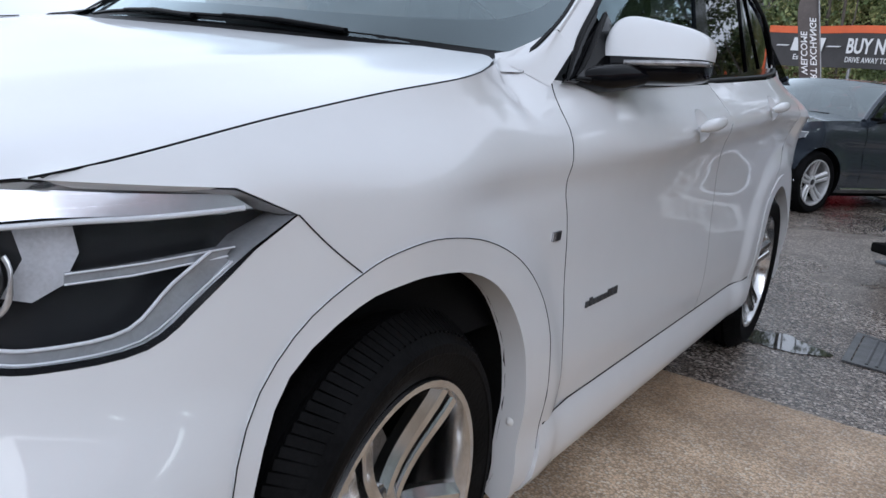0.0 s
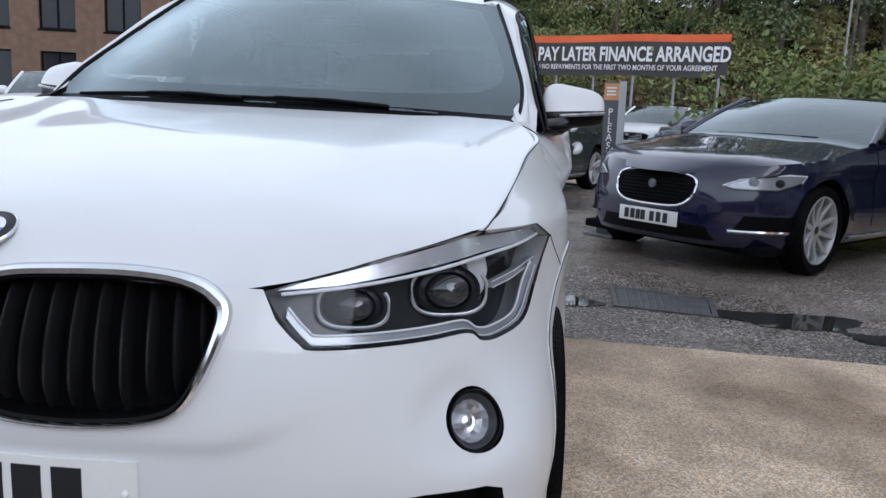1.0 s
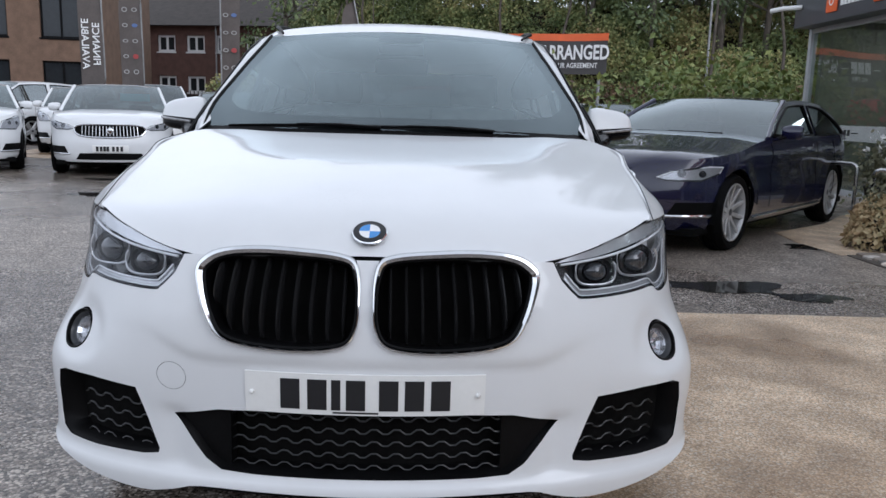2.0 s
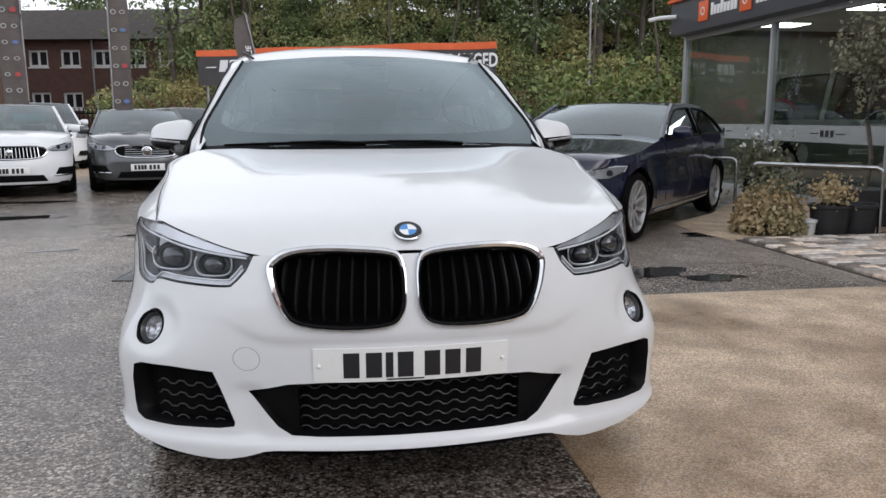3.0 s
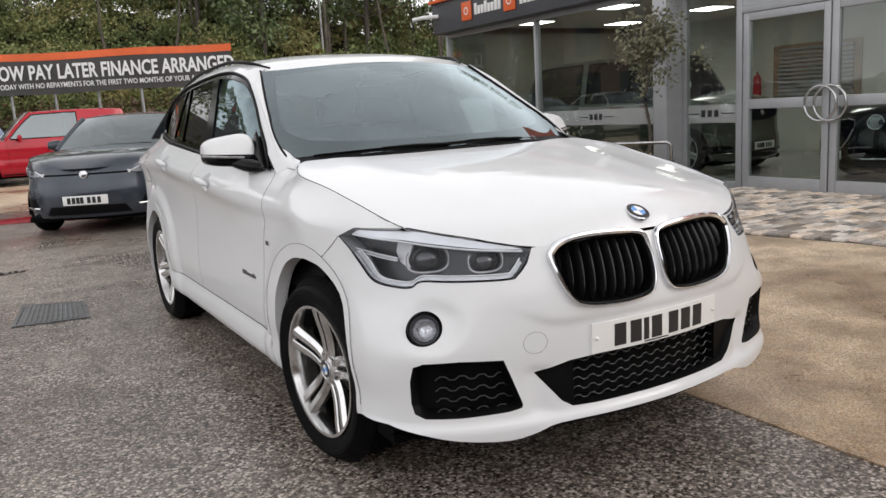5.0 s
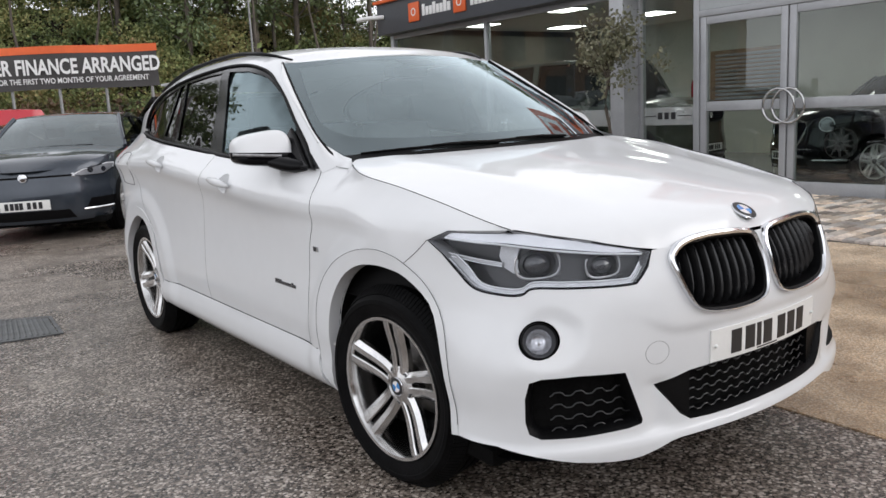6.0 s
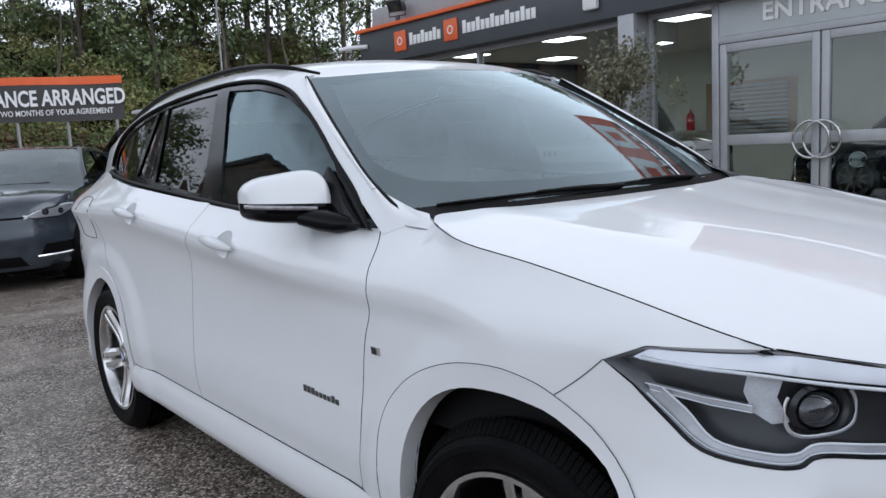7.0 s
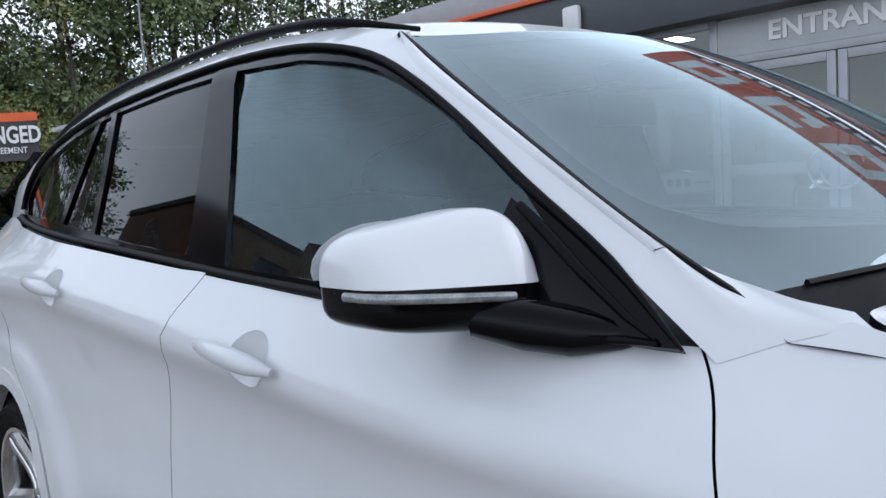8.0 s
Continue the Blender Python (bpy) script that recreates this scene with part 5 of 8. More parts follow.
# ---- brick buildings beyond ----
def brick_house(name, label, m, length, depth, height, mat, cols, rows_, win_w, win_h, z0, gap_x, gap_z, frame_mat, roof=True, fw=0.07):
    h = thing(name, label, "building", "", m)
    # front wall built round its openings
    bmw = bmesh.new()
    xs = [0.0]
    first = (length - (cols - 1) * gap_x) / 2
    zs = [z0 + gap_z * j for j in range(rows_)]
    cuts = []
    for i in range(cols):
        cx_ = first + gap_x * i
        cuts.append((cx_ - win_w / 2, cx_ + win_w / 2))
    zedges = [0.0]
    for z in zs:
        zedges += [z, z + win_h]
    zedges.append(height)
    for j in range(len(zedges) - 1):
        za, zb = zedges[j], zedges[j + 1]
        if j % 2 == 0:
            box(bmw, 0, length, 0, 0.3, za, zb)
        else:
            x = 0.0
            for a, b in cuts:
                box(bmw, x, a, 0, 0.3, za, zb)
                x = b
            box(bmw, x, length, 0, 0.3, za, zb)
    part("wall", bmw, mat, h, angle=0)
    box_part("rear_block", 0.0, length, 0.32, depth, 0, height, mat, h, 0.0)
    for a, b in cuts:
        for z in zs:
            w = new("window")
            w.parent = h
            box_part("pane", a + 0.05, b - 0.05, 0.16, 0.18, z + 0.05, z + win_h - 0.05, DARK_PANE, w, 0)
            for p, q in ((a, a + fw), (b - fw, b), ((a + b) / 2 - fw / 2, (a + b) / 2 + fw / 2)):
                box_part("frame_bar", p, q, 0.11, 0.17, z, z + win_h, frame_mat, w, 0)
            for p, q in ((z, z + fw), (z + win_h - fw, z + win_h)):
                box_part("frame_rail", a + fw, b - fw, 0.112, 0.168, p, q, frame_mat, w, 0)
            box_part("sill", a - 0.05, b + 0.05, -0.05, 0.12, z - 0.08, z, frame_mat, w, 0.01)
    if roof:
        vs = [Vector(p) for p in ((-0.4, -0.5, height), (length + 0.4, -0.5, height), (length + 0.4, depth + 0.5, height), (-0.4, depth + 0.5, height), (-0.4, depth / 2, height + 2.3), (length + 0.4, depth / 2, height + 2.3))]
        mesh_object("roof", vs, [(0, 1, 5, 4), (2, 3, 4, 5), (0, 4, 3), (1, 2, 5), (0, 3, 2, 1)], TILE, h, 0)
        for x in np.linspace(1.0, length - 1.0, 4):
            tube("downpipe", [(x, -0.06, 0), (x, -0.06, height)], 0.05, POST, h, 6)
    else:
        box_part("parapet", -0.1, length + 0.1, -0.1, depth, height, height + 0.3, TILE, h, 0.01)
    return h


brick_house("brick_house", "dark red brick house with white windows and tiled roof", pose(-27.0, 50.0, -0.6, 0, 0, -12), 22.0, 9.0, 6.35, BRICK_RED, 11, 2, 1.2, 1.0, 2.35, 1.95, 2.45, FRAME_WHITE, True, 0.13)
brick_house("brick_block", "brown brick office block with dark windows", pose(-36.0, 31.0, 0, 0, 0, 7), 21.6, 10.0, 9.5, BRICK, 7, 3, 1.7, 1.9, 0.9, 3.05, 2.9, TRIM, False)
# railings before the house
fc = thing("metal_fence", "dark vertical bar fence before the houses", "fence")
for z in (0.25, 1.35):
    box_part("rail", -16.0, -5.6, 24.0, 24.04, z, z + 0.05, TRIM, fc, 0)
for i in range(80):
    x = -16.0 + 0.13 * i
    box_part("bar", x, x + 0.025, 24.005, 24.03, 0.0, 1.55, TRIM, fc, 0)
# row of houses behind the camera, for the reflections
brick_house("brick_terrace", "brown brick houses with a dark roof across the road", pose(46.0, -18.0, 0, 0, 0, 190), 96.0, 9.0, 5.2, BRICK, 16, 2, 1.4, 1.2, 1.0, 2.6, 5.8, FRAME_WHITE)

# ---- the white SUV ----
ARC = 1.35


def skin(c, z):
    """The lower body unrolled: c = 0 at the nose's middle, then round to either side; 1.30 + y along the flank."""
    k = 1 if c >= 0 else -1
    a = abs(c)
    x, y, zz = body(a / ARC - 1, z) if a < ARC else body(a - ARC, z)
    return k * x, y, zz


def at_s(points, k=1):
    return [(k * (s + 1) * ARC, z) for s, z in points]


def at_y(points, k=1):
    """From (y, z) on the flank; ahead of the axle the unrolled place is found by search."""
    out = []
    for y, z in points:
        if y >= Y0:
            out.append((k * (ARC + y - Y0), z))
        else:
            lo, hi = 0.3, ARC
            for _ in range(24):
                c = (lo + hi) / 2
                lo, hi = (c, hi) if skin(c, z)[1] < y else (lo, c)
            out.append((k * c, z))
    return out


def flip(points):
    return [(-a, b) for a, b in points][::-1]


suv = thing("parked_suv", "white compact SUV with chrome kidney grilles and alloy wheels", "car")

LAMP_TOP = [(-0.21, 0.867), (-0.262, 0.899), (-0.41, 0.904), (-0.554, 0.873), (-0.683, 0.830)]
LAMP_LOW = [(-0.672, 0.787), (-0.651, 0.753), (-0.63, 0.742), (-0.516, 0.741), (-0.452, 0.741), (-0.43, 0.723), (-0.395, 0.720), (-0.332, 0.733), (-0.29, 0.778), (-0.249, 0.83)]
ARCH_OUT = [(-0.397, 0.298), (-0.392, 0.330), (-0.383, 0.416), (-0.346, 0.594), (-0.252, 0.722), (-0.149, 0.788), (-0.075, 0.812), (0.012, 0.817), (0.145, 0.795), (0.27, 0.745), (0.36, 0.675), (0.40, 0.608), (0.418, 0.519), (0.424, 0.394), (0.424, 0.30)]
ARCH_IN = [(-0.364, 0.292), (-0.362, 0.330), (-0.355, 0.43), (-0.325, 0.56), (-0.26, 0.675), (-0.155, 0.744), (-0.075, 0.762), (0.0, 0.765), (0.10, 0.752), (0.19, 0.715), (0.26, 0.655), (0.305, 0.575), (0.325, 0.48), (0.335, 0.37), (0.345, 0.235)]
REAR_OUT = [(2.31, 0.30), (2.322, 0.394), (2.345, 0.519), (2.41, 0.64), (2.51, 0.72), (2.63, 0.765), (2.75, 0.765), (2.87, 0.715), (2.96, 0.64), (3.03, 0.52), (3.06, 0.40), (3.07, 0.28)]
REAR_IN = [(2.375, 0.235), (2.385, 0.37), (2.405, 0.49), (2.46, 0.60), (2.55, 0.68), (2.64, 0.715), (2.73, 0.715), (2.83, 0.67), (2.91, 0.60), (2.97, 0.50), (3.0, 0.38), (3.01, 0.26)]
DOOR_FRONT = [(0.530, 1.052), (0.503, 1.012), (0.477, 0.95), (0.467, 0.90), (0.478, 0.84), (0.500, 0.77), (0.513, 0.64), (0.536, 0.385)]
DOOR_MID = [(1.505, 1.095), (1.545, 0.985), (1.60, 0.86), (1.632, 0.72), (1.632, 0.56), (1.615, 0.385)]
DOOR_REAR = [(2.76, 1.175), (2.74, 1.06), (2.68, 0.93), (2.58, 0.80), (2.49, 0.715), (2.395, 0.63), (2.335, 0.52), (2.312, 0.385)]
BELT = [(0.530, 1.052), (0.9, 1.060), (1.323, 1.079), (1.828, 1.111), (2.334, 1.144), (2.79, 1.179), (2.93, 1.205)]

# inner shell, so that the gaps between the panels are dark
rows = []
for i in range(9):
    z = 0.26 + 0.074 * i
    rows.append([on(skin, c, z, -0.035 if abs(c) > 1.0 else -0.10) for c in np.linspace(-4.55, 4.55, 120) if not (abs(abs(c) - 1.3) < 0.40 or abs(abs(c) - 3.97) < 0.38)])
grid_mesh("inner_shell", rows[5:], TRIM, suv)

# bonnet
rim = [(x, bonnet_front(x) + 0.003) for x in np.linspace(0, 0.715, 40)] + [(shut_x(y) - 0.003, y) for y in np.linspace(-0.485, 0.33, 26)]
rear = spline([(0.756, 0.338), (0.738, 0.362), (0.712, 0.388), (0.68, 0.396), (0.60, 0.378), (0.45, 0.345), (0.2, 0.310), (0.0, 0.300)], per=5)
half_rim = rim + rear
bonnet_outline = half_rim + [(-x, y) for x, y in half_rim[::-1][1:-1]]
patch("bonnet", bonnet_outline, lambda x, y: (x, y, bonnet_z(x, y)), WET_WHITE, suv, 0.028, 0.012, edge=TRIM, label="white bonnet with rain drops")

# front bumper with its openings
KIDNEY = [(0.387, 0.794), (0.379, 0.822), (0.342, 0.846), (0.255, 0.856), (0.148, 0.853), (0.062, 0.845), (0.025, 0.828), (0.014, 0.79), (0.013, 0.745), (0.016, 0.690), (0.034, 0.650), (0.074, 0.634), (0.144, 0.629), (0.217, 0.632), (0.281, 0.641), (0.322, 0.660), (0.350, 0.70), (0.374, 0.755)]
SIDE_INTAKE = at_s([(-0.614, 0.502), (-0.53, 0.510), (-0.465, 0.508), (-0.445, 0.497), (-0.437, 0.45), (-0.436, 0.38), (-0.442, 0.345), (-0.462, 0.330), (-0.53, 0.328), (-0.62, 0.333), (-0.648, 0.340), (-0.650, 0.352)])
MAIN_INTAKE = [(-0.437, 0.446), (-0.33, 0.472), (-0.22, 0.478), (0.22, 0.478), (0.33, 0.472), (0.437, 0.446), (0.36, 0.345), (0.325, 0.320), (0.25, 0.316), (-0.25, 0.316), (-0.325, 0.320), (-0.36, 0.345)]
FOG_C, FOG_Z = (1 - 0.462) * ARC, 0.610
TOW = (-(1 - 0.680) * ARC, 0.545)
half = [(0, 0.832), (0.40, 0.832)] + at_s([LAMP_TOP[-1]]) + at_s(spline(LAMP_LOW, per=4)) + at_s([LAMP_TOP[0]]) + at_y([(-0.149, 0.788)])
half += at_y(spline(ARCH_OUT[:6], per=3)[::-1][1:]) + at_s(spline([(-0.384, 0.305), (-0.44, 0.290), (-0.52, 0.262), (-0.618, 0.247), (-0.68, 0.262), (-0.727, 0.278), (-0.85, 0.279)], per=3)) + [(0.0, 0.278)]
bumper_rim = half + [(-a, b) for a, b in half[::-1][1:-1]]


def circle(a, b, r, n=28):
    return [(a + r * math.cos(2 * math.pi * i / n), b + r * math.sin(2 * math.pi * i / n)) for i in range(n)]


KID_IN = spline(KIDNEY, True, 4)
holes = [inset(KID_IN, 0.006), flip(inset(KID_IN, 0.006)), SIDE_INTAKE, flip(SIDE_INTAKE), MAIN_INTAKE, circle(FOG_C, FOG_Z, 0.050), circle(-FOG_C, FOG_Z, 0.050), circle(*TOW, 0.0345)]


def bumper_skin(c, z):
    """The bumper's own modelling: a lip round the kidneys and a crease over the intakes."""
    x, y, zz = skin(c, z)
    a = abs(c)
    n = normal(skin, c, z)
    # a lip under the kidneys that runs out as a shoulder towards the wheel arch
    out = smooth((a - 0.36) / 0.16)
    brim = 0.600 + 0.055 * out + 0.02 * smooth((a - 0.7) / 0.25)
    lift = (0.008 - 0.0065 * out) * smooth((z - brim + 0.016) / 0.032) * (1 - out * smooth((z - 0.69) / 0.045)) * (1 - smooth((a - 0.86) / 0.12))
    # scoop beside the fog lamp, blade along the bottom
    lift -= 0.010 * (1 - smooth((math.hypot(a - FOG_C + 0.024, (z - FOG_Z) * 1.12) - 0.050) / 0.050))
    lift += 0.014 * (1 - smooth((z - 0.285) / 0.030)) * (1 - smooth((a - 0.88) / 0.1))
    lift -= 0.010 * math.exp(-(((a - 0.43) / 0.035) ** 2)) * (1 - smooth((z - 0.44) / 0.04)) * smooth((z - 0.30) / 0.03)
    return Vector((x, y, zz)) + n * lift


bumper = patch("front_bumper", bumper_rim, bumper_skin, WHITE, suv, 0.0115, 0.018, holes, edge=TRIM)
patch("tow_eye_cover", circle(*TOW, 0.0335), bumper_skin, WHITE, bumper, 0.02, 0.006, edge=TRIM)
# black lip and floor under the nose
lip = [[on(skin, c, 0.25, -0.02) for c in np.linspace(-0.85, 0.85, 40)], [on(skin, c, 0.225, -0.06) for c in np.linspace(-0.85, 0.85, 40)], [on(skin, c, 0.205, -0.30) for c in np.linspace(-0.85, 0.85, 40)]]
grid_mesh("under_lip", lip, TRIM, bumper, "black plastic lip under the bumper")
# front backing behind every opening
backing = [[on(skin, c, z, -0.075) for c in np.linspace(-0.92, 0.92, 50)] for z in np.linspace(0.24, 0.70, 8)]
grid_mesh("radiator_backing", backing, LINER, suv)

for k in (1, -1):
    # kidney grille
    outer = [(k * a, b) for a, b in KID_IN]
    def width(i, loop=KID_IN):
        a, b = loop[i]
        return 0.008 + 0.007 * smooth((b - 0.74) / 0.09) + 0.006 * smooth((a - 0.30) / 0.08)
    w1, w2, w3 = inset(KID_IN, lambda i: 0.25 * width(i)), inset(KID_IN, width), inset(KID_IN, lambda i: width(i) + 0.004)
    grille = new("kidney_grille")
    grille.parent = suv
    kk = lambda lp, o: [on(bumper_skin, k * a, b, o) for a, b in lp]
    ring_loft("surround", [kk(KID_IN, -0.01), kk(KID_IN, 0.008), kk(w1, 0.015), kk(inset(KID_IN, lambda i: 0.6 * width(i)), 0.016), kk(w2, 0.010), kk(w2, 0.004)], CHROME, grille, "chrome grille surround", flip=k < 0)
    ring_loft("grille_frame", [kk(w2, 0.0045), kk(w3, 0.002), kk(w3, -0.07)], TRIM, grille, "black inner frame", flip=k < 0)
    patch("backing", [(k * a, b) for a, b in inset(KID_IN, 0.004)], lambda a, b: on(skin, a, b, -0.048), LINER, grille, 0.05, 0.0)
    inner = inset(KID_IN, lambda i: width(i) + 0.002)
    lefts = np.linspace(0.052, 0.345, 9)
    for a in lefts:
        zs = sorted(b + (p[1] - b) * (a - aa) / ((p[0] - aa) or 1e-9) for (aa, b), p in zip(inner, inner[1:] + inner[:1]) if (aa - a) * (p[0] - a) <= 0 and aa != p[0])
        if len(zs) < 2:
            continue
        lo, hi = zs[0], zs[-1]
        vs = []
        for i in range(9):
            t = i / 8
            z = lo + (hi - lo) * t
            d = 0.002 + 0.016 * math.sin(math.pi * min(1, t * 1.0)) ** 0.7 - (0.016 if t < 0.2 else 0) * (0.2 - t) / 0.2
            for o, h in ((d - 0.045, 0.004), (d - 0.006, 0.0035), (d - 0.002, 0.0), (d - 0.006, -0.0035), (d - 0.045, -0.004)):
                vs.append(on(bumper_skin, k * (a + h), z, o - 0.024))
        fs = [(i * 5 + j, i * 5 + j + 1, i * 5 + j + 6, i * 5 + j + 5) for i in range(8) for j in range(4)]
        mesh_object("grille_slat", vs, fs, SLAT, grille, 50)

    # headlight
    lamp = new("headlight")
    lamp.parent = suv
    rim2 = at_s(LAMP_TOP) + at_s(spline(LAMP_LOW, per=4))
    rim2 = [(k * a, b) for a, b in rim2]
    lip_w = lambda i, r=rim2: 0.0016 + 0.0055 * smooth((0.845 - r[i][1]) / 0.06)
    patch("lens", inset(rim2, 0.002), skin, LENS, lamp, 0.03, 0.0, label="clear curved lamp lens")
    loops = [[on(skin, a, b, o) for a, b in lp] for lp, o in ((rim2, -0.004), (inset(rim2, 0.001), 0.001), (inset(rim2, lip_w), -0.003))]
    ring_loft("seal", loops, GLOSS_BLACK, lamp, "black lamp seal")
    ring_loft("reflector_wall", [[on(skin, a, b, o) for a, b in inset(rim2, w)] for w, o in ((lip_w, -0.003), (0.010, -0.03), (0.010, -0.056))], LAMP_WALL, lamp)
    patch("bezel", inset(rim2, 0.003), lambda a, b: on(skin, a, b, -0.055), LAMP_DARK, lamp, 0.03, 0.0)
    brow = at_s([(-0.245, 0.876), (-0.264, 0.8965), (-0.41, 0.9018), (-0.554, 0.8708), (-0.679, 0.829), (-0.60, 0.836), (-0.50, 0.853), (-0.40, 0.868), (-0.33, 0.872), (-0.27, 0.870)])
    patch("brow_reflector", [(k * a, b) for a, b in brow], lambda a, b: on(skin, a, b, -0.016), LAMP_BROW, lamp, 0.025, 0.01, label="silver upper reflector")
    tube("light_guide", [on(skin, k * a, b, -0.010) for a, b in at_s(spline([(-0.665, 0.824), (-0.55, 0.838), (-0.40, 0.862), (-0.33, 0.869), (-0.255, 0.877)], per=5))], 0.0032, DRL, lamp)
    low = at_s(spline([(-0.661, 0.792), (-0.643, 0.760), (-0.624, 0.750), (-0.516, 0.749), (-0.452, 0.749), (-0.428, 0.732), (-0.395, 0.729), (-0.336, 0.742), (-0.295, 0.785), (-0.266, 0.817)], per=4))
    low_up = [(a + 0.004 * math.cos(3.14 * i / (len(low) - 1)) - 0.020 * smooth((i / (len(low) - 1) - 0.7) / 0.2), b + 0.013) for i, (a, b) in enumerate(low)]
    tube("lower_light_guide", [on(skin, k * a, b, -0.010) for a, b in low_up], 0.0021, DRL, lamp)
    tube("lower_edge_strip", [on(skin, k * a, b, -0.008) for a, b in low], 0.0011, DRL, lamp, 6)
    low_in = [(k * a, b) for a, b in low] + [(k * a, b) for a, b in low_up[::-1]]
    patch("lower_reflector", low_in, lambda a, b: on(skin, a, b, -0.014), LAMP_WALL, lamp, 0.025, 0.0)
    for s, z, r in ((-0.455, 0.810, 0.041), (-0.585, 0.804, 0.034)):
        p0 = on(skin, k * (s + 1) * ARC, z, -0.03)
        d0 = (normal(skin, k * (s + 1) * ARC, z) * 0.5 + Vector((0, -0.5, 0))).normalized()
        fm = Matrix.Translation(p0) @ d0.to_track_quat("Z", "Y").to_matrix().to_4x4()
        ring_m = fm
        fm = fm @ Matrix.Diagonal((1.4, 1.08, 1, 1))
        pr = lathe("projector", [(r * 0.70, 0.004), (r * 0.66, -0.01), (r * 0.5, -0.02)], GLOSS_BLACK, lamp, fm)
        lathe("projector_lens", [(r * 0.72, -0.004), (r * 0.58, 0.008), (r * 0.32, 0.016), (0.0005, 0.018)], PROJECTOR, pr, fm, 24)
        hexa = [Vector((r * 1.62 * (abs(math.cos(t)) ** 0.7) * (1 if math.cos(t) > 0 else -1), r * 0.98 * (abs(math.sin(t)) ** 0.7) * (1 if math.sin(t) > 0 else -1), 0.006)) for t in np.linspace(math.pi * 0.80, math.pi * 2.20, 26)]
        tube("corona_ring", [ring_m @ v for v in hexa], 0.0022, LAMP_GREY, lamp, flat=1.6)
        lathe("projector_shroud", [(r * 1.0, 0.002), (r * 0.9, -0.004), (r * 0.74, 0.0), (r * 0.70, -0.012)], LAMP_DARK, pr, fm, 28)
    side_out = [(k * a, b) for a, b in at_s([(-0.425, 0.79), (-0.405, 0.785), (-0.385, 0.80), (-0.375, 0.83), (-0.38, 0.858), (-0.42, 0.857), (-0.412, 0.825)])]
    patch("side_reflector", side_out, lambda a, b: on(skin, a, b, -0.034), LAMP_PALE, lamp, 0.02, 0.012)
    side_top = [(k * a, b) for a, b in at_s([(-0.385, 0.802), (-0.34, 0.808), (-0.268, 0.822), (-0.262, 0.832), (-0.33, 0.820), (-0.385, 0.812)])]
    patch("side_marker", side_top, lambda a, b: on(skin, a, b, -0.018), LAMP_WALL, lamp, 0.02, 0.012)
    for lo_, hi_ in ((0, 3), (5, 3)):
        e_ = side_top[:3] if lo_ == 0 else side_top[:2:-1]
        tube("marker_edge", [on(skin, a, b, -0.014) for a, b in e_], 0.0012, DRL, lamp, 6)

    # fog lamp
    p0 = on(bumper_skin, k * FOG_C, FOG_Z, -0.002)
    d0 = (normal(skin, k * FOG_C, FOG_Z) * 0.9 + Vector((0, -0.2, 0))).normalized()
    fm = Matrix.Translation(p0) @ d0.to_track_quat("Z", "Y").to_matrix().to_4x4()
    fog = lathe("fog_lamp", [(0.052, -0.03), (0.052, 0.003), (0.050, 0.006), (0.047, 0.004), (0.046, -0.002), (0.0455, -0.006)], TRIM, suv, fm, 36, "round fog lamp in black ring")
    lathe("lamp_wall", [(0.0455, -0.004), (0.041, -0.012), (0.036, -0.016)], FOG_WALL, fog, fm, 32, "dark grey inner wall")
    lathe("reflector", [(0.036, -0.015), (0.030, -0.026), (0.020, -0.034), (0.012, -0.036), (0.010, -0.024), (0.0005, -0.022)], FOG_CHROME, fog, fm, 14, angle=12)
    lathe("lens", [(0.043, -0.009), (0.028, -0.003), (0.0005, -0.001)], LENS, fog, fm, 28)

    # side intake
    rimk = [(k * a, b) for a, b in SIDE_INTAKE]
    kk2 = lambda lp, o: [on(bumper_skin, a, b, o) for a, b in lp]
    dr = dense(rimk, 0.03)
    intake = ring_loft("side_intake", [kk2(dr, -0.004), kk2(inset(dr, 0.008), -0.014), kk2(inset(dr, 0.016), -0.055)], TRIM, suv, "black intake with honeycomb mesh")
    for j in range(5):
        zz = 0.305 + 0.034 * j
        c0, c1 = (0.475 + (0.0 if j < 2 else 0.015 * (j - 1))), 0.70
        pts, n = [], 34
        for i in range(n + 1):
            c = c0 + (c1 - c0) * i / n
            w = ((c - 0.4) / 0.052 + 0.5 * j * 0) % 1.0
            dz = 0.011 * (smooth(w * 4) if w < 0.5 else 1 - smooth((w - 0.5) * 4))
            pts.append(on(bumper_skin, k * c, zz + dz + 0.02 * (0.8 - c) * -0.3 + 0.0, -0.034))
        tube("mesh_bar", pts, 0.0022, MESH_BAR, intake, 6)
    patch("intake_back", inset(rimk, 0.01), lambda a, b: on(skin, a, b, -0.055), LINER, intake, 0.05, 0.0)

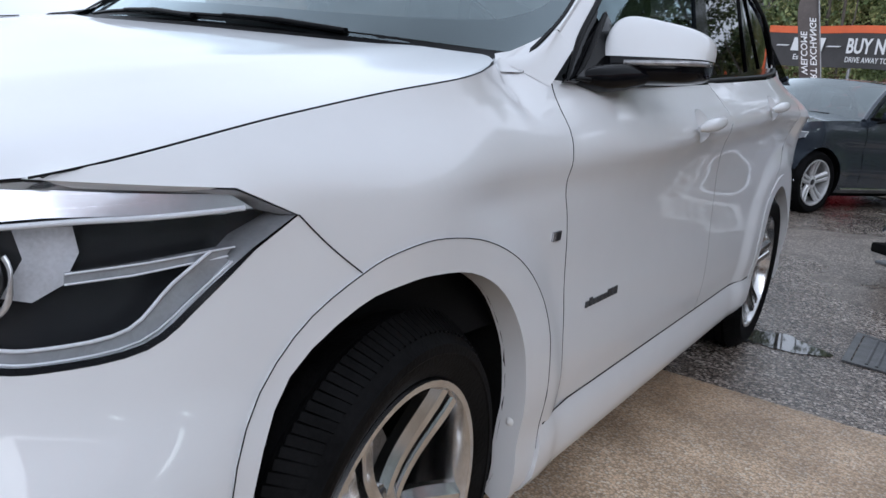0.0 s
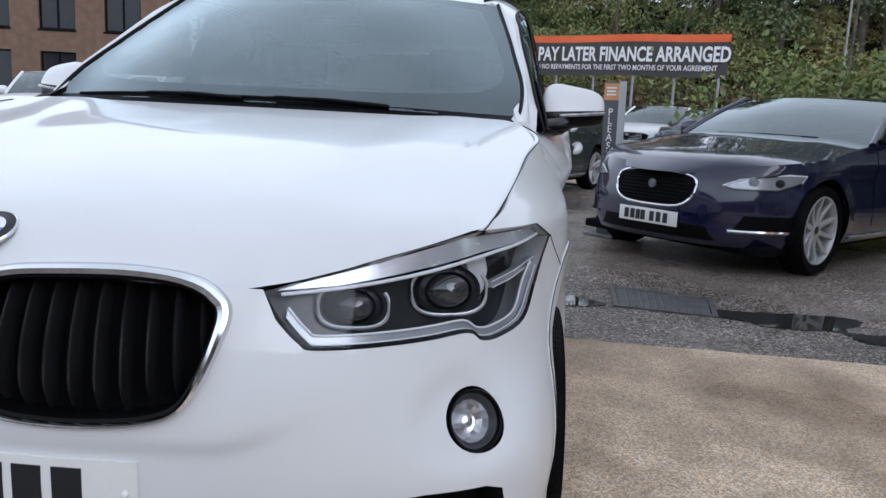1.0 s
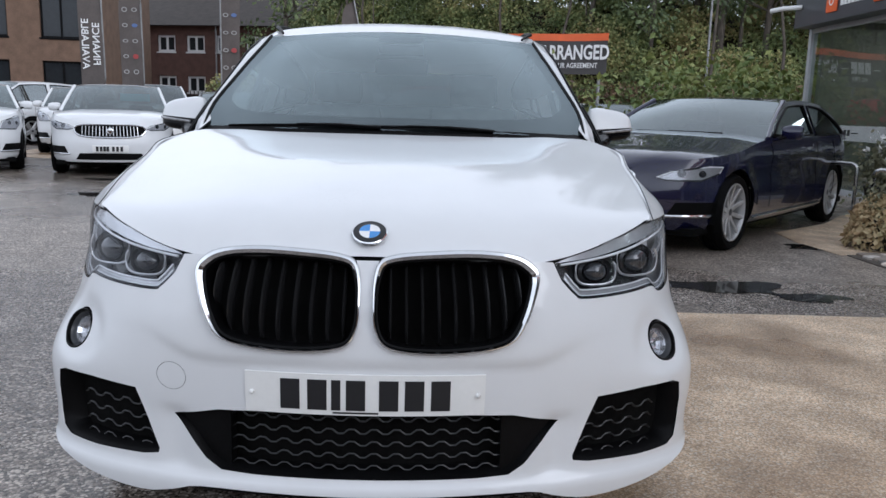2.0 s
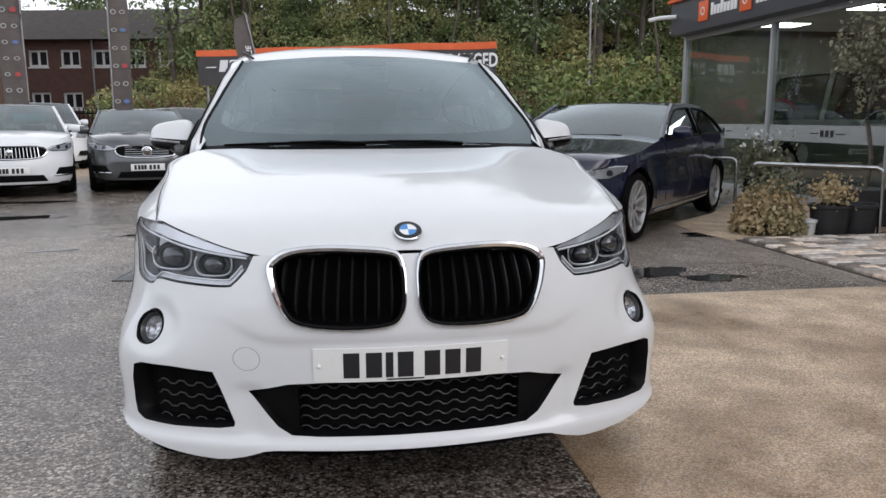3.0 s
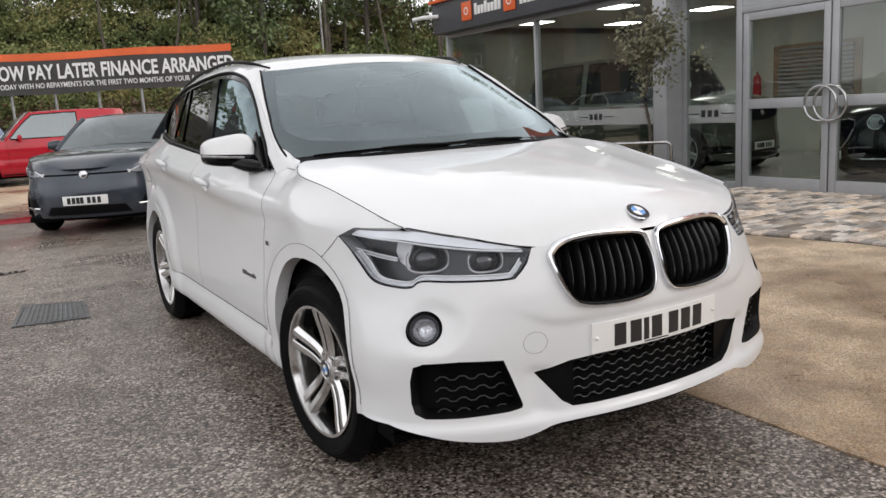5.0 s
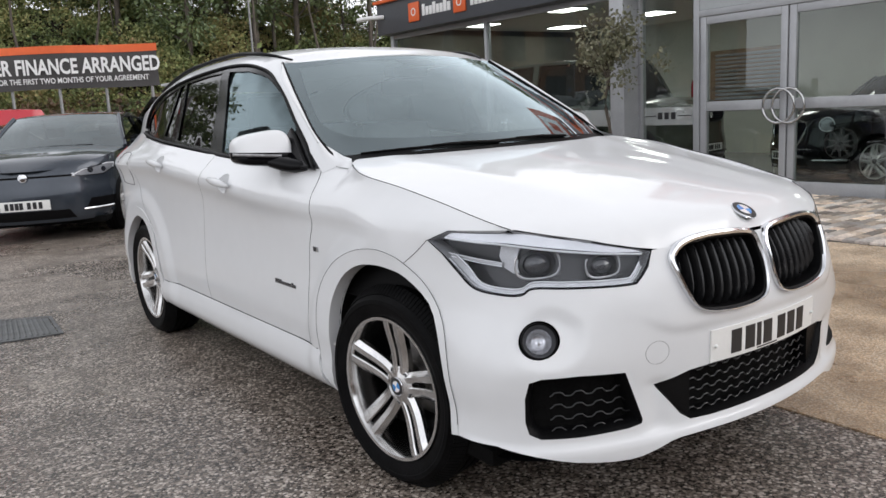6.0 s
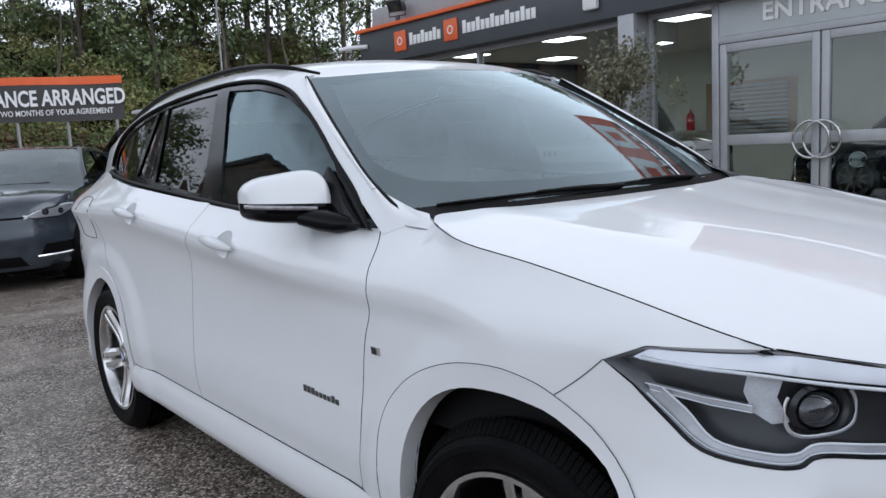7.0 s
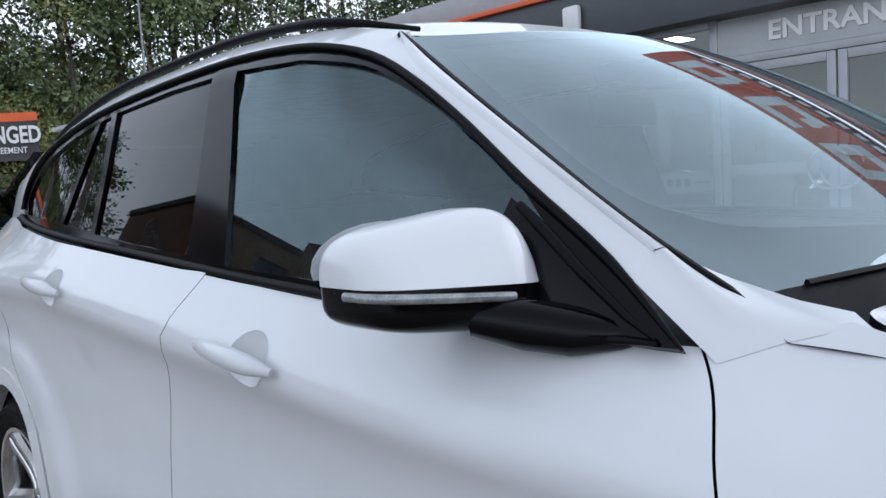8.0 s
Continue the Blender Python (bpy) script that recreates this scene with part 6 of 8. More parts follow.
# main intake
dr = dense(MAIN_INTAKE, 0.03)
kk2 = lambda lp, o: [on(bumper_skin, a, b, o) for a, b in lp]
intake = ring_loft("main_intake", [kk2(dr, -0.004), kk2(inset(dr, 0.006), -0.016), kk2(inset(dr, 0.012), -0.06)], TRIM, suv, "wide black intake with honeycomb mesh")
for k in (1, -1):
    cheek = [(k * a, b) for a, b in ((0.425, 0.444), (0.33, 0.468), (0.31, 0.468), (0.31, 0.325), (0.33, 0.327), (0.36, 0.352))]
    patch("intake_cheek", cheek, lambda a, b: on(skin, a, b, -0.022), TRIM, intake, 0.03, 0.03)
for j in range(5):
    zz = 0.328 + 0.030 * j
    pts = []
    for i in range(97):
        c = -0.312 + 0.624 * i / 96
        w = (c / 0.052) % 1.0
        dz = 0.010 * (smooth(w * 4) if w < 0.5 else 1 - smooth((w - 0.5) * 4))
        pts.append(on(skin, c, zz + dz, -0.032))
    tube("mesh_bar", pts, 0.0022, MESH_BAR, intake, 6)

# number plate, its figures as plain bars, and bolts
plate = patch("number_plate", [(-0.262, 0.480), (0.262, 0.480), (0.262, 0.578), (-0.262, 0.578)], bumper_skin, PLATE_WHITE, suv, 0.04, 0.006, out=0.005, label="white number plate")
for x in (-0.163, -0.104, -0.063, -0.020, 0.052, 0.108, 0.165):
    w = 0.010 if x in (-0.063,) else 0.021
    patch("plate_bar", [(x - w, 0.493), (x + w, 0.493), (x + w, 0.565), (x - w, 0.565)], bumper_skin, INK, plate, 0.05, 0.002, out=0.0068)
patch("plate_bar", [(-0.07, 0.4845), (0.03, 0.4845), (0.03, 0.4885), (-0.07, 0.4885)], bumper_skin, INK, plate, 0.05, 0.001, out=0.0062)
for x in (-0.246, 0.246):
    bm = bmesh.new()
    bmesh.ops.create_uvsphere(bm, u_segments=10, v_segments=6, radius=0.006, matrix=Matrix.Translation(on(bumper_skin, x, 0.529, 0.008)))
    part("plate_bolt", bm, PLATE_WHITE, plate)


def roundel(p, n, r, parent):
    """The round badge: dark rim, silver edges, quarters in blue and white."""
    fm = Matrix.Translation(p) @ n.to_track_quat("Z", "Y").to_matrix().to_4x4()
    rd = lathe("roundel", [(r, 0), (r, 0.004), (r * 0.95, 0.006)], CHROME, parent, fm, 32, "round blue and white badge")
    lathe("roundel_ring", [(r * 0.95, 0.0055), (r * 0.62, 0.007), (r * 0.60, 0.0075)], INK, rd, fm, 32)
    for q in range(4):
        pts = [Vector((0, 0, 0.0078))] + [Vector((r * 0.60 * math.cos(q * math.pi / 2 + t), r * 0.60 * math.sin(q * math.pi / 2 + t), 0.0075)) for t in np.linspace(0, math.pi / 2, 8)]
        mesh_object("roundel_quarter", [fm @ v for v in pts], [tuple(range(len(pts)))], BADGE_BLUE if q % 2 else BADGE_WHITE, rd, 0)


n0 = Vector((0, -0.52, 0.86)).normalized()
roundel(Vector((0, -0.757, bonnet_z(0, -0.757) + 0.001)), n0, 0.041, suv)

for k in (1, -1):
    line = []
    for y in np.linspace(-0.50, 0.335, 40):
        x = shut_x(y)
        line.append(Vector((k * (x + 0.001), y, max(edge_z(y) - 0.002, bonnet_z(x, y)) + 0.0005)))
    tube("bonnet_seam", line, 0.0014, TRIM, suv, 6)
BONNET_SIDE = [(y, edge_z(y) - 0.002) for y in np.linspace(-0.47, 0.36, 18)]
for k in (1, -1):
    # front wing
    wing = at_s([LAMP_TOP[0], LAMP_TOP[1], LAMP_TOP[2]], k) + at_y(BONNET_SIDE, k) + at_y([(0.40, 1.082), (0.455, 1.066), (0.51, 1.045)], k)
    wing += at_y(spline([(y - 0.002, z) for y, z in DOOR_FRONT], per=4), k) + at_y(spline(ARCH_OUT[5:], per=3)[::-1], k)
    patch("front_wing", wing, skin, WHITE, suv, 0.022, 0.014)
    rim_yz = [(0.36, edge_z(0.36) - 0.002), (0.40, 1.082), (0.455, 1.066), (0.51, 1.045)]
    rim_yz = [(p[0] + (q[0] - p[0]) * t / 8, p[1] + (q[1] - p[1]) * t / 8) for p, q in zip(rim_yz, rim_yz[1:]) for t in range(8)] + [rim_yz[-1]]
    row0 = [on(skin, c, z - 0.007, 0.0009) for c, z in at_y(rim_yz, k)]
    foot_a, foot_b = Vector(side(0.598, 1.1475)), Vector((screen_edge(1.1475)[0], 0.594, 1.1475))
    bulge = Vector((0.5, -0.8, 0.3)).normalized() * 0.014
    # its inner edge runs from the bonnet's corner round the foot of the windscreen to the pillar
    feet = [Vector((0.720, 0.402, 1.0885)), Vector((0.724, 0.455, 1.0975)), Vector((0.717, 0.535, 1.1175))]
    feet += [foot_b.lerp(foot_a, t) + bulge * math.sin(math.pi * t) for t in (0, 0.33, 0.67, 1.0)] + [Vector(side(0.603, 1.116))]
    sag = (-0.001, -0.002, -0.005, -0.007, -0.005, -0.003, -0.001, 0.0)
    cols = []
    for (y, z), p in zip(rim_yz, row0):
        u = 7 * (y - 0.36) / 0.15
        i = min(6, int(u))
        q = feet[i].lerp(feet[i + 1], u - i)
        q = Vector((k * q.x, q.y, q.z))
        cols.append(spline([tuple(p), tuple(p.lerp(q, 0.5) + Vector((0, 0, sag[i] + (sag[i + 1] - sag[i]) * (u - i)))), tuple(q)], per=6))
    grid_mesh("wing_corner", [[c[i] for c in cols] for i in range(13)], WHITE, suv, angle=60)
    arch = at_y(spline(ARCH_OUT, per=3), k) + at_y(spline(ARCH_IN, per=3)[::-1], k)
    arch_ob = patch("arch_trim", arch, skin, WHITE, suv, 0.03, 0.05, out=0.0035)
    for y, z in ((0.318, 0.60), (0.345, 0.42)):
        bm = bmesh.new()
        bmesh.ops.create_uvsphere(bm, u_segments=10, v_segments=6, radius=0.011, matrix=Matrix.Translation(Vector(on(skin, k * (ARC + y - Y0), z, -0.020)) + Vector((0, -0.008 if y > 0 else 0, 0))))
        part("arch_clip", bm, PLATE_WHITE, arch_ob)
    a0, a1 = at_s([LAMP_TOP[0]], k)[0], at_y([(-0.149, 0.788)], k)[0]
    tube("bumper_seam", [on(skin, a0[0] + (a1[0] - a0[0]) * t, a0[1] + (a1[1] - a0[1]) * t - 0.004 * math.sin(math.pi * t), 0.0006) for t in np.linspace(0, 1, 10)], 0.001, TRIM, suv, 5)
    tube("arch_seam", [on(skin, c, z, 0.0036) for c, z in at_y(spline(ARCH_OUT[1:], per=4), k)], 0.0009, TRIM, arch_ob, 5)
    rarch = at_y(spline(REAR_OUT, per=3), k) + at_y(spline(REAR_IN, per=3)[::-1], k)
    patch("arch_trim", rarch, skin, WHITE, suv, 0.03, 0.05, out=0.0035)
    # doors
    d1 = at_y(spline([(y + 0.0015, z) for y, z in DOOR_FRONT], per=4)[::-1], k) + at_y(spline(BELT[:2] + [(1.323, 1.079), (1.505, 1.090)], per=4)[1:], k) + at_y(spline([(y - 0.0012, z) for y, z in DOOR_MID], per=4), k)
    bowl_at = lambda y, z, r: [(k * (ARC + y - Y0 + 0.056 * r * math.cos(t)), z + 0.043 * r * math.sin(t)) for t in np.linspace(0, 2 * math.pi, 33)[:-1]]
    front_door = patch("front_door", d1, skin, WHITE, suv, 0.02, 0.016, [bowl_at(1.245, 0.976, 1.0)], edge=TRIM)
    d2 = at_y(spline([(y + 0.0012, z) for y, z in DOOR_MID], per=4)[::-1], k) + at_y([(1.6, 1.097), (1.828, 1.111), (2.334, 1.144), (2.7, 1.171)], k) + at_y(spline([(y - 0.0015, z) for y, z in DOOR_REAR], per=4), k)
    rear_door = patch("rear_door", d2, skin, WHITE, suv, 0.02, 0.016, [bowl_at(2.155, 1.039, 1.0)], edge=TRIM)
    # quarter and tail
    q = at_y(spline([(y + 0.0015, z) for y, z in DOOR_REAR], per=4)[::-1][12:], k) + at_y([(2.80, 1.181), (2.95, 1.205), (3.1, 1.20), (3.3, 1.18), (3.50, 1.10), (3.55, 0.9), (3.56, 0.6), (3.52, 0.30), (3.08, 0.28)], k) + at_y(spline(REAR_OUT[3:], per=3)[::-1][1:], k)
    patch("rear_quarter", q, skin, WHITE, suv, 0.025, 0.016, edge=TRIM)
    tail = at_y([(3.36, 1.11), (3.54, 1.09), (3.57, 0.98), (3.42, 0.96), (3.33, 1.0)], k)
    patch("tail_lamp", tail, skin, RED_LAMP, suv, 0.04, 0.03, out=0.006, label="red tail lamp")
    # sill
    sill = at_y([(0.43, 0.3825), (0.9, 0.3825), (1.6, 0.3825), (2.305, 0.3825), (2.335, 0.25), (2.345, 0.205), (1.6, 0.185), (0.9, 0.185), (0.40, 0.205), (0.41, 0.25)], k)
    def sill_skin(c, z, k=k):
        p = Vector(skin(c, z))
        return p + Vector((k * (0.012 * smooth((0.375 - z) / 0.025) - 0.05 * smooth((0.28 - z) / 0.12)), 0, 0))
    patch("sill", sill, sill_skin, WHITE, suv, 0.03, 0.02)
    tube("sill_seam", [on(skin, k * (ARC + y - Y0), 0.3838, 0.0012) for y in np.linspace(0.45, 2.30, 24)], 0.0016, TRIM, suv, 5)
    # handles with their finger bowls
    for y, z, door in ((1.27, 0.972, front_door), (2.18, 1.035, rear_door)):
        pts = [on(skin, k * (ARC + y - Y0 + t), z + 0.004 - 0.010 * (t - 0.0) / 0.12 * -1 + 0.0, 0.002 + 0.030 * math.cos(t / 0.12 * 1.5) ** 0.4) for t in np.linspace(-0.12, 0.12, 13)]
        h = tube("door_handle", pts, [0.006, 0.011, 0.0145, 0.016, 0.0165, 0.0165, 0.016, 0.015, 0.014, 0.0125, 0.0105, 0.008, 0.004], WHITE, door, 12, flat=1.1)
        bowl = [[on(skin, c, zz, o) for c, zz in bowl_at(y - 0.025, z + 0.004, r)] for r, o in ((1.04, 0.0005), (1.0, 0.0005), (0.94, -0.004), (0.8, -0.012), (0.5, -0.020), (0.2, -0.022))]
        ring_loft("handle_bowl", bowl, WHITE, door, cap=True)
    # small badges as bars
    m0 = ARC + 0.447 - Y0
    bd = patch("side_badge", [(k * (m0 - 0.018), 0.755), (k * (m0 + 0.016), 0.755), (k * (m0 + 0.020), 0.773), (k * (m0 - 0.014), 0.773)], skin, CLEARISH, suv, 0.02, 0.004, out=0.004, label="small silver wing badge")
    patch("badge_stripe", [(k * (m0 - 0.006), 0.756), (k * (m0 + 0.014), 0.756), (k * (m0 + 0.018), 0.772), (k * (m0 - 0.002), 0.772)], skin, INK, bd, 0.02, 0.001, out=0.0052)
    x0 = ARC + 0.625 - Y0
    for i in range(9):
        a = x0 + 0.0215 * i
        hh = 0.013 if i in (0, 2, 3, 4, 5) else 0.018
        patch("script_badge_bar", [(k * a, 0.587), (k * (a + 0.0145), 0.587), (k * (a + 0.0175), 0.587 + hh), (k * (a + 0.003), 0.587 + hh)], skin, BADGE_DARK, front_door, 0.05, 0.003, out=0.003)

    # upper side: pillars and cant, with the window opening
    WIN = spline([(0.534, 1.054), (0.641, 1.139), (0.785, 1.232), (0.94, 1.336), (1.09, 1.423), (1.235, 1.475), (1.42, 1.503), (1.69, 1.507), (2.15, 1.480), (2.55, 1.424), (2.80, 1.365), (2.92, 1.30), (2.945, 1.24), (2.92, 1.20)], per=4) + [(2.79, 1.181), (2.334, 1.146), (1.828, 1.113), (1.323, 1.081), (0.9, 1.062)]
    up = lambda y, z, k=k: (k * side(y, z)[0], y, z)
    edge = [(screen_edge(z)[1] + 0.004, z) for z in np.linspace(1.148, 1.492, 22)]
    top = [(y, cant_z(y)) for y in np.linspace(1.17, 3.25, 30)]
    # the panel runs round the opening: front pillar, cant and rear pillar
    cut = WIN[3:53]
    shell_rim = [(0.602, 1.115)] + edge + top + [(3.40, 1.27), (3.46, 1.17), (3.2, 1.19), (2.95, 1.207)] + [(y + 0.0, z) for y, z in cut[::-1]]
    patch("upper_side", shell_rim, up, WHITE, suv, 0.03, 0.014)
    strip = []
    for z in np.linspace(1.148, 1.494, 20):
        a, b = Vector(up(screen_edge(z)[1] + 0.007, z)), Vector((k * screen_edge(z)[0], screen_edge(z)[1], z))
        d = Vector((k * 0.5, -0.8, 0.3)).normalized()
        strip.append([a.lerp(b, t) + d * 0.014 * math.sin(math.pi * t) for t in np.linspace(0, 1, 7)])
    grid_mesh("screen_pillar", strip, WHITE, suv)
    G1 = spline([(0.70, 1.150), (0.806, 1.243), (0.92, 1.318), (1.024, 1.378), (1.16, 1.438), (1.328, 1.471)], per=4) + [(1.556, 1.483), (1.510, 1.30), (1.468, 1.106), (0.95, 1.085), (0.68, 1.078)]
    G2 = [(1.652, 1.482), (1.85, 1.478), (2.135, 1.458), (2.13, 1.30), (2.135, 1.160), (1.9, 1.140), (1.622, 1.121), (1.634, 1.30)]
    G3 = [(2.165, 1.453), (2.232, 1.446), (2.385, 1.185), (2.165, 1.166)]
    G4 = spline([(2.265, 1.441), (2.50, 1.405), (2.72, 1.352), (2.85, 1.29), (2.875, 1.245)], per=3) + [(2.84, 1.212), (2.42, 1.186), (2.34, 1.31)]
    inner_win = inset(WIN, 0.002)
    wt = patch("window_trim", inner_win, up, GLOSS_BLACK, suv, 0.03, 0.012, [G1, G2, G3, G4], out=-0.003, label="black window surround and pillars")
    for nm, g, mt in (("front_window", G1, SIDE_GLASS), ("rear_window", G2, PRIVACY_GLASS), ("fixed_window", G3, PRIVACY_GLASS), ("quarter_window", G4, PRIVACY_GLASS)):
        patch(nm, inset(g, -0.008), up, mt, suv, 0.06, 0.0, out=-0.010)
    tube("belt_strip", [on(up, y, z, 0.004) for y, z in spline([(0.56, 1.058), (0.9, 1.066), (1.323, 1.084), (1.828, 1.116), (2.334, 1.149), (2.79, 1.184), (2.91, 1.205)], per=4)], [min(0.0095, 0.0025 + 0.0035 * i) for i in range(25)], TRIM, wt, 8)
    tube("frame_strip", [on(up, y, z, 0.001) for y, z in WIN[:50]], [min(0.007, 0.002 + 0.0012 * i) for i in range(50)], TRIM, wt, 8)
    # roof rail
    rail = []
    for i, y in enumerate(np.linspace(1.17, 3.12, 40)):
        e = min(1.0, (y - 1.17) / 0.22, (3.12 - y) / 0.16)
        zr = cant_z(y)
        rail.append((k * (side(y, zr)[0] - 0.002 - 0.02 * (1 - smooth(e))), y, zr + 0.004 + 0.012 * smooth(e)))
    tube("roof_rail", rail, [0.006 + 0.006 * smooth(min(i, 39 - i) / 4) for i in range(40)], TRIM, suv, 10, flat=0.8, label="black roof rail")

    # mirror
    def sup(u, v, ex):
        f = lambda w, e: math.copysign(abs(w) ** e, w)
        return f(math.cos(v), ex) * f(math.cos(u), ex), f(math.cos(v), ex) * f(math.sin(u), ex), f(math.sin(v), ex)
    def shell(lo, hi, grow, base=0.0):
        rws = []
        for v in np.linspace(lo, hi, 14):
            row = []
            for u in np.linspace(0, 2 * math.pi, 33)[:-1]:
                a, b, c = sup(u, v, 0.5)
                x = 0.897 + 0.103 * grow * a
                zt = 1.097 + 0.021 * (x - 0.79) / 0.22 + (0.114 * grow * c * (1 - 0.40 * min(1, max(0, (x - 0.81) / 0.19))) if c > 0 else 0.042 * grow * c)
                y = 0.768 + 0.072 * grow * b * (1 - 0.35 * max(0, c)) + 0.42 * (x - 0.80) + 0.02 * max(0, c)
                row.append(Vector((k * x, y, zt)))
            rws.append(row)
        return rws
    mirror = new("door_mirror")
    mirror.parent = suv
    grid_mesh("mirror_cap", shell(0.02, math.pi / 2, 1.0), WHITE, mirror, "white mirror cap", closed=True)
    grid_mesh("mirror_base", shell(-math.pi / 2, 0.03, 0.995), GLOSS_BLACK, mirror, "gloss black mirror base", closed=True)
    ind = []
    for u in np.linspace(-0.02, -1.75, 30):
        a, b, c = sup(u, 0.0, 0.5)
        x = 0.897 + 0.1035 * a
        ind.append(Vector((k * x, 0.768 + 0.0725 * b + 0.42 * (x - 0.80), 1.098 + 0.021 * (x - 0.79) / 0.22)))
    tube("indicator", ind, 0.0055, INDICATOR, mirror, 8, label="clear indicator strip", flat=1.1)
    arm = [(0.788, 0.575, 1.062, 0.006), (0.802, 0.61, 1.062, 0.024), (0.822, 0.66, 1.064, 0.038), (0.845, 0.71, 1.072, 0.041), (0.88, 0.76, 1.082, 0.030)]
    tube("mirror_arm", [(k * a, b, c) for a, b, c, r in arm], [r for *_, r in arm], GLOSS_BLACK, mirror, 12, flat=0.75)
    tri_rim = [(0.56, 1.062), (0.69, 1.150), (0.79, 1.212), (0.80, 1.16), (0.80, 1.075)]
    patch("mirror_sail", tri_rim, up, GLOSS_BLACK, mirror, 0.03, 0.006, out=0.003)
    tube("sail_edge", [on(up, y, z, 0.006) for y, z in ((0.562, 1.061), (0.60, 1.082), (0.66, 1.122), (0.72, 1.165), (0.772, 1.200))], [0.002, 0.005, 0.007, 0.008, 0.006], TRIM, mirror, 8)
    bm = bmesh.new()
    g = shell(0, 0.3, 0.86)
    mg = [Vector((k * (0.896 + 0.085 * math.cos(t)), 0.86 + 0.42 * (0.088 + 0.09 * math.cos(t)), 1.14 + 0.055 * math.sin(t))) for t in np.linspace(0, 2 * math.pi, 25)[:-1]]
    bm.faces.new([bm.verts.new(v) for v in mg])
    part("mirror_glass", bm, CHROME, mirror, "", 0)

    # arch liners
    for wy, loop in ((0.0, ARCH_IN), (2.67, REAR_IN)):
        lp = spline([(y, z) for y, z in loop], per=2)
        rws = []
        for xx in (0.875, 0.80, 0.66, 0.52):
            rws.append([Vector((k * xx, wy + (y - wy) * 1.03, 0.335 + (z - 0.335) * 1.03 + (0.0 if xx > 0.8 else 0.01))) for y, z in lp])
        rws[0] = [on(skin, c, z, -0.04) for c, z in at_y(lp, k)]
        rws.append([Vector((k * 0.50, wy + (y - wy) * 0.2, 0.335 + (z - 0.335) * 0.2)) for y, z in lp])
        grid_mesh("arch_liner", rws, LINER, suv)

# fuel flap, as its seam, on the off side
flap = [(-(ARC + y - Y0), z) for y, z in spline([(2.76, 0.915), (2.77, 1.06), (2.83, 1.088), (2.97, 1.087), (3.0, 1.06), (2.99, 0.93), (2.95, 0.905), (2.80, 0.90)], True, 4)]
tube("fuel_flap_seam", [on(skin, c, z, 0.0003) for c, z in flap], 0.0018, TRIM, suv, 5, closed=True)

# roof, windscreen, rear
def roof_fn(a, y):
    f = 1.05 + 0.115 * a * a
    yy = f + (y - 1.0) / (3.25 - 1.0) * (3.25 - f)
    zc = curve(((1.05, 1.514), (1.2, 1.555), (1.4, 1.585), (1.7, 1.602), (2.2, 1.598), (2.8, 1.545), (3.25, 1.44)), yy)
    ze = cant_z(yy)
    xe = side(yy, ze)[0]
    z = ze + (zc - ze) * (1 - abs(a) ** 2.4)
    lead = math.exp(-((yy - f) / 0.07) ** 2)
    zs = (1.513 - 0.022 * a * a) * (1 - abs(a) ** 6) + 1.492 * abs(a) ** 6
    return Vector((a * xe, yy, z + (zs + 0.001 - z) * lead))


grid_mesh("roof", [[roof_fn(a, y) for a in np.linspace(-1, 1, 31)] for y in np.linspace(1.0, 3.25, 40)], WHITE, suv)


def screen_fn(a, v):
    zb, zt = 1.088 + 0.012 * (1 - a * a), 1.513 - 0.022 * a * a
    yb, yt = 0.335 + 0.165 * a * a, 1.05 + 0.115 * a * a
    z = zb + (zt - zb) * v + 0.026 * 4 * v * (1 - v) * (1 - a * a * 0.55)
    ze = 1.088 + (1.492 - 1.088) * v
    y = yb + (yt - yb) * v - 0.012 * 4 * v * (1 - v)
    e = screen_edge(ze)
    y = y * (1 - abs(a) ** 6) + e[1] * abs(a) ** 6
    z = z * (1 - abs(a) ** 6) + ze * abs(a) ** 6
    return Vector((a * e[0], y, z))


FRIT = spline([(-0.88, 0.22), (-0.77, 0.15), (-0.4, 0.10), (0.4, 0.10), (0.77, 0.15), (0.88, 0.22), (0.93, 0.32), (0.935, 0.5), (0.90, 0.88), (0.86, 0.93), (0.4, 0.945), (-0.4, 0.945), (-0.86, 0.93), (-0.90, 0.88), (-0.935, 0.5), (-0.93, 0.32)], True, 4)
RIM = [(-1, 0), (-0.5, 0), (0, 0), (0.5, 0), (1, 0), (1, 0.5), (1, 1), (0.5, 1), (0, 1), (-0.5, 1), (-1, 1), (-1, 0.5)]
screen = patch("windscreen", RIM, screen_fn, SCREEN_GLASS, suv, 0.07, 0.0, label="raked windscreen with black border")
patch("screen_border", RIM, screen_fn, TRIM, screen, 0.06, 0.0, [FRIT], out=-0.004)
# painted haze behind the border, so the glass looks brighter than its rim
patch("mist_film", RIM, screen_fn, HAZE, screen, 0.10, 0.0, out=-0.007)
patch("sensor_shade", [(-0.17, 0.945), (-0.15, 0.88), (-0.11, 0.85), (0.11, 0.85), (0.15, 0.88), (0.17, 0.945)], screen_fn, TRIM, screen, 0.04, 0.0, out=-0.005)
for k in (1, -1):
    tube("screen_seal", [Vector((k * screen_edge(z)[0], screen_edge(z)[1], z)) for z in np.linspace(1.07, 1.492, 16)], 0.007, TRIM, screen, 6)
# sensor box and inner mirror behind the glass
box_part("sensor_box", -0.10, 0.10, 1.03, 1.12, 1.415, 1.46, TRIM, suv, 0.012)
box_part("inner_mirror", -0.12, 0.12, 1.10, 1.125, 1.33, 1.40, TRIM, suv, 0.01)
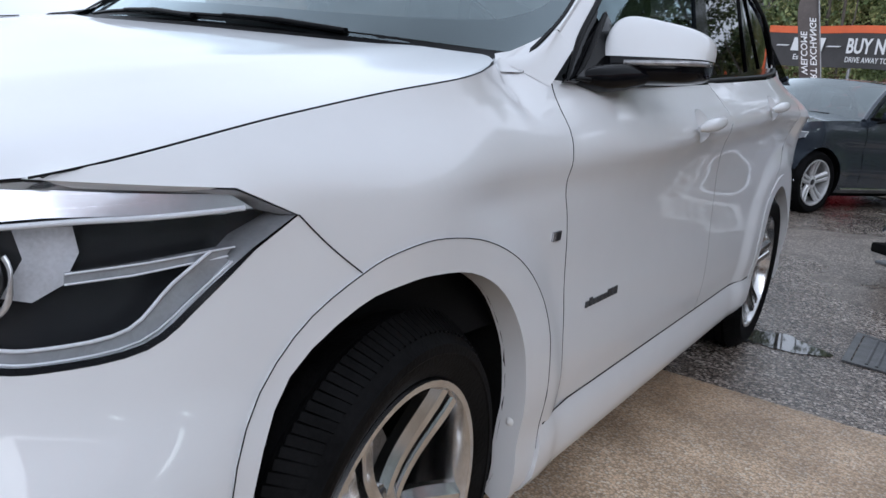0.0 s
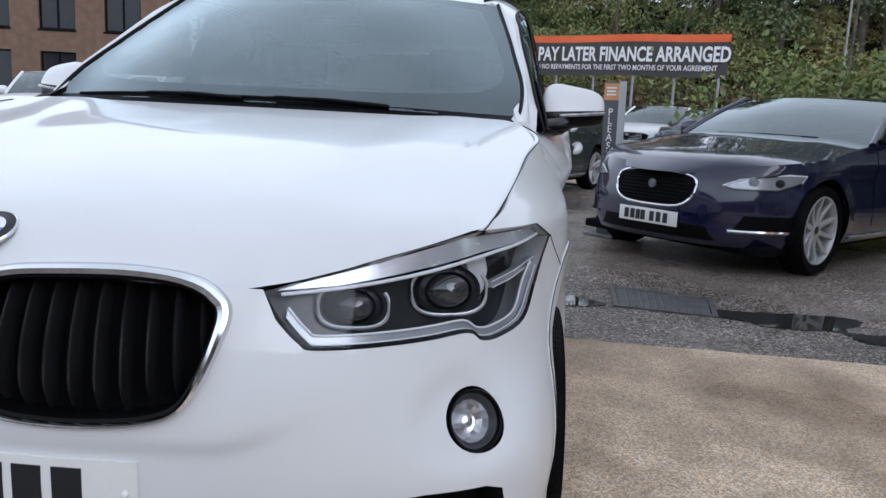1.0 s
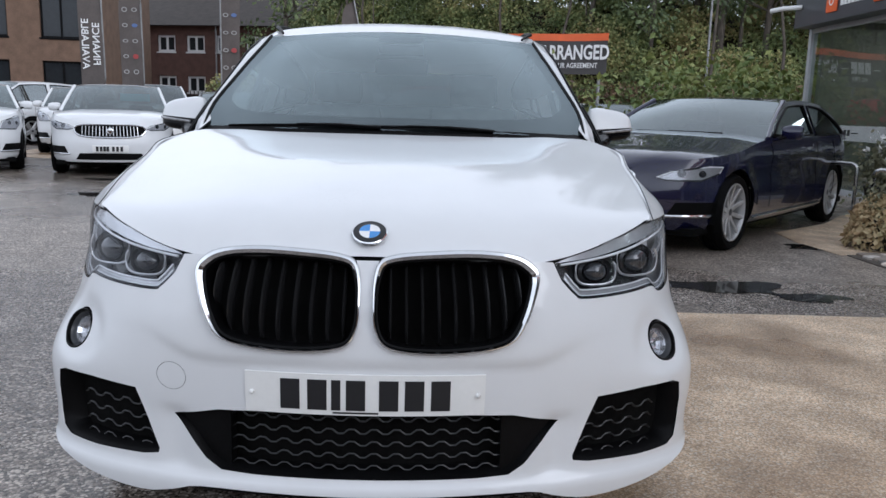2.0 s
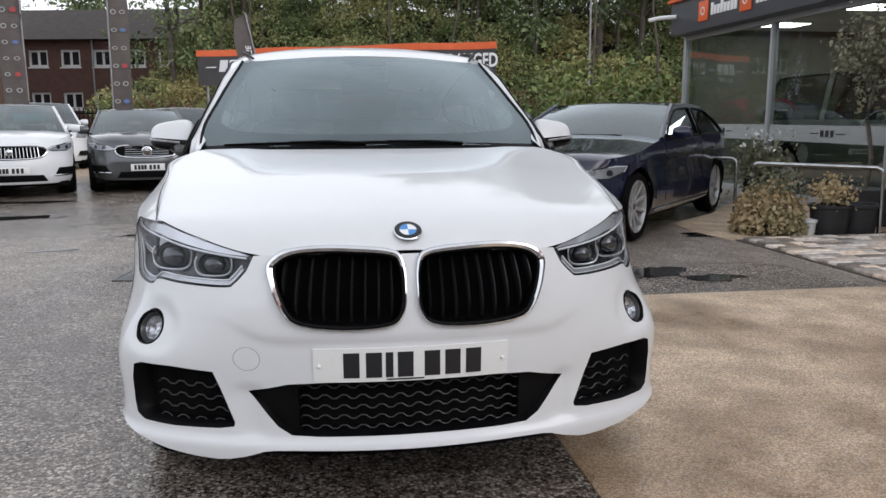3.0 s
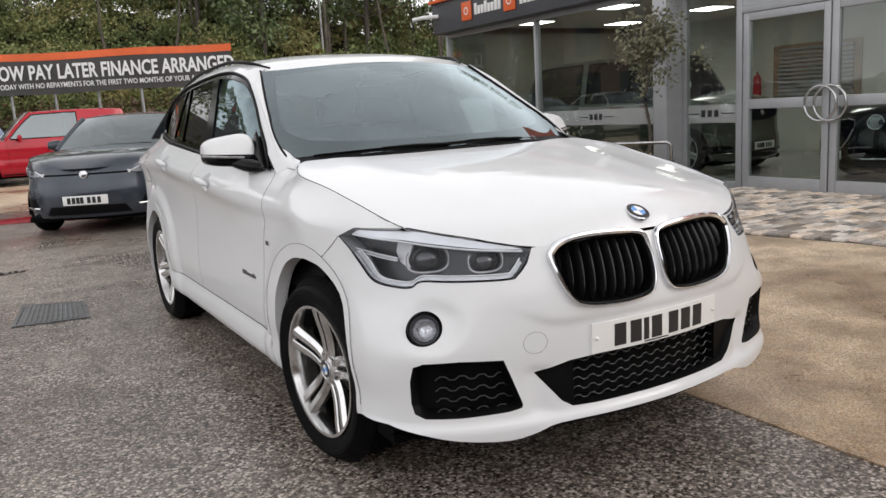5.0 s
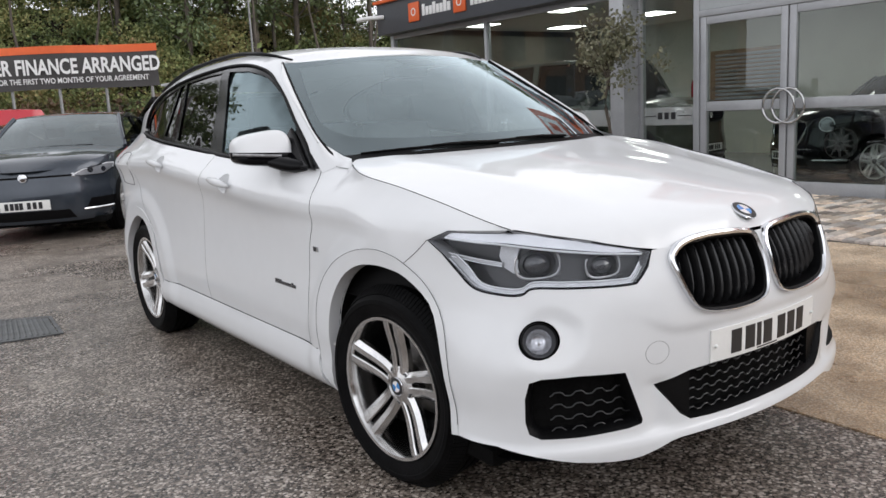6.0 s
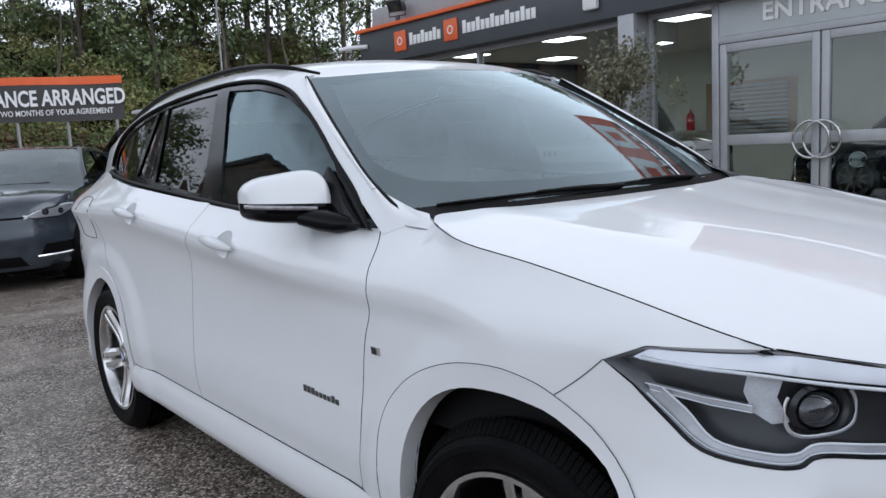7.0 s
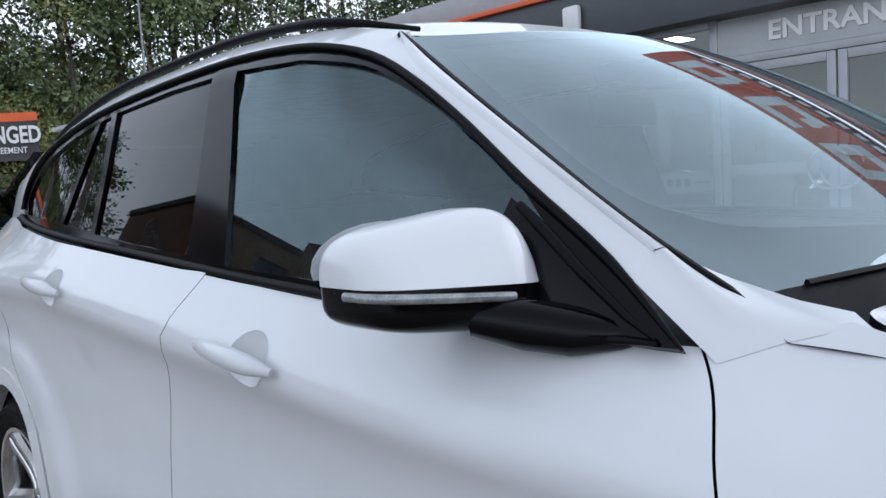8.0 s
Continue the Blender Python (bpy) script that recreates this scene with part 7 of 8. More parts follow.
# cowl and wipers
cowl = [[Vector((a * 0.76, 0.24 + 0.10 * a * a, 1.055)) for a in np.linspace(-1, 1, 21)], [Vector((a * 0.76, 0.33 + 0.12 * a * a, 1.060)) for a in np.linspace(-1, 1, 21)], [screen_fn(a, 0.015) + Vector((0, 0, 0.002)) for a in np.linspace(-1, 1, 21)]]
grid_mesh("cowl", cowl, TRIM, suv)
for a0, a1 in ((0.55, -0.32), (-0.02, -0.86)):
    base = screen_fn(a0, -0.02) + Vector((0, -0.01, 0.002))
    w = new("wiper")
    w.parent = suv
    blade = [screen_fn(a0 + (a1 - a0) * t, 0.014 + 0.006 * math.sin(t * 3.0)) + Vector((0, -0.002, 0.004)) for t in np.linspace(0.05, 1, 16)]
    tube("wiper_blade", blade, 0.0045, TRIM, w, 6)
    tube("wiper_arm", [blade[0] + Vector((0, -0.008, -0.002)), blade[4] + Vector((0, -0.007, 0.003)), blade[8] + Vector((0, -0.003, 0.003))], [0.006, 0.006, 0.004], TRIM, w, 8)
# tail end
tailrows = []
for z in np.linspace(0.28, 1.17, 14):
    e = flank(3.56, z)
    tailrows.append([Vector((a * e, 3.56 + 0.05 * (1 - a * a), z)) for a in np.linspace(-1, 1, 15)])
grid_mesh("tailgate", tailrows, WHITE, suv)
grid_mesh("rear_screen", [[Vector((a * (0.70 - 0.12 * v), 3.58 - 0.36 * v, 1.16 + 0.27 * v)) for a in np.linspace(-1, 1, 9)] for v in np.linspace(0, 1, 5)], PRIVACY_GLASS, suv)
box_part("floor_pan", -0.80, 0.80, -0.45, 3.4, 0.18, 0.24, LINER, suv, 0.02)

# cabin
box_part("dashboard", -0.70, 0.70, 0.45, 0.95, 0.80, 1.04, CABIN, suv, 0.06)
box_part("cabin_floor", -0.72, 0.72, 0.5, 3.3, 0.26, 0.34, CABIN, suv, 0.02)
box_part("headliner", -0.55, 0.55, 1.25, 3.1, 1.49, 1.505, CABIN_GREY, suv, 0.004)
for x in (-0.37, 0.37):
    seat = new("front_seat")
    seat.parent = suv
    box_part("seat_cushion", x - 0.25, x + 0.25, 1.15, 1.66, 0.50, 0.66, CABIN, seat, 0.05)
    box_part("seat_back", x - 0.24, x + 0.24, 1.60, 1.74, 0.60, 1.22, CABIN, seat, 0.05, m=Matrix.Translation((0, 1.6, 0.6)) @ Matrix.Rotation(radians(-14), 4, "X") @ Matrix.Translation((0, -1.6, -0.6)))
    box_part("head_rest", x - 0.13, x + 0.13, 1.78, 1.88, 1.20, 1.37, CABIN, seat, 0.04)
seat = new("rear_bench")
seat.parent = suv
box_part("seat_cushion", -0.62, 0.62, 2.1, 2.6, 0.5, 0.68, CABIN, seat, 0.05)
box_part("seat_back", -0.62, 0.62, 2.6, 2.75, 0.6, 1.20, CABIN, seat, 0.05)
lathe("steering_wheel", [(0.185, -0.014), (0.198, 0), (0.185, 0.014), (0.172, 0), (0.185, -0.014)], CABIN, suv, pose(-0.37, 1.02, 0.98, 65, 0, 0), 28)


def wheel(parent, m, radius=0.341, rim=0.246, width=0.225, spokes=5, double=True, metal=ALLOY, cap=True, detail=True):
    """A road wheel about local z, its outer face towards +z."""
    w = new("wheel")
    w.parent = parent
    w.matrix_basis = m
    h = width / 2
    prof = [(rim - 0.004, h - 0.030), (rim + 0.006, h - 0.008), (rim + 0.035, h + 0.006), (rim + 0.062, h + 0.005), (radius - 0.022, h - 0.006), (radius - 0.010, h - 0.022), (radius - 0.002, h - 0.045)]
    for g in (0.055, 0.018, -0.018, -0.055):
        prof += [(radius, g + 0.006), (radius - 0.007, g + 0.005), (radius - 0.007, g - 0.005), (radius, g - 0.006)]
    prof += [(radius - 0.002, -h + 0.045), (radius - 0.010, -h + 0.022), (radius - 0.022, -h + 0.006), (rim + 0.03, -h), (rim, -h + 0.03)]
    tyre = lathe("tyre", prof, RUBBER, w, None, 64, "black road tyre")
    if detail:
        bm = bmesh.new()
        for i in range(132):
            a = 2 * math.pi * i / 132
            mm = Matrix.Rotation(a, 4, "Z") @ Matrix.Translation((radius - 0.004, 0, h - 0.028)) @ Matrix.Rotation(radians(-35), 4, "Y") @ Matrix.Rotation(radians(12), 4, "X")
            box(bm, -0.004, 0.0010, -0.0066, 0.0066, -0.024, 0.024, 0, mm)
        part("tread_block", bm, RUBBER, w)
        lathe("side_lettering", [(rim + 0.045, h + 0.0065), (rim + 0.048, h + 0.0085), (rim + 0.062, h + 0.0075), (rim + 0.064, h + 0.005)], RUBBER, tyre, None, 64)
    lathe("rim", [(rim + 0.004, h - 0.012), (rim + 0.001, h - 0.002), (rim - 0.010, h - 0.003), (rim - 0.016, h - 0.016), (rim - 0.022, h - 0.05), (rim - 0.026, -h + 0.03), (rim, -h + 0.02)], metal, w, None, 56, "silver alloy rim")
    lathe("brake_disc", [(0.15, -0.02), (0.15, -0.008), (0.07, -0.008), (0.07, 0.01), (0.001, 0.012)], DISC, w, None, 36)
    lathe("rim_back", [(rim - 0.026, -h + 0.035), (0.08, -h + 0.05), (0.001, -h + 0.05)], LINER, w, None, 30)
    for i in range(spokes):
        a = 2 * math.pi * i / spokes + math.pi / 2
        bm = bmesh.new()
        for s in ((-1, 1) if double else (0,)):
            # each arm: broad at the hub, twisted out to the rim
            secs = []
            for t in np.linspace(0, 1, 8):
                r = 0.045 + (rim - 0.014 - 0.045) * t
                off = s * (0.0235 + 0.009 * t) if double else 0.0
                wd = (0.0195 - 0.002 * math.cos(t * 3.14)) if double else 0.021 - 0.006 * t
                zt = h - 0.040 + 0.030 * smooth(t) - 0.008 * math.sin(math.pi * t)
                secs.append([(r, off - wd, zt - 0.030), (r, off - wd, zt - (0.012 if s < 0 else 0.004)), (r, off - wd * (0.15 if s < 0 else 0.8), zt), (r, off + wd * (0.15 if s > 0 else 0.8), zt), (r, off + wd, zt - (0.012 if s > 0 else 0.004)), (r, off + wd, zt - 0.030)])
            vv = [[bm.verts.new(Matrix.Rotation(a, 3, "Z") @ Vector(p)) for p in sec] for sec in secs]
            for q in range(7):
                for e in range(6):
                    bm.faces.new((vv[q][e], vv[q][(e + 1) % 6], vv[q + 1][(e + 1) % 6], vv[q + 1][e]))
        part("spoke", bm, metal, w, angle=30)
    lathe("hub", [(0.075, h - 0.075), (0.070, h - 0.048), (0.052, h - 0.040), (0.036, h - 0.036), (0.034, h - 0.040), (0.001, h - 0.040)], metal, w, None, 30)
    for i in range(5):
        a = 2 * math.pi * (i + 0.5) / 5 + math.pi / 2
        lathe("wheel_bolt", [(0.010, h - 0.055), (0.010, h - 0.043), (0.006, h - 0.041), (0.001, h - 0.043)], ALLOY_DARK, w, Matrix.Translation((0.056 * math.cos(a), 0.056 * math.sin(a), 0)), 8)
    if cap == "badge":
        roundel(Vector((0, 0, h - 0.040)), Vector((0, 0, 1)), 0.032, w)
    elif cap:
        lathe("centre_cap", [(0.032, h - 0.042), (0.030, h - 0.036), (0.001, h - 0.034)], ALLOY_DARK, w, None, 20)
    return w


for k in (1, -1):
    for wy in (0.0, 2.67):
        # placed so that the outer face stands just inside the arch
        wheel(suv, Matrix.Translation((k * 0.768, wy, 0.338)) @ Matrix.Rotation(radians(0 if wy else 5), 4, "Z") @ Matrix.Rotation(radians(90 * k), 4, "Y") @ Matrix.Rotation(radians((20 if wy else -18) if k > 0 else (14 if wy else -22)), 4, "Z"), cap="badge")
# ---- the other cars ----
def road_car(name, label, body_paint, m, length=4.6, width=1.82, height=1.43, base=2.8, front=0.85, belt=0.96, hood=0.80, cowl=0.68, screen=1.45,
             roof_end=2.55, tail=3.35, tail_z=None, radius=0.33, grille="wide", lamp="slim", spokes=5, double=True, rear_plate=False, chrome=True, van=False, card=False, group="cars on the lot", pane_mat=CAR_GLASS):
    """A whole road car, its front axle over the local origin and its nose towards -y."""
    car = thing(name, label, "car", group, m)
    hw, back_y = width / 2, length - front
    tz = tail_z or belt
    NS = ((0.15, -front + 0.10), (0.30, -front + 0.01), (0.50, -front), (0.62, -front + 0.025), (hood - 0.05, -front + 0.07), (hood + 0.04, -front + 0.16))
    RS = ((0.15, back_y - 0.10), (0.35, back_y), (0.7, back_y - 0.01), (tz, back_y - 0.08), (tz + 0.1, back_y - 0.14))
    HW = ((0.15, hw - 0.10), (0.30, hw - 0.01), (0.50, hw - 0.005), (0.68, hw - 0.025), (0.82, hw - 0.008), (belt, hw - 0.045), (belt + 0.1, hw - 0.08))
    a_len = 1.25

    def shell(c, z):
        k = 1 if c >= 0 else -1
        a = abs(c)
        w = curve(HW, z)
        if a < a_len:
            th, yf, e = a / a_len * math.pi / 2, curve(NS, z), 1
            ln, y0 = 0.1 - yf, 0.1
        elif a < a_len + (base + 0.1 - 0.1):
            y = 0.1 + a - a_len
            fl = sum(0.018 * (1 - smooth((math.hypot(y - wy, z - radius) - radius - 0.05) / 0.15)) for wy in (0, base))
            return k * (w + fl * smooth((z - 0.25) / 0.2)), y, z
        else:
            th = math.pi / 2 * (1 - min(1, (a - a_len - base) / a_len))
            ln, y0 = curve(RS, z) - (base + 0.1), base + 0.1
            e = -1
        sa, ca = max(1e-9, math.sin(th)), max(1e-9, math.cos(th))
        fl = 0.018 * (1 - smooth((abs(z - radius) - radius - 0.05) / 0.15)) * smooth((z - 0.25) / 0.2)
        w += fl * smooth((th - 0.8) / 0.6)
        lo, hi = 0.2, 1.7
        for _ in range(22):
            r = (lo + hi) / 2
            if (r * sa / w) ** 2.7 + (r * ca / ln) ** 2.5 < 1:
                lo = r
            else:
                hi = r
        return k * r * sa, y0 - e * r * ca, z

    total = 2 * a_len + base

    def place(y):
        if y < 0.1:
            lo, hi = 0.2, a_len
            for _ in range(18):
                c = (lo + hi) / 2
                lo, hi = (c, hi) if shell(c, 0.55)[1] < y else (lo, c)
            return c
        if y < base + 0.1:
            return a_len + y - 0.1
        lo, hi = a_len + base, total - 0.1
        for _ in range(18):
            c = (lo + hi) / 2
            lo, hi = (c, hi) if shell(c, 0.55)[1] < y else (lo, c)
        return c

    def top_z(y):
        return curve(((-front, hood - 0.06), (-front + 0.25, hood + 0.02), (0.0, hood + 0.10), (cowl, belt), (base, belt + 0.02), (tail, max(tz, belt) if tz > belt else belt), (back_y, tz)), y)

    AR = radius + 0.045
    half = [(0.0, top_z(-front))]
    for c in np.linspace(0.15, total, 60):
        half.append((c, top_z(shell(min(c, total), 0.8)[1])))
    low = [(total, 0.28)]
    for wy in (base, 0.0):
        low += [(place(wy + AR + 0.02), 0.22)] + [(place(wy + AR * math.cos(t)), radius + AR * math.sin(t)) for t in np.linspace(-0.1, math.pi + 0.1, 17)] + [(place(wy - AR - 0.02), 0.22)]
    low.append((0.0, 0.22))
    half += low
    rim = half[:-1] + [(0, 0.22)] + [(-c, z) for c, z in half[::-1][1:]]
    HEART.y = base / 2
    patch("body", rim, shell, body_paint, car, 0.07, 0.03, edge=TRIM)
    # bonnet and boot lid as lofts between the two top edges
    def deck(nm, y0, y1, crown, n=9):
        rows_ = []
        for y in np.linspace(y0, y1, n):
            z = top_z(y) - 0.004
            c = place(y) if y > -front + 0.02 else 0.12
            e = shell(c, z)
            t = smooth((y - y0) / 0.25) if y0 < 0 else 1.0
            rows_.append([Vector((a * abs(e[0]), e[1] - (0.10 if y0 < 0 else -0.06) * (1 - a * a) * (1 - (y - y0) / (y1 - y0)) * (1 if y0 < 0 else 0), z + crown * t * (1 - abs(a) ** 2.5) + 0.006 * math.exp(-((abs(a) - 0.62) / 0.08) ** 2) * t)) for a in np.linspace(-1, 1, 19)])
        grid_mesh(nm, rows_, body_paint, car)
    deck("bonnet", -front + 0.03, cowl + 0.05, 0.055, 12)
    if roof_end + 0.25 < back_y and tail < back_y - 0.12:
        deck("boot_lid", tail - 0.05, back_y - 0.05, 0.03)
    # cabin: sides, roof and glass
    hb, hr = hw - 0.05, hw - 0.24
    roof_z = lambda y: height - 0.035 - 0.05 * ((y - (screen + roof_end) / 2) / (roof_end - screen) * 1.6) ** 2

    def cab(y, z):
        t = (z - belt) / (height - belt)
        x = hb + (hr - hb) * t - 0.05 * max(0, t - 0.8) * 5 * 0.2
        if y > roof_end - 0.3:
            x -= 0.09 * ((y - roof_end + 0.3) / (back_y - roof_end + 0.3)) ** 2
        return x, y, z
    top = [(y, roof_z(y)) for y in np.linspace(screen, roof_end, 14)]
    out_ = [(cowl, belt - 0.01)] + spline([(cowl, belt - 0.01), (cowl + (screen - cowl) * 0.5, belt + (roof_z(screen) - belt) * 0.56), (screen, roof_z(screen))], per=4)[1:-1] + top + spline([(roof_end, roof_z(roof_end)), ((roof_end + tail) / 2 + 0.05, (roof_z(roof_end) + belt) / 2 + 0.05), (tail, tz + 0.01)], per=4)[1:] + [(tail, belt - 0.02)]
    win = inset(out_, 0.05)
    mid = (screen + roof_end) / 2 + 0.02
    def clip(lo, hi):
        pts = [p for p in dense(win, 0.04) if lo < p[0] < hi and p[1] > belt + 0.025]
        if not pts:
            return None
        a, b = pts[0], pts[-1]
        return pts + [(max(p[0] for p in pts), belt + 0.03), (min(p[0] for p in pts), belt + 0.03)]
    panes = [q for q in (clip(cowl + 0.12, mid - 0.035), None if van else clip(mid + 0.035, tail - 0.16)) if q]
    for k in (1, -1):
        fn = lambda y, z, k=k: (k * cab(y, z)[0], y, z)
        patch("cabin_side", out_, fn, body_paint, car, 0.08, 0.03, panes, edge=TRIM)
        for q in panes:
            patch("window", inset(q, -0.006), fn, pane_mat, car, 0.15, 0.0, out=-0.008)
            ring = [on(fn, y, z, 0.003) for y, z in q]
            tube("window_seal", ring, 0.010, TRIM if not chrome else TRIM, car, 6, closed=True)
        # mirror
        mm = lathe("door_mirror", [(0.001, -0.10), (0.055, -0.085), (0.075, -0.03), (0.075, 0.05), (0.06, 0.085), (0.001, 0.09)], body_paint, car, Matrix.Translation((k * (hw + 0.06), cowl + 0.32, belt + 0.07)) @ Matrix.Rotation(radians(90), 4, "Y") @ Matrix.Diagonal((0.95, 0.75, 1.1, 1)), 14)
        tube("mirror_arm", [(k * (hw - 0.06), cowl + 0.25, belt), (k * (hw + 0.02), cowl + 0.30, belt + 0.03)], 0.018, TRIM, mm, 6)
        # door seams and handles
        for y in (cowl + 0.02, mid, min(tail - 0.05, base - 0.10)):
            tube("door_seam", [on(shell, k * place(y + 0.03 * math.sin(z * 3)), z, 0.0005) for z in np.linspace(0.34, belt - 0.03, 9)], 0.0035, TRIM, car, 5)
        for y in ((mid - 0.18,) if van else (mid - 0.18, min(tail - 0.35, base - 0.22))):
            tube("door_handle", [on(shell, k * place(y + t), belt - 0.13, 0.006 + 0.018 * math.cos(t / 0.1 * 1.3)) for t in np.linspace(-0.1, 0.1, 7)], 0.012, body_paint, car, 6)
        tube("sill_strip", [on(shell, k * place(y), 0.27, 0.004) for y in np.linspace(AR + 0.06, base - AR - 0.06, 10)], 0.012, CHROME if chrome else TRIM, car, 6)
        # lamps
        z0 = hood - 0.12
        if lamp == "slim":
            lr = [(0.42, z0), (0.52, z0 + 0.055), (0.80, z0 + 0.105), (0.93, z0 + 0.10), (0.90, z0 + 0.03), (0.74, z0 - 0.03), (0.50, z0 - 0.03)]
        elif lamp == "round":
            lr = circle(0.62, z0 + 0.03, 0.095, 20)
        else:
            lr = [(0.50, z0 - 0.06), (0.55, z0 + 0.07), (0.80, z0 + 0.14), (0.95, z0 + 0.15), (0.93, z0 + 0.02), (0.80, z0 - 0.07)]
        lr = [(k * a, b) for a, b in lr]
        hl = patch("headlight", lr, shell, LAMP_DARK, car, 0.05, 0.01, out=0.003)
        patch("lamp_reflector", inset(lr, 0.014), shell, LAMP_WALL, hl, 0.04, 0.004, out=0.006)
        cx_, cz_ = sum(p[0] for p in lr) / len(lr), sum(p[1] for p in lr) / len(lr)
        for dx in (-0.09, 0.06):
            patch("lamp_ring", circle(cx_ + k * dx, cz_, 0.030, 14), shell, PROJECTOR, hl, 0.03, 0.003, out=0.009)
        tube("light_strip", [on(shell, a, b, 0.010) for a, b in inset(lr, 0.012)[: len(lr) - 2]], 0.006, DRL, hl, 5)
        patch("lens", lr, shell, LENS, hl, 0.06, 0.0, out=0.012)
        tl = [(k * (total - 0.80), tz - 0.24), (k * (total - 0.80), tz - 0.06), (k * (total - 0.35), tz - 0.05), (k * (total - 0.35), tz - 0.22)]
        patch("tail_lamp", tl, shell, RED_LAMP, car, 0.06, 0.02, out=0.005)
        # lower corner intakes
        li = [(k * a, b) for a, b in ((0.50, 0.34), (0.56, 0.46), (0.88, 0.46), (0.84, 0.34))]
        it = patch("corner_intake", li, shell, TRIM, car, 0.06, 0.01, out=0.002)
        tube("intake_blade", [on(shell, k * a, 0.345, 0.012) for a in np.linspace(0.48, 0.86, 8)], 0.012, CHROME if chrome else body_paint, it, 6)
        for wy in (0.0, base):
            wheel(car, Matrix.Translation((k * (hw - 0.125), wy, radius)) @ Matrix.Rotation(radians(90 * k), 4, "Y") @ Matrix.Rotation(radians(20), 4, "Z"), radius, radius - 0.088, 0.215, spokes, double, ALLOY_PAINT, True, False)
            lp = [Vector((0, wy + AR * 1.02 * math.cos(t), radius + AR * 1.02 * math.sin(t))) for t in np.linspace(-0.2, math.pi + 0.2, 14)]
            grid_mesh("arch_liner", [[Vector((k * x, *p[1:])) for p in lp] for x in (hw - 0.03, hw - 0.35)] + [[Vector((k * (hw - 0.36), wy, radius))] * 14], LINER, car)
    # roof, screens
    def edge_pt(y, k):
        z = roof_z(y)
        return Vector((k * cab(y, z)[0], y, z))
    rows_ = []
    for y in np.linspace(screen, roof_end, 12):
        l, r = edge_pt(y, -1), edge_pt(y, 1)
        rows_.append([l.lerp(r, t) + Vector((0, 0, 0.035 * (1 - (2 * t - 1) ** 2) ** 0.7)) for t in np.linspace(0, 1, 15)])
    grid_mesh("roof", rows_, body_paint, car)
    def pane(nm, y0, y1, z0, z1, bow, mt, bulge):
        rws = []
        for v in np.linspace(0, 1, 8):
            y, z = y0 + (y1 - y0) * v, z0 + (z1 - z0) * v + bulge * math.sin(math.pi * v)
            e = cab(y, min(z, height - 0.03))[0] - 0.015
            rws.append([Vector((a * e, y + bow * (1 - a * a), z + 0.03 * v * (1 - a * a))) for a in np.linspace(-1, 1, 13)])
        return grid_mesh(nm, rws, mt, car)
    pane("windscreen", cowl - 0.01, screen + 0.01, belt + 0.0, roof_z(screen), -0.10, pane_mat, 0.03)
    for k in (1, -1):
        tube("screen_pillar", [(k * (cab(y, z)[0] - 0.012), y, z + 0.004) for y, z in spline([(cowl, belt), (cowl + (screen - cowl) * 0.5, belt + (roof_z(screen) - belt) * 0.56), (screen, roof_z(screen))], per=5)], 0.028, body_paint, car, 8)
    tube("wiper", [(-0.5, cowl + 0.0, belt + 0.035), (0.0, cowl - 0.07, belt + 0.045), (0.45, cowl - 0.04, belt + 0.04)], 0.010, TRIM, car, 5)
    if card:
        pl = [Vector((x, cowl + 0.35 + 0.5 * (z - belt) / 0.5, z)) for x, z in ((0.05, belt + 0.20), (0.55, belt + 0.20), (0.55, belt + 0.33), (0.05, belt + 0.33))]
        mesh_object("price_card", pl + [p + Vector((0, 0.004, 0)) for p in pl], [(0, 1, 2, 3), (7, 6, 5, 4), (0, 4, 5, 1), (1, 5, 6, 2), (2, 6, 7, 3), (3, 7, 4, 0)], TEAL_CARD, car, 0, "turquoise price card behind the screen")
    if van:
        pane("rear_door", back_y - 0.05, roof_end, tz, roof_z(roof_end), 0.02, body_paint, 0.02)
    else:
        pane("rear_screen", tail + 0.01, roof_end - 0.01, tz + 0.0, roof_z(roof_end), 0.06, pane_mat, 0.03)
    # nose
    zc = hood - 0.16
    if grille == "oval":
        g = spline([(0.285, zc + 0.05), (0.20, zc + 0.095), (0, zc + 0.105), (-0.20, zc + 0.095), (-0.285, zc + 0.05), (-0.27, zc - 0.06), (-0.19, zc - 0.135), (0, zc - 0.15), (0.19, zc - 0.135), (0.27, zc - 0.06)], True, 4)
    elif grille == "tall":
        g = spline([(0.36, zc + 0.10), (0, zc + 0.11), (-0.36, zc + 0.10), (-0.33, zc - 0.08), (-0.22, zc - 0.24), (0, zc - 0.25), (0.22, zc - 0.24), (0.33, zc - 0.08)], True, 3)
    elif grille == "strip":
        g = [(-0.45, zc + 0.045), (0.45, zc + 0.045), (0.45, zc + 0.025), (-0.45, zc + 0.025)]
    else:
        g = spline([(0.40, zc + 0.08), (0, zc + 0.10), (-0.40, zc + 0.08), (-0.36, zc - 0.07), (0, zc - 0.10), (0.36, zc - 0.07)], True, 4)
    gr = patch("grille", g, shell, LINER, car, 0.06, 0.01, out=0.003)
    tube("surround", [on(shell, a, b, 0.006) for a, b in g], (0.010 if grille == "oval" else 0.014) if chrome else 0.01, CHROME if chrome else TRIM, gr, 6, closed=True)
    if grille == "slats":
        for a in np.linspace(-0.33, 0.33, 17):
            tube("grille_bar", [on(shell, a, z, 0.008) for z in np.linspace(zc - 0.075, zc + 0.075, 5)], 0.006, CHROME, gr, 5)
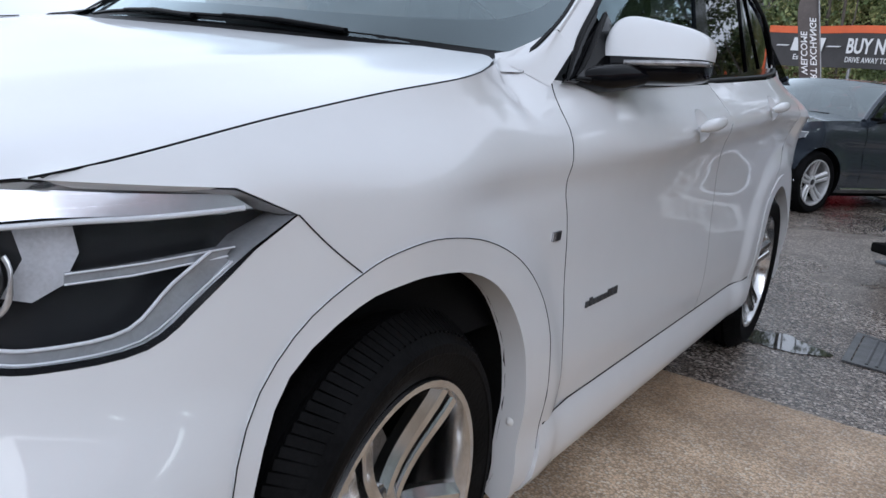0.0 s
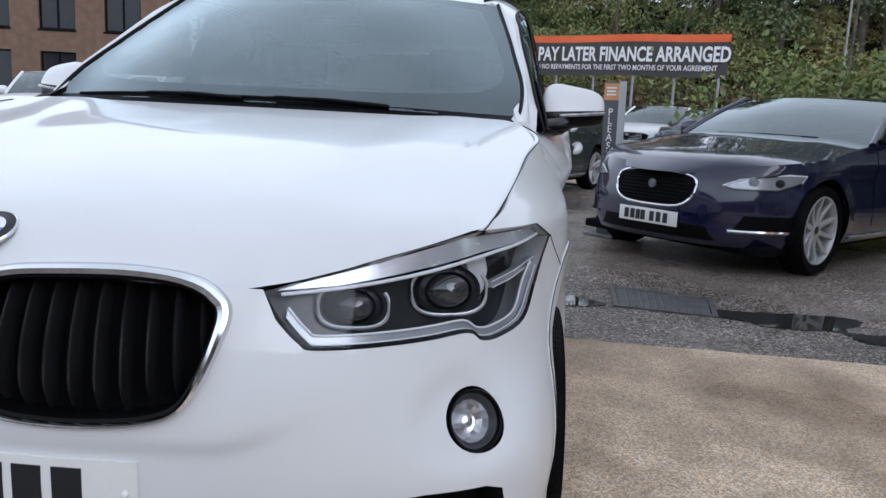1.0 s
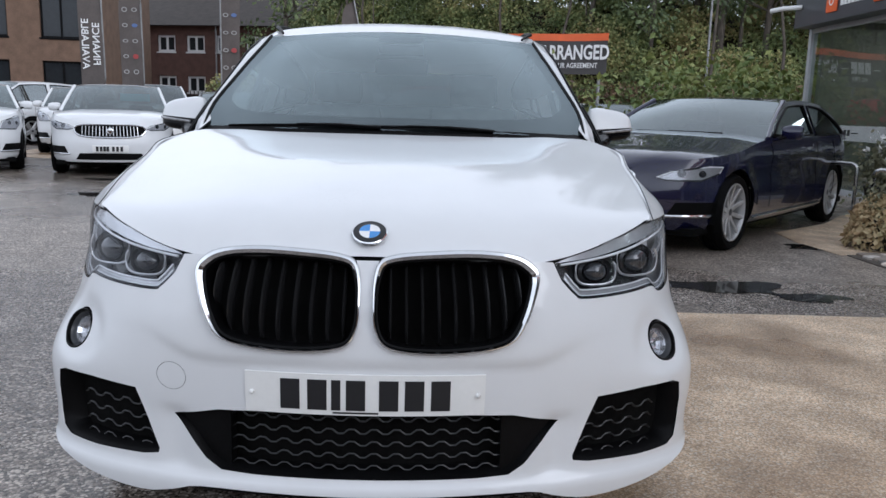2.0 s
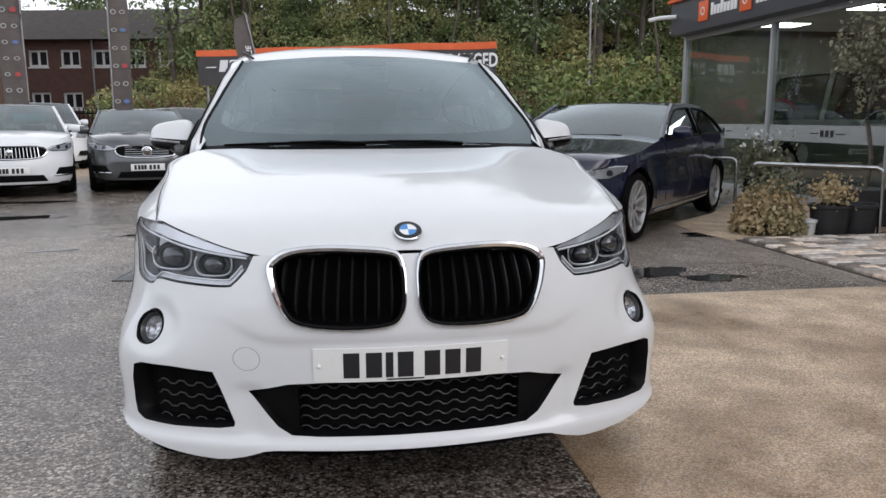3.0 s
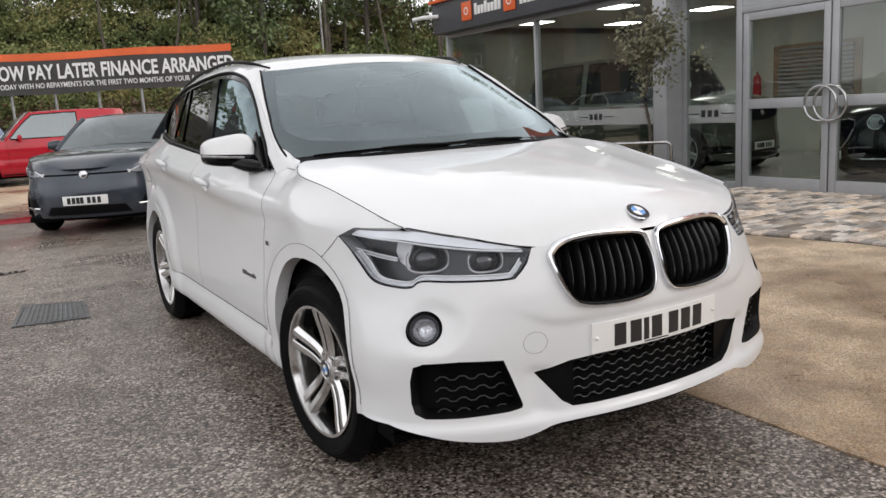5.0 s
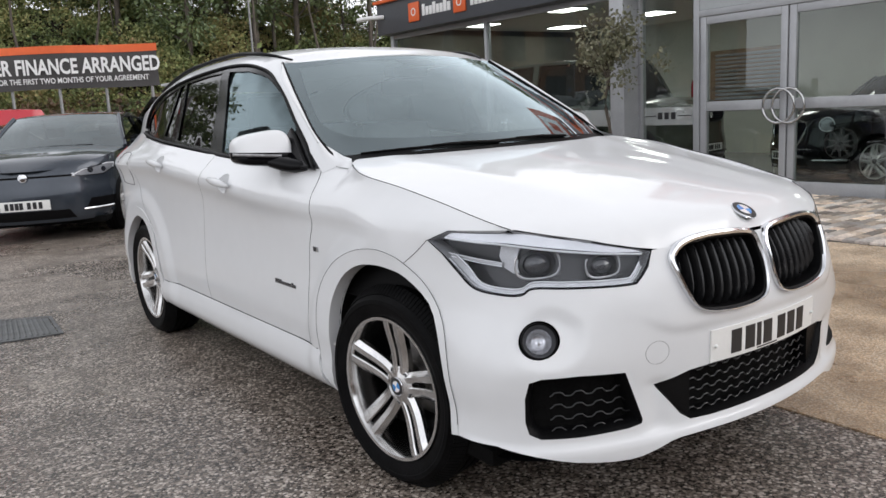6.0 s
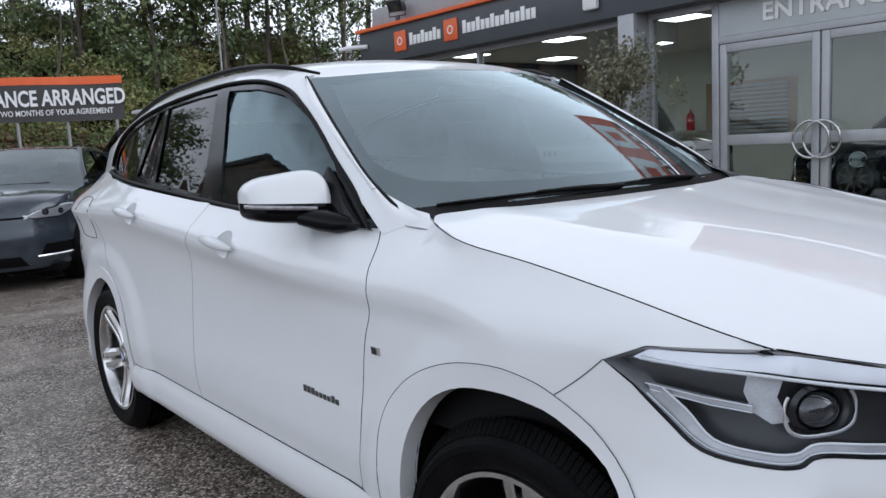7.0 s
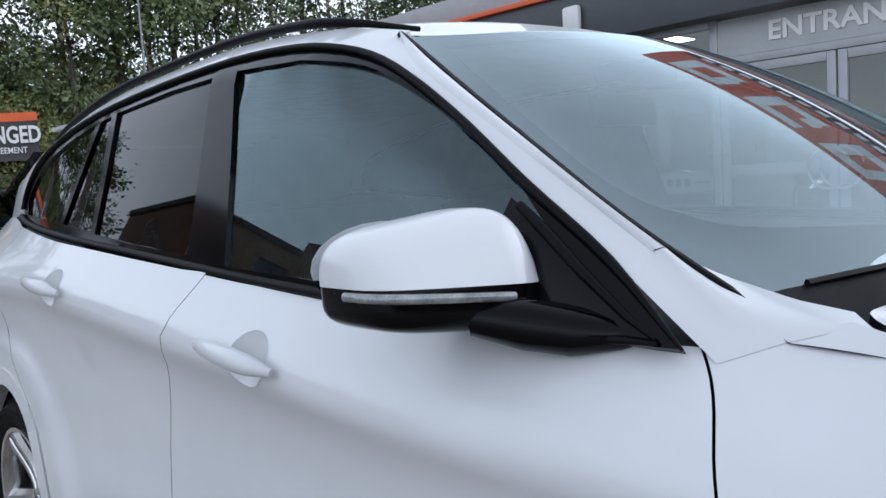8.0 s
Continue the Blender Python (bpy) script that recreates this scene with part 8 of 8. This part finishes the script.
    if grille in ("tall", "wide"):
        for z in np.linspace(min(p[1] for p in g) + 0.03, max(p[1] for p in g) - 0.03, 5):
            w = 0.30 if grille == "wide" else 0.24
            tube("grille_bar", [on(shell, a, z, 0.008) for a in np.linspace(-w, w, 9)], 0.005, CHROME if chrome and grille == "wide" else TRIM, gr, 5)
    elif grille == "oval":
        for i in range(9):
            z = zc - 0.11 + 0.025 * i
            tube("grille_bar", [on(shell, a, z + 0.006 * (j % 2), 0.007) for j, a in enumerate(np.linspace(-0.24, 0.24, 25))], 0.004, TRIM, gr, 4)
    p0, n0_ = on(shell, 0.0, zc - (0.0 if grille != "strip" else -0.03), 0.014), Vector((0, -1, 0.1)).normalized()
    big = 1.7 if grille == "wide" and chrome else 0.75 if grille == "oval" else 1.0
    lathe("nose_badge", [(0.048 * big, -0.01), (0.048 * big, 0.006), (0.040 * big, 0.008), (0.038 * big, 0.003), (0.001, 0.004)], [BADGE_DARK if grille == "oval" else CHROME], car, Matrix.Translation(p0) @ n0_.to_track_quat("Z", "Y").to_matrix().to_4x4(), 20)
    patch("lower_intake", [(-0.42, 0.26), (0.42, 0.26), (0.36, 0.36), (-0.36, 0.36)], shell, TRIM, car, 0.06, 0.01, out=0.002)
    pz = 0.43 if grille not in ("tall", "oval") else 0.385
    for sgn, pm, c_ in ((1, PLATE_WHITE, 0.0), (-1, PLATE_YELLOW, total)):
        if sgn < 0 and not rear_plate:
            continue
        yy = -front - 0.012 if sgn > 0 else back_y + 0.02
        zz = pz if sgn > 0 else tz - 0.25
        pt = box_part("number_plate", -0.26, 0.26, yy - 0.006, yy + 0.006, zz - 0.055, zz + 0.055, pm, car, 0.003)
        for x in (-0.19, -0.135, -0.085, -0.04, 0.04, 0.10, 0.16):
            box_part("plate_bar", x - 0.019, x + 0.019, yy - 0.009 * sgn - 0.001, yy - 0.006 * sgn + 0.001, zz - 0.037, zz + 0.037, INK, pt, 0)
    box_part("floor_pan", -hw + 0.12, hw - 0.12, -front + 0.25, back_y - 0.25, 0.17, 0.24, LINER, car, 0.02)
    # seats seen through the glass
    for x in (-0.36, 0.36):
        st = box_part("seat_back", x - 0.22, x + 0.22, mid - 0.05, mid + 0.08, 0.45, belt + 0.12, CABIN, car, 0.04)
        box_part("head_rest", x - 0.12, x + 0.12, mid + 0.02, mid + 0.10, belt + 0.14, belt + 0.28, CABIN, st, 0.03)
    box_part("dashboard", -hw + 0.16, hw - 0.16, cowl + 0.0, cowl + 0.4, belt - 0.2, belt - 0.01, CABIN, car, 0.03)
    HEART.y = 1.4
    return car


def stand(x, y, heading):
    """Front axle at x, y; heading in degrees: 0 faces -y, positive turns the nose towards +x."""
    return pose(x, y, 0, 0, 0, heading)


road_car("saloon_car", "dark blue saloon with oval black grille parked on the tarmac", NAVY, stand(2.18, 4.94, -42), 4.95, 1.88, 1.41, 2.96, 0.88, 0.98, 0.785, 0.80, 1.60, 2.85, 3.62, 1.02, 0.345, "oval", "slim", 10, False)
road_car("coupe_car", "metallic grey coupe with a wide chrome-barred grille", GREY, stand(-3.15, 11.25, 14), 4.69, 1.81, 1.40, 2.84, 0.80, 0.94, 0.84, 0.75, 1.55, 2.45, 3.35, 0.98, 0.33, "wide", "slim", 5, True)
road_car("estate_car", "white saloon with a turquoise price card in its screen", WHITE, stand(-5.07, 10.6, 18), 4.86, 1.86, 1.47, 2.84, 0.88, 0.97, 0.86, 0.75, 1.50, 3.2, 3.75, 1.0, 0.33, "slats", "slim", 5, True, card=True)
road_car("hatchback_car", "slate grey hatchback with a slim chrome nose strip", BLUE_GREY, stand(-0.42, 8.36, -25), 4.28, 1.79, 1.47, 2.62, 0.86, 0.99, 0.86, 0.70, 1.40, 2.75, 3.25, 1.03, 0.325, "strip", "slim", 5, True)
road_car("black_car", "black saloon with a silver-barred grille and bright lamps", BLACK, stand(1.25, 14.40, 6), 4.85, 1.85, 1.43, 2.87, 0.85, 0.95, 0.84, 0.75, 1.5, 2.7, 3.5, 0.99, 0.33, "wide", "big", 5, True)
road_car("red_van", "red delivery van with steel wheels, standing side on", RED, stand(-1.75, 20.15, -88), 4.38, 1.81, 1.80, 2.73, 0.86, 1.08, 0.98, 0.55, 1.2, 3.35, 3.45, 1.3, 0.32, "wide", "big", 6, False, chrome=False, van=True)
road_car("people_carrier", "dull blue people carrier behind the red van", MID_BLUE, stand(-4.6, 22.4, -80), 4.6, 1.83, 1.72, 2.75, 0.9, 1.05, 0.96, 0.55, 1.3, 3.2, 3.5, 1.1, 0.33, "wide", "big", 5, True, chrome=False)
road_car("white_hatchback", "white hatchback with a tall black grille and price card", WHITE, stand(-7.4, 10.3, 26), 4.31, 1.79, 1.43, 2.64, 0.86, 0.98, 0.86, 0.72, 1.4, 2.8, 3.3, 1.03, 0.325, "tall", "big", 5, True, card=True)
road_car("white_crossover", "white crossover seen from behind with red tail lamps", WHITE, stand(-9.4, 20.6, 150), 4.4, 1.84, 1.60, 2.67, 0.86, 1.05, 0.95, 0.62, 1.3, 2.85, 3.4, 1.12, 0.34, "wide", "big", 5, True, rear_plate=True)
road_car("white_suv", "white sport utility car beside the grey coupe", WHITE, stand(-6.6, 17.2, 22), 4.4, 1.84, 1.62, 2.67, 0.86, 1.05, 0.95, 0.62, 1.3, 2.85, 3.4, 1.12, 0.34, "wide", "big", 5, True)
road_car("white_estate", "white car with a yellow rear plate beyond the coupe", WHITE, stand(-3.95, 20.0, 190), 4.3, 1.80, 1.48, 2.62, 0.86, 0.99, 0.86, 0.70, 1.40, 2.75, 3.25, 1.03, 0.325, "wide", "big", 5, True, rear_plate=True)
road_car("small_white_car", "small white car with a covered bonnet vent", WHITE, stand(-7.6, 15.2, 20), 4.0, 1.75, 1.46, 2.5, 0.8, 0.98, 0.88, 0.62, 1.25, 2.6, 3.0, 1.03, 0.315, "wide", "big", 5, True)
road_car("white_estate_car", "white estate car behind the dark blue saloon", WHITE, stand(2.75, 17.2, -25), 4.7, 1.83, 1.45, 2.84, 0.85, 0.96, 0.85, 0.75, 1.5, 3.2, 3.7, 1.0, 0.33, "wide", "big", 5, True)
road_car("grey_saloon", "dark grey saloon parked close behind the blue one", BLUE_GREY, stand(3.9, 15.6, -25), 4.7, 1.82, 1.44, 2.81, 0.85, 0.95, 0.85, 0.75, 1.5, 2.7, 3.5, 0.99, 0.33, "wide", "big", 5, True)
road_car("off_road_car", "olive off-road car with a square front inside the showroom", OLIVE, stand(8.5, 6.10, 6), 4.7, 1.98, 1.95, 2.79, 0.80, 1.15, 1.08, 0.45, 0.85, 3.3, 3.55, 1.2, 0.38, "wide", "round", 5, True, chrome=False, group="cars in the showroom", pane_mat=PRIVACY_GLASS)
road_car("small_black_car", "small black car with round lamps inside the showroom", BLACK, stand(8.42, 3.28, -120), 3.85, 1.73, 1.42, 2.5, 0.75, 0.97, 0.88, 0.55, 1.0, 2.6, 2.9, 1.02, 0.31, "tall", "round", 5, True, group="cars in the showroom", pane_mat=PRIVACY_GLASS)
# ---- stone setts, one by one ----
def sett(w, d, seed):
    r = random.Random(seed)
    j = lambda: r.uniform(-0.006, 0.006)
    h = 0.028
    lo = [(-w / 2, -d / 2, 0), (w / 2, -d / 2, 0), (w / 2, d / 2, 0), (-w / 2, d / 2, 0)]
    e = 0.012
    hi = [(x * (1 - 2 * e / w) + j() * 0.5, y * (1 - 2 * e / d) + j() * 0.5, h + j() * 0.4) for x, y, _ in lo]
    midl = [(x + j() * 0.3, y + j() * 0.3, h - 0.009) for x, y, _ in lo]
    v = lo + midl + hi
    f = [(8, 9, 10, 11)] + [(a, (a + 1) % 4, (a + 1) % 4 + 4, a + 4) for a in range(4)] + [(a + 4, (a + 1) % 4 + 4, (a + 1) % 4 + 8, a + 8) for a in range(4)]
    me = bpy.data.meshes.new("sett")
    me.from_pydata(v, [], f)
    me.materials.append(COBBLE)
    return me


bed = scene.objects["sett_bed"]
shapes = [(w, [sett(w - 0.010, 0.100, i * 7 + k) for k in range(3)]) for i, w in enumerate((0.13, 0.17, 0.21, 0.26))]
far_v, far_f, count = [], [], 0
r = random.Random(9)
y = 4.15
while y > -5.9:
    x0 = 3.90 if y > 2.0 else (4.12 - 0.22 * (y - 1.0) if y > 1.0 else 4.12 + 0.18 * (1.0 - y) / 7.0)
    x = x0 + r.uniform(0, 0.06)
    while x < 6.62:
        w, ms = shapes[r.randrange(4)]
        me = ms[r.randrange(3)]
        m_ = Matrix.Translation((x + w / 2, y, 0.0085 - r.uniform(0, 0.004))) @ Matrix.Rotation(r.uniform(-0.02, 0.02), 4, "Z")
        if y > 2.05 and count < 300:
            ob = new("sett", me)
            ob.matrix_world = m_
            ob.parent = bed
            count += 1
        else:
            o = len(far_v)
            far_v += [m_ @ v.co for v in me.vertices]
            far_f += [tuple(o + i for i in p.vertices) for p in me.polygons]
        x += w
    y -= 0.110
fs_ob = mesh_object("sett_field", far_v, far_f, COBBLE_FIELD, bed, 0)
tagged(fs_ob, kind="stuff")
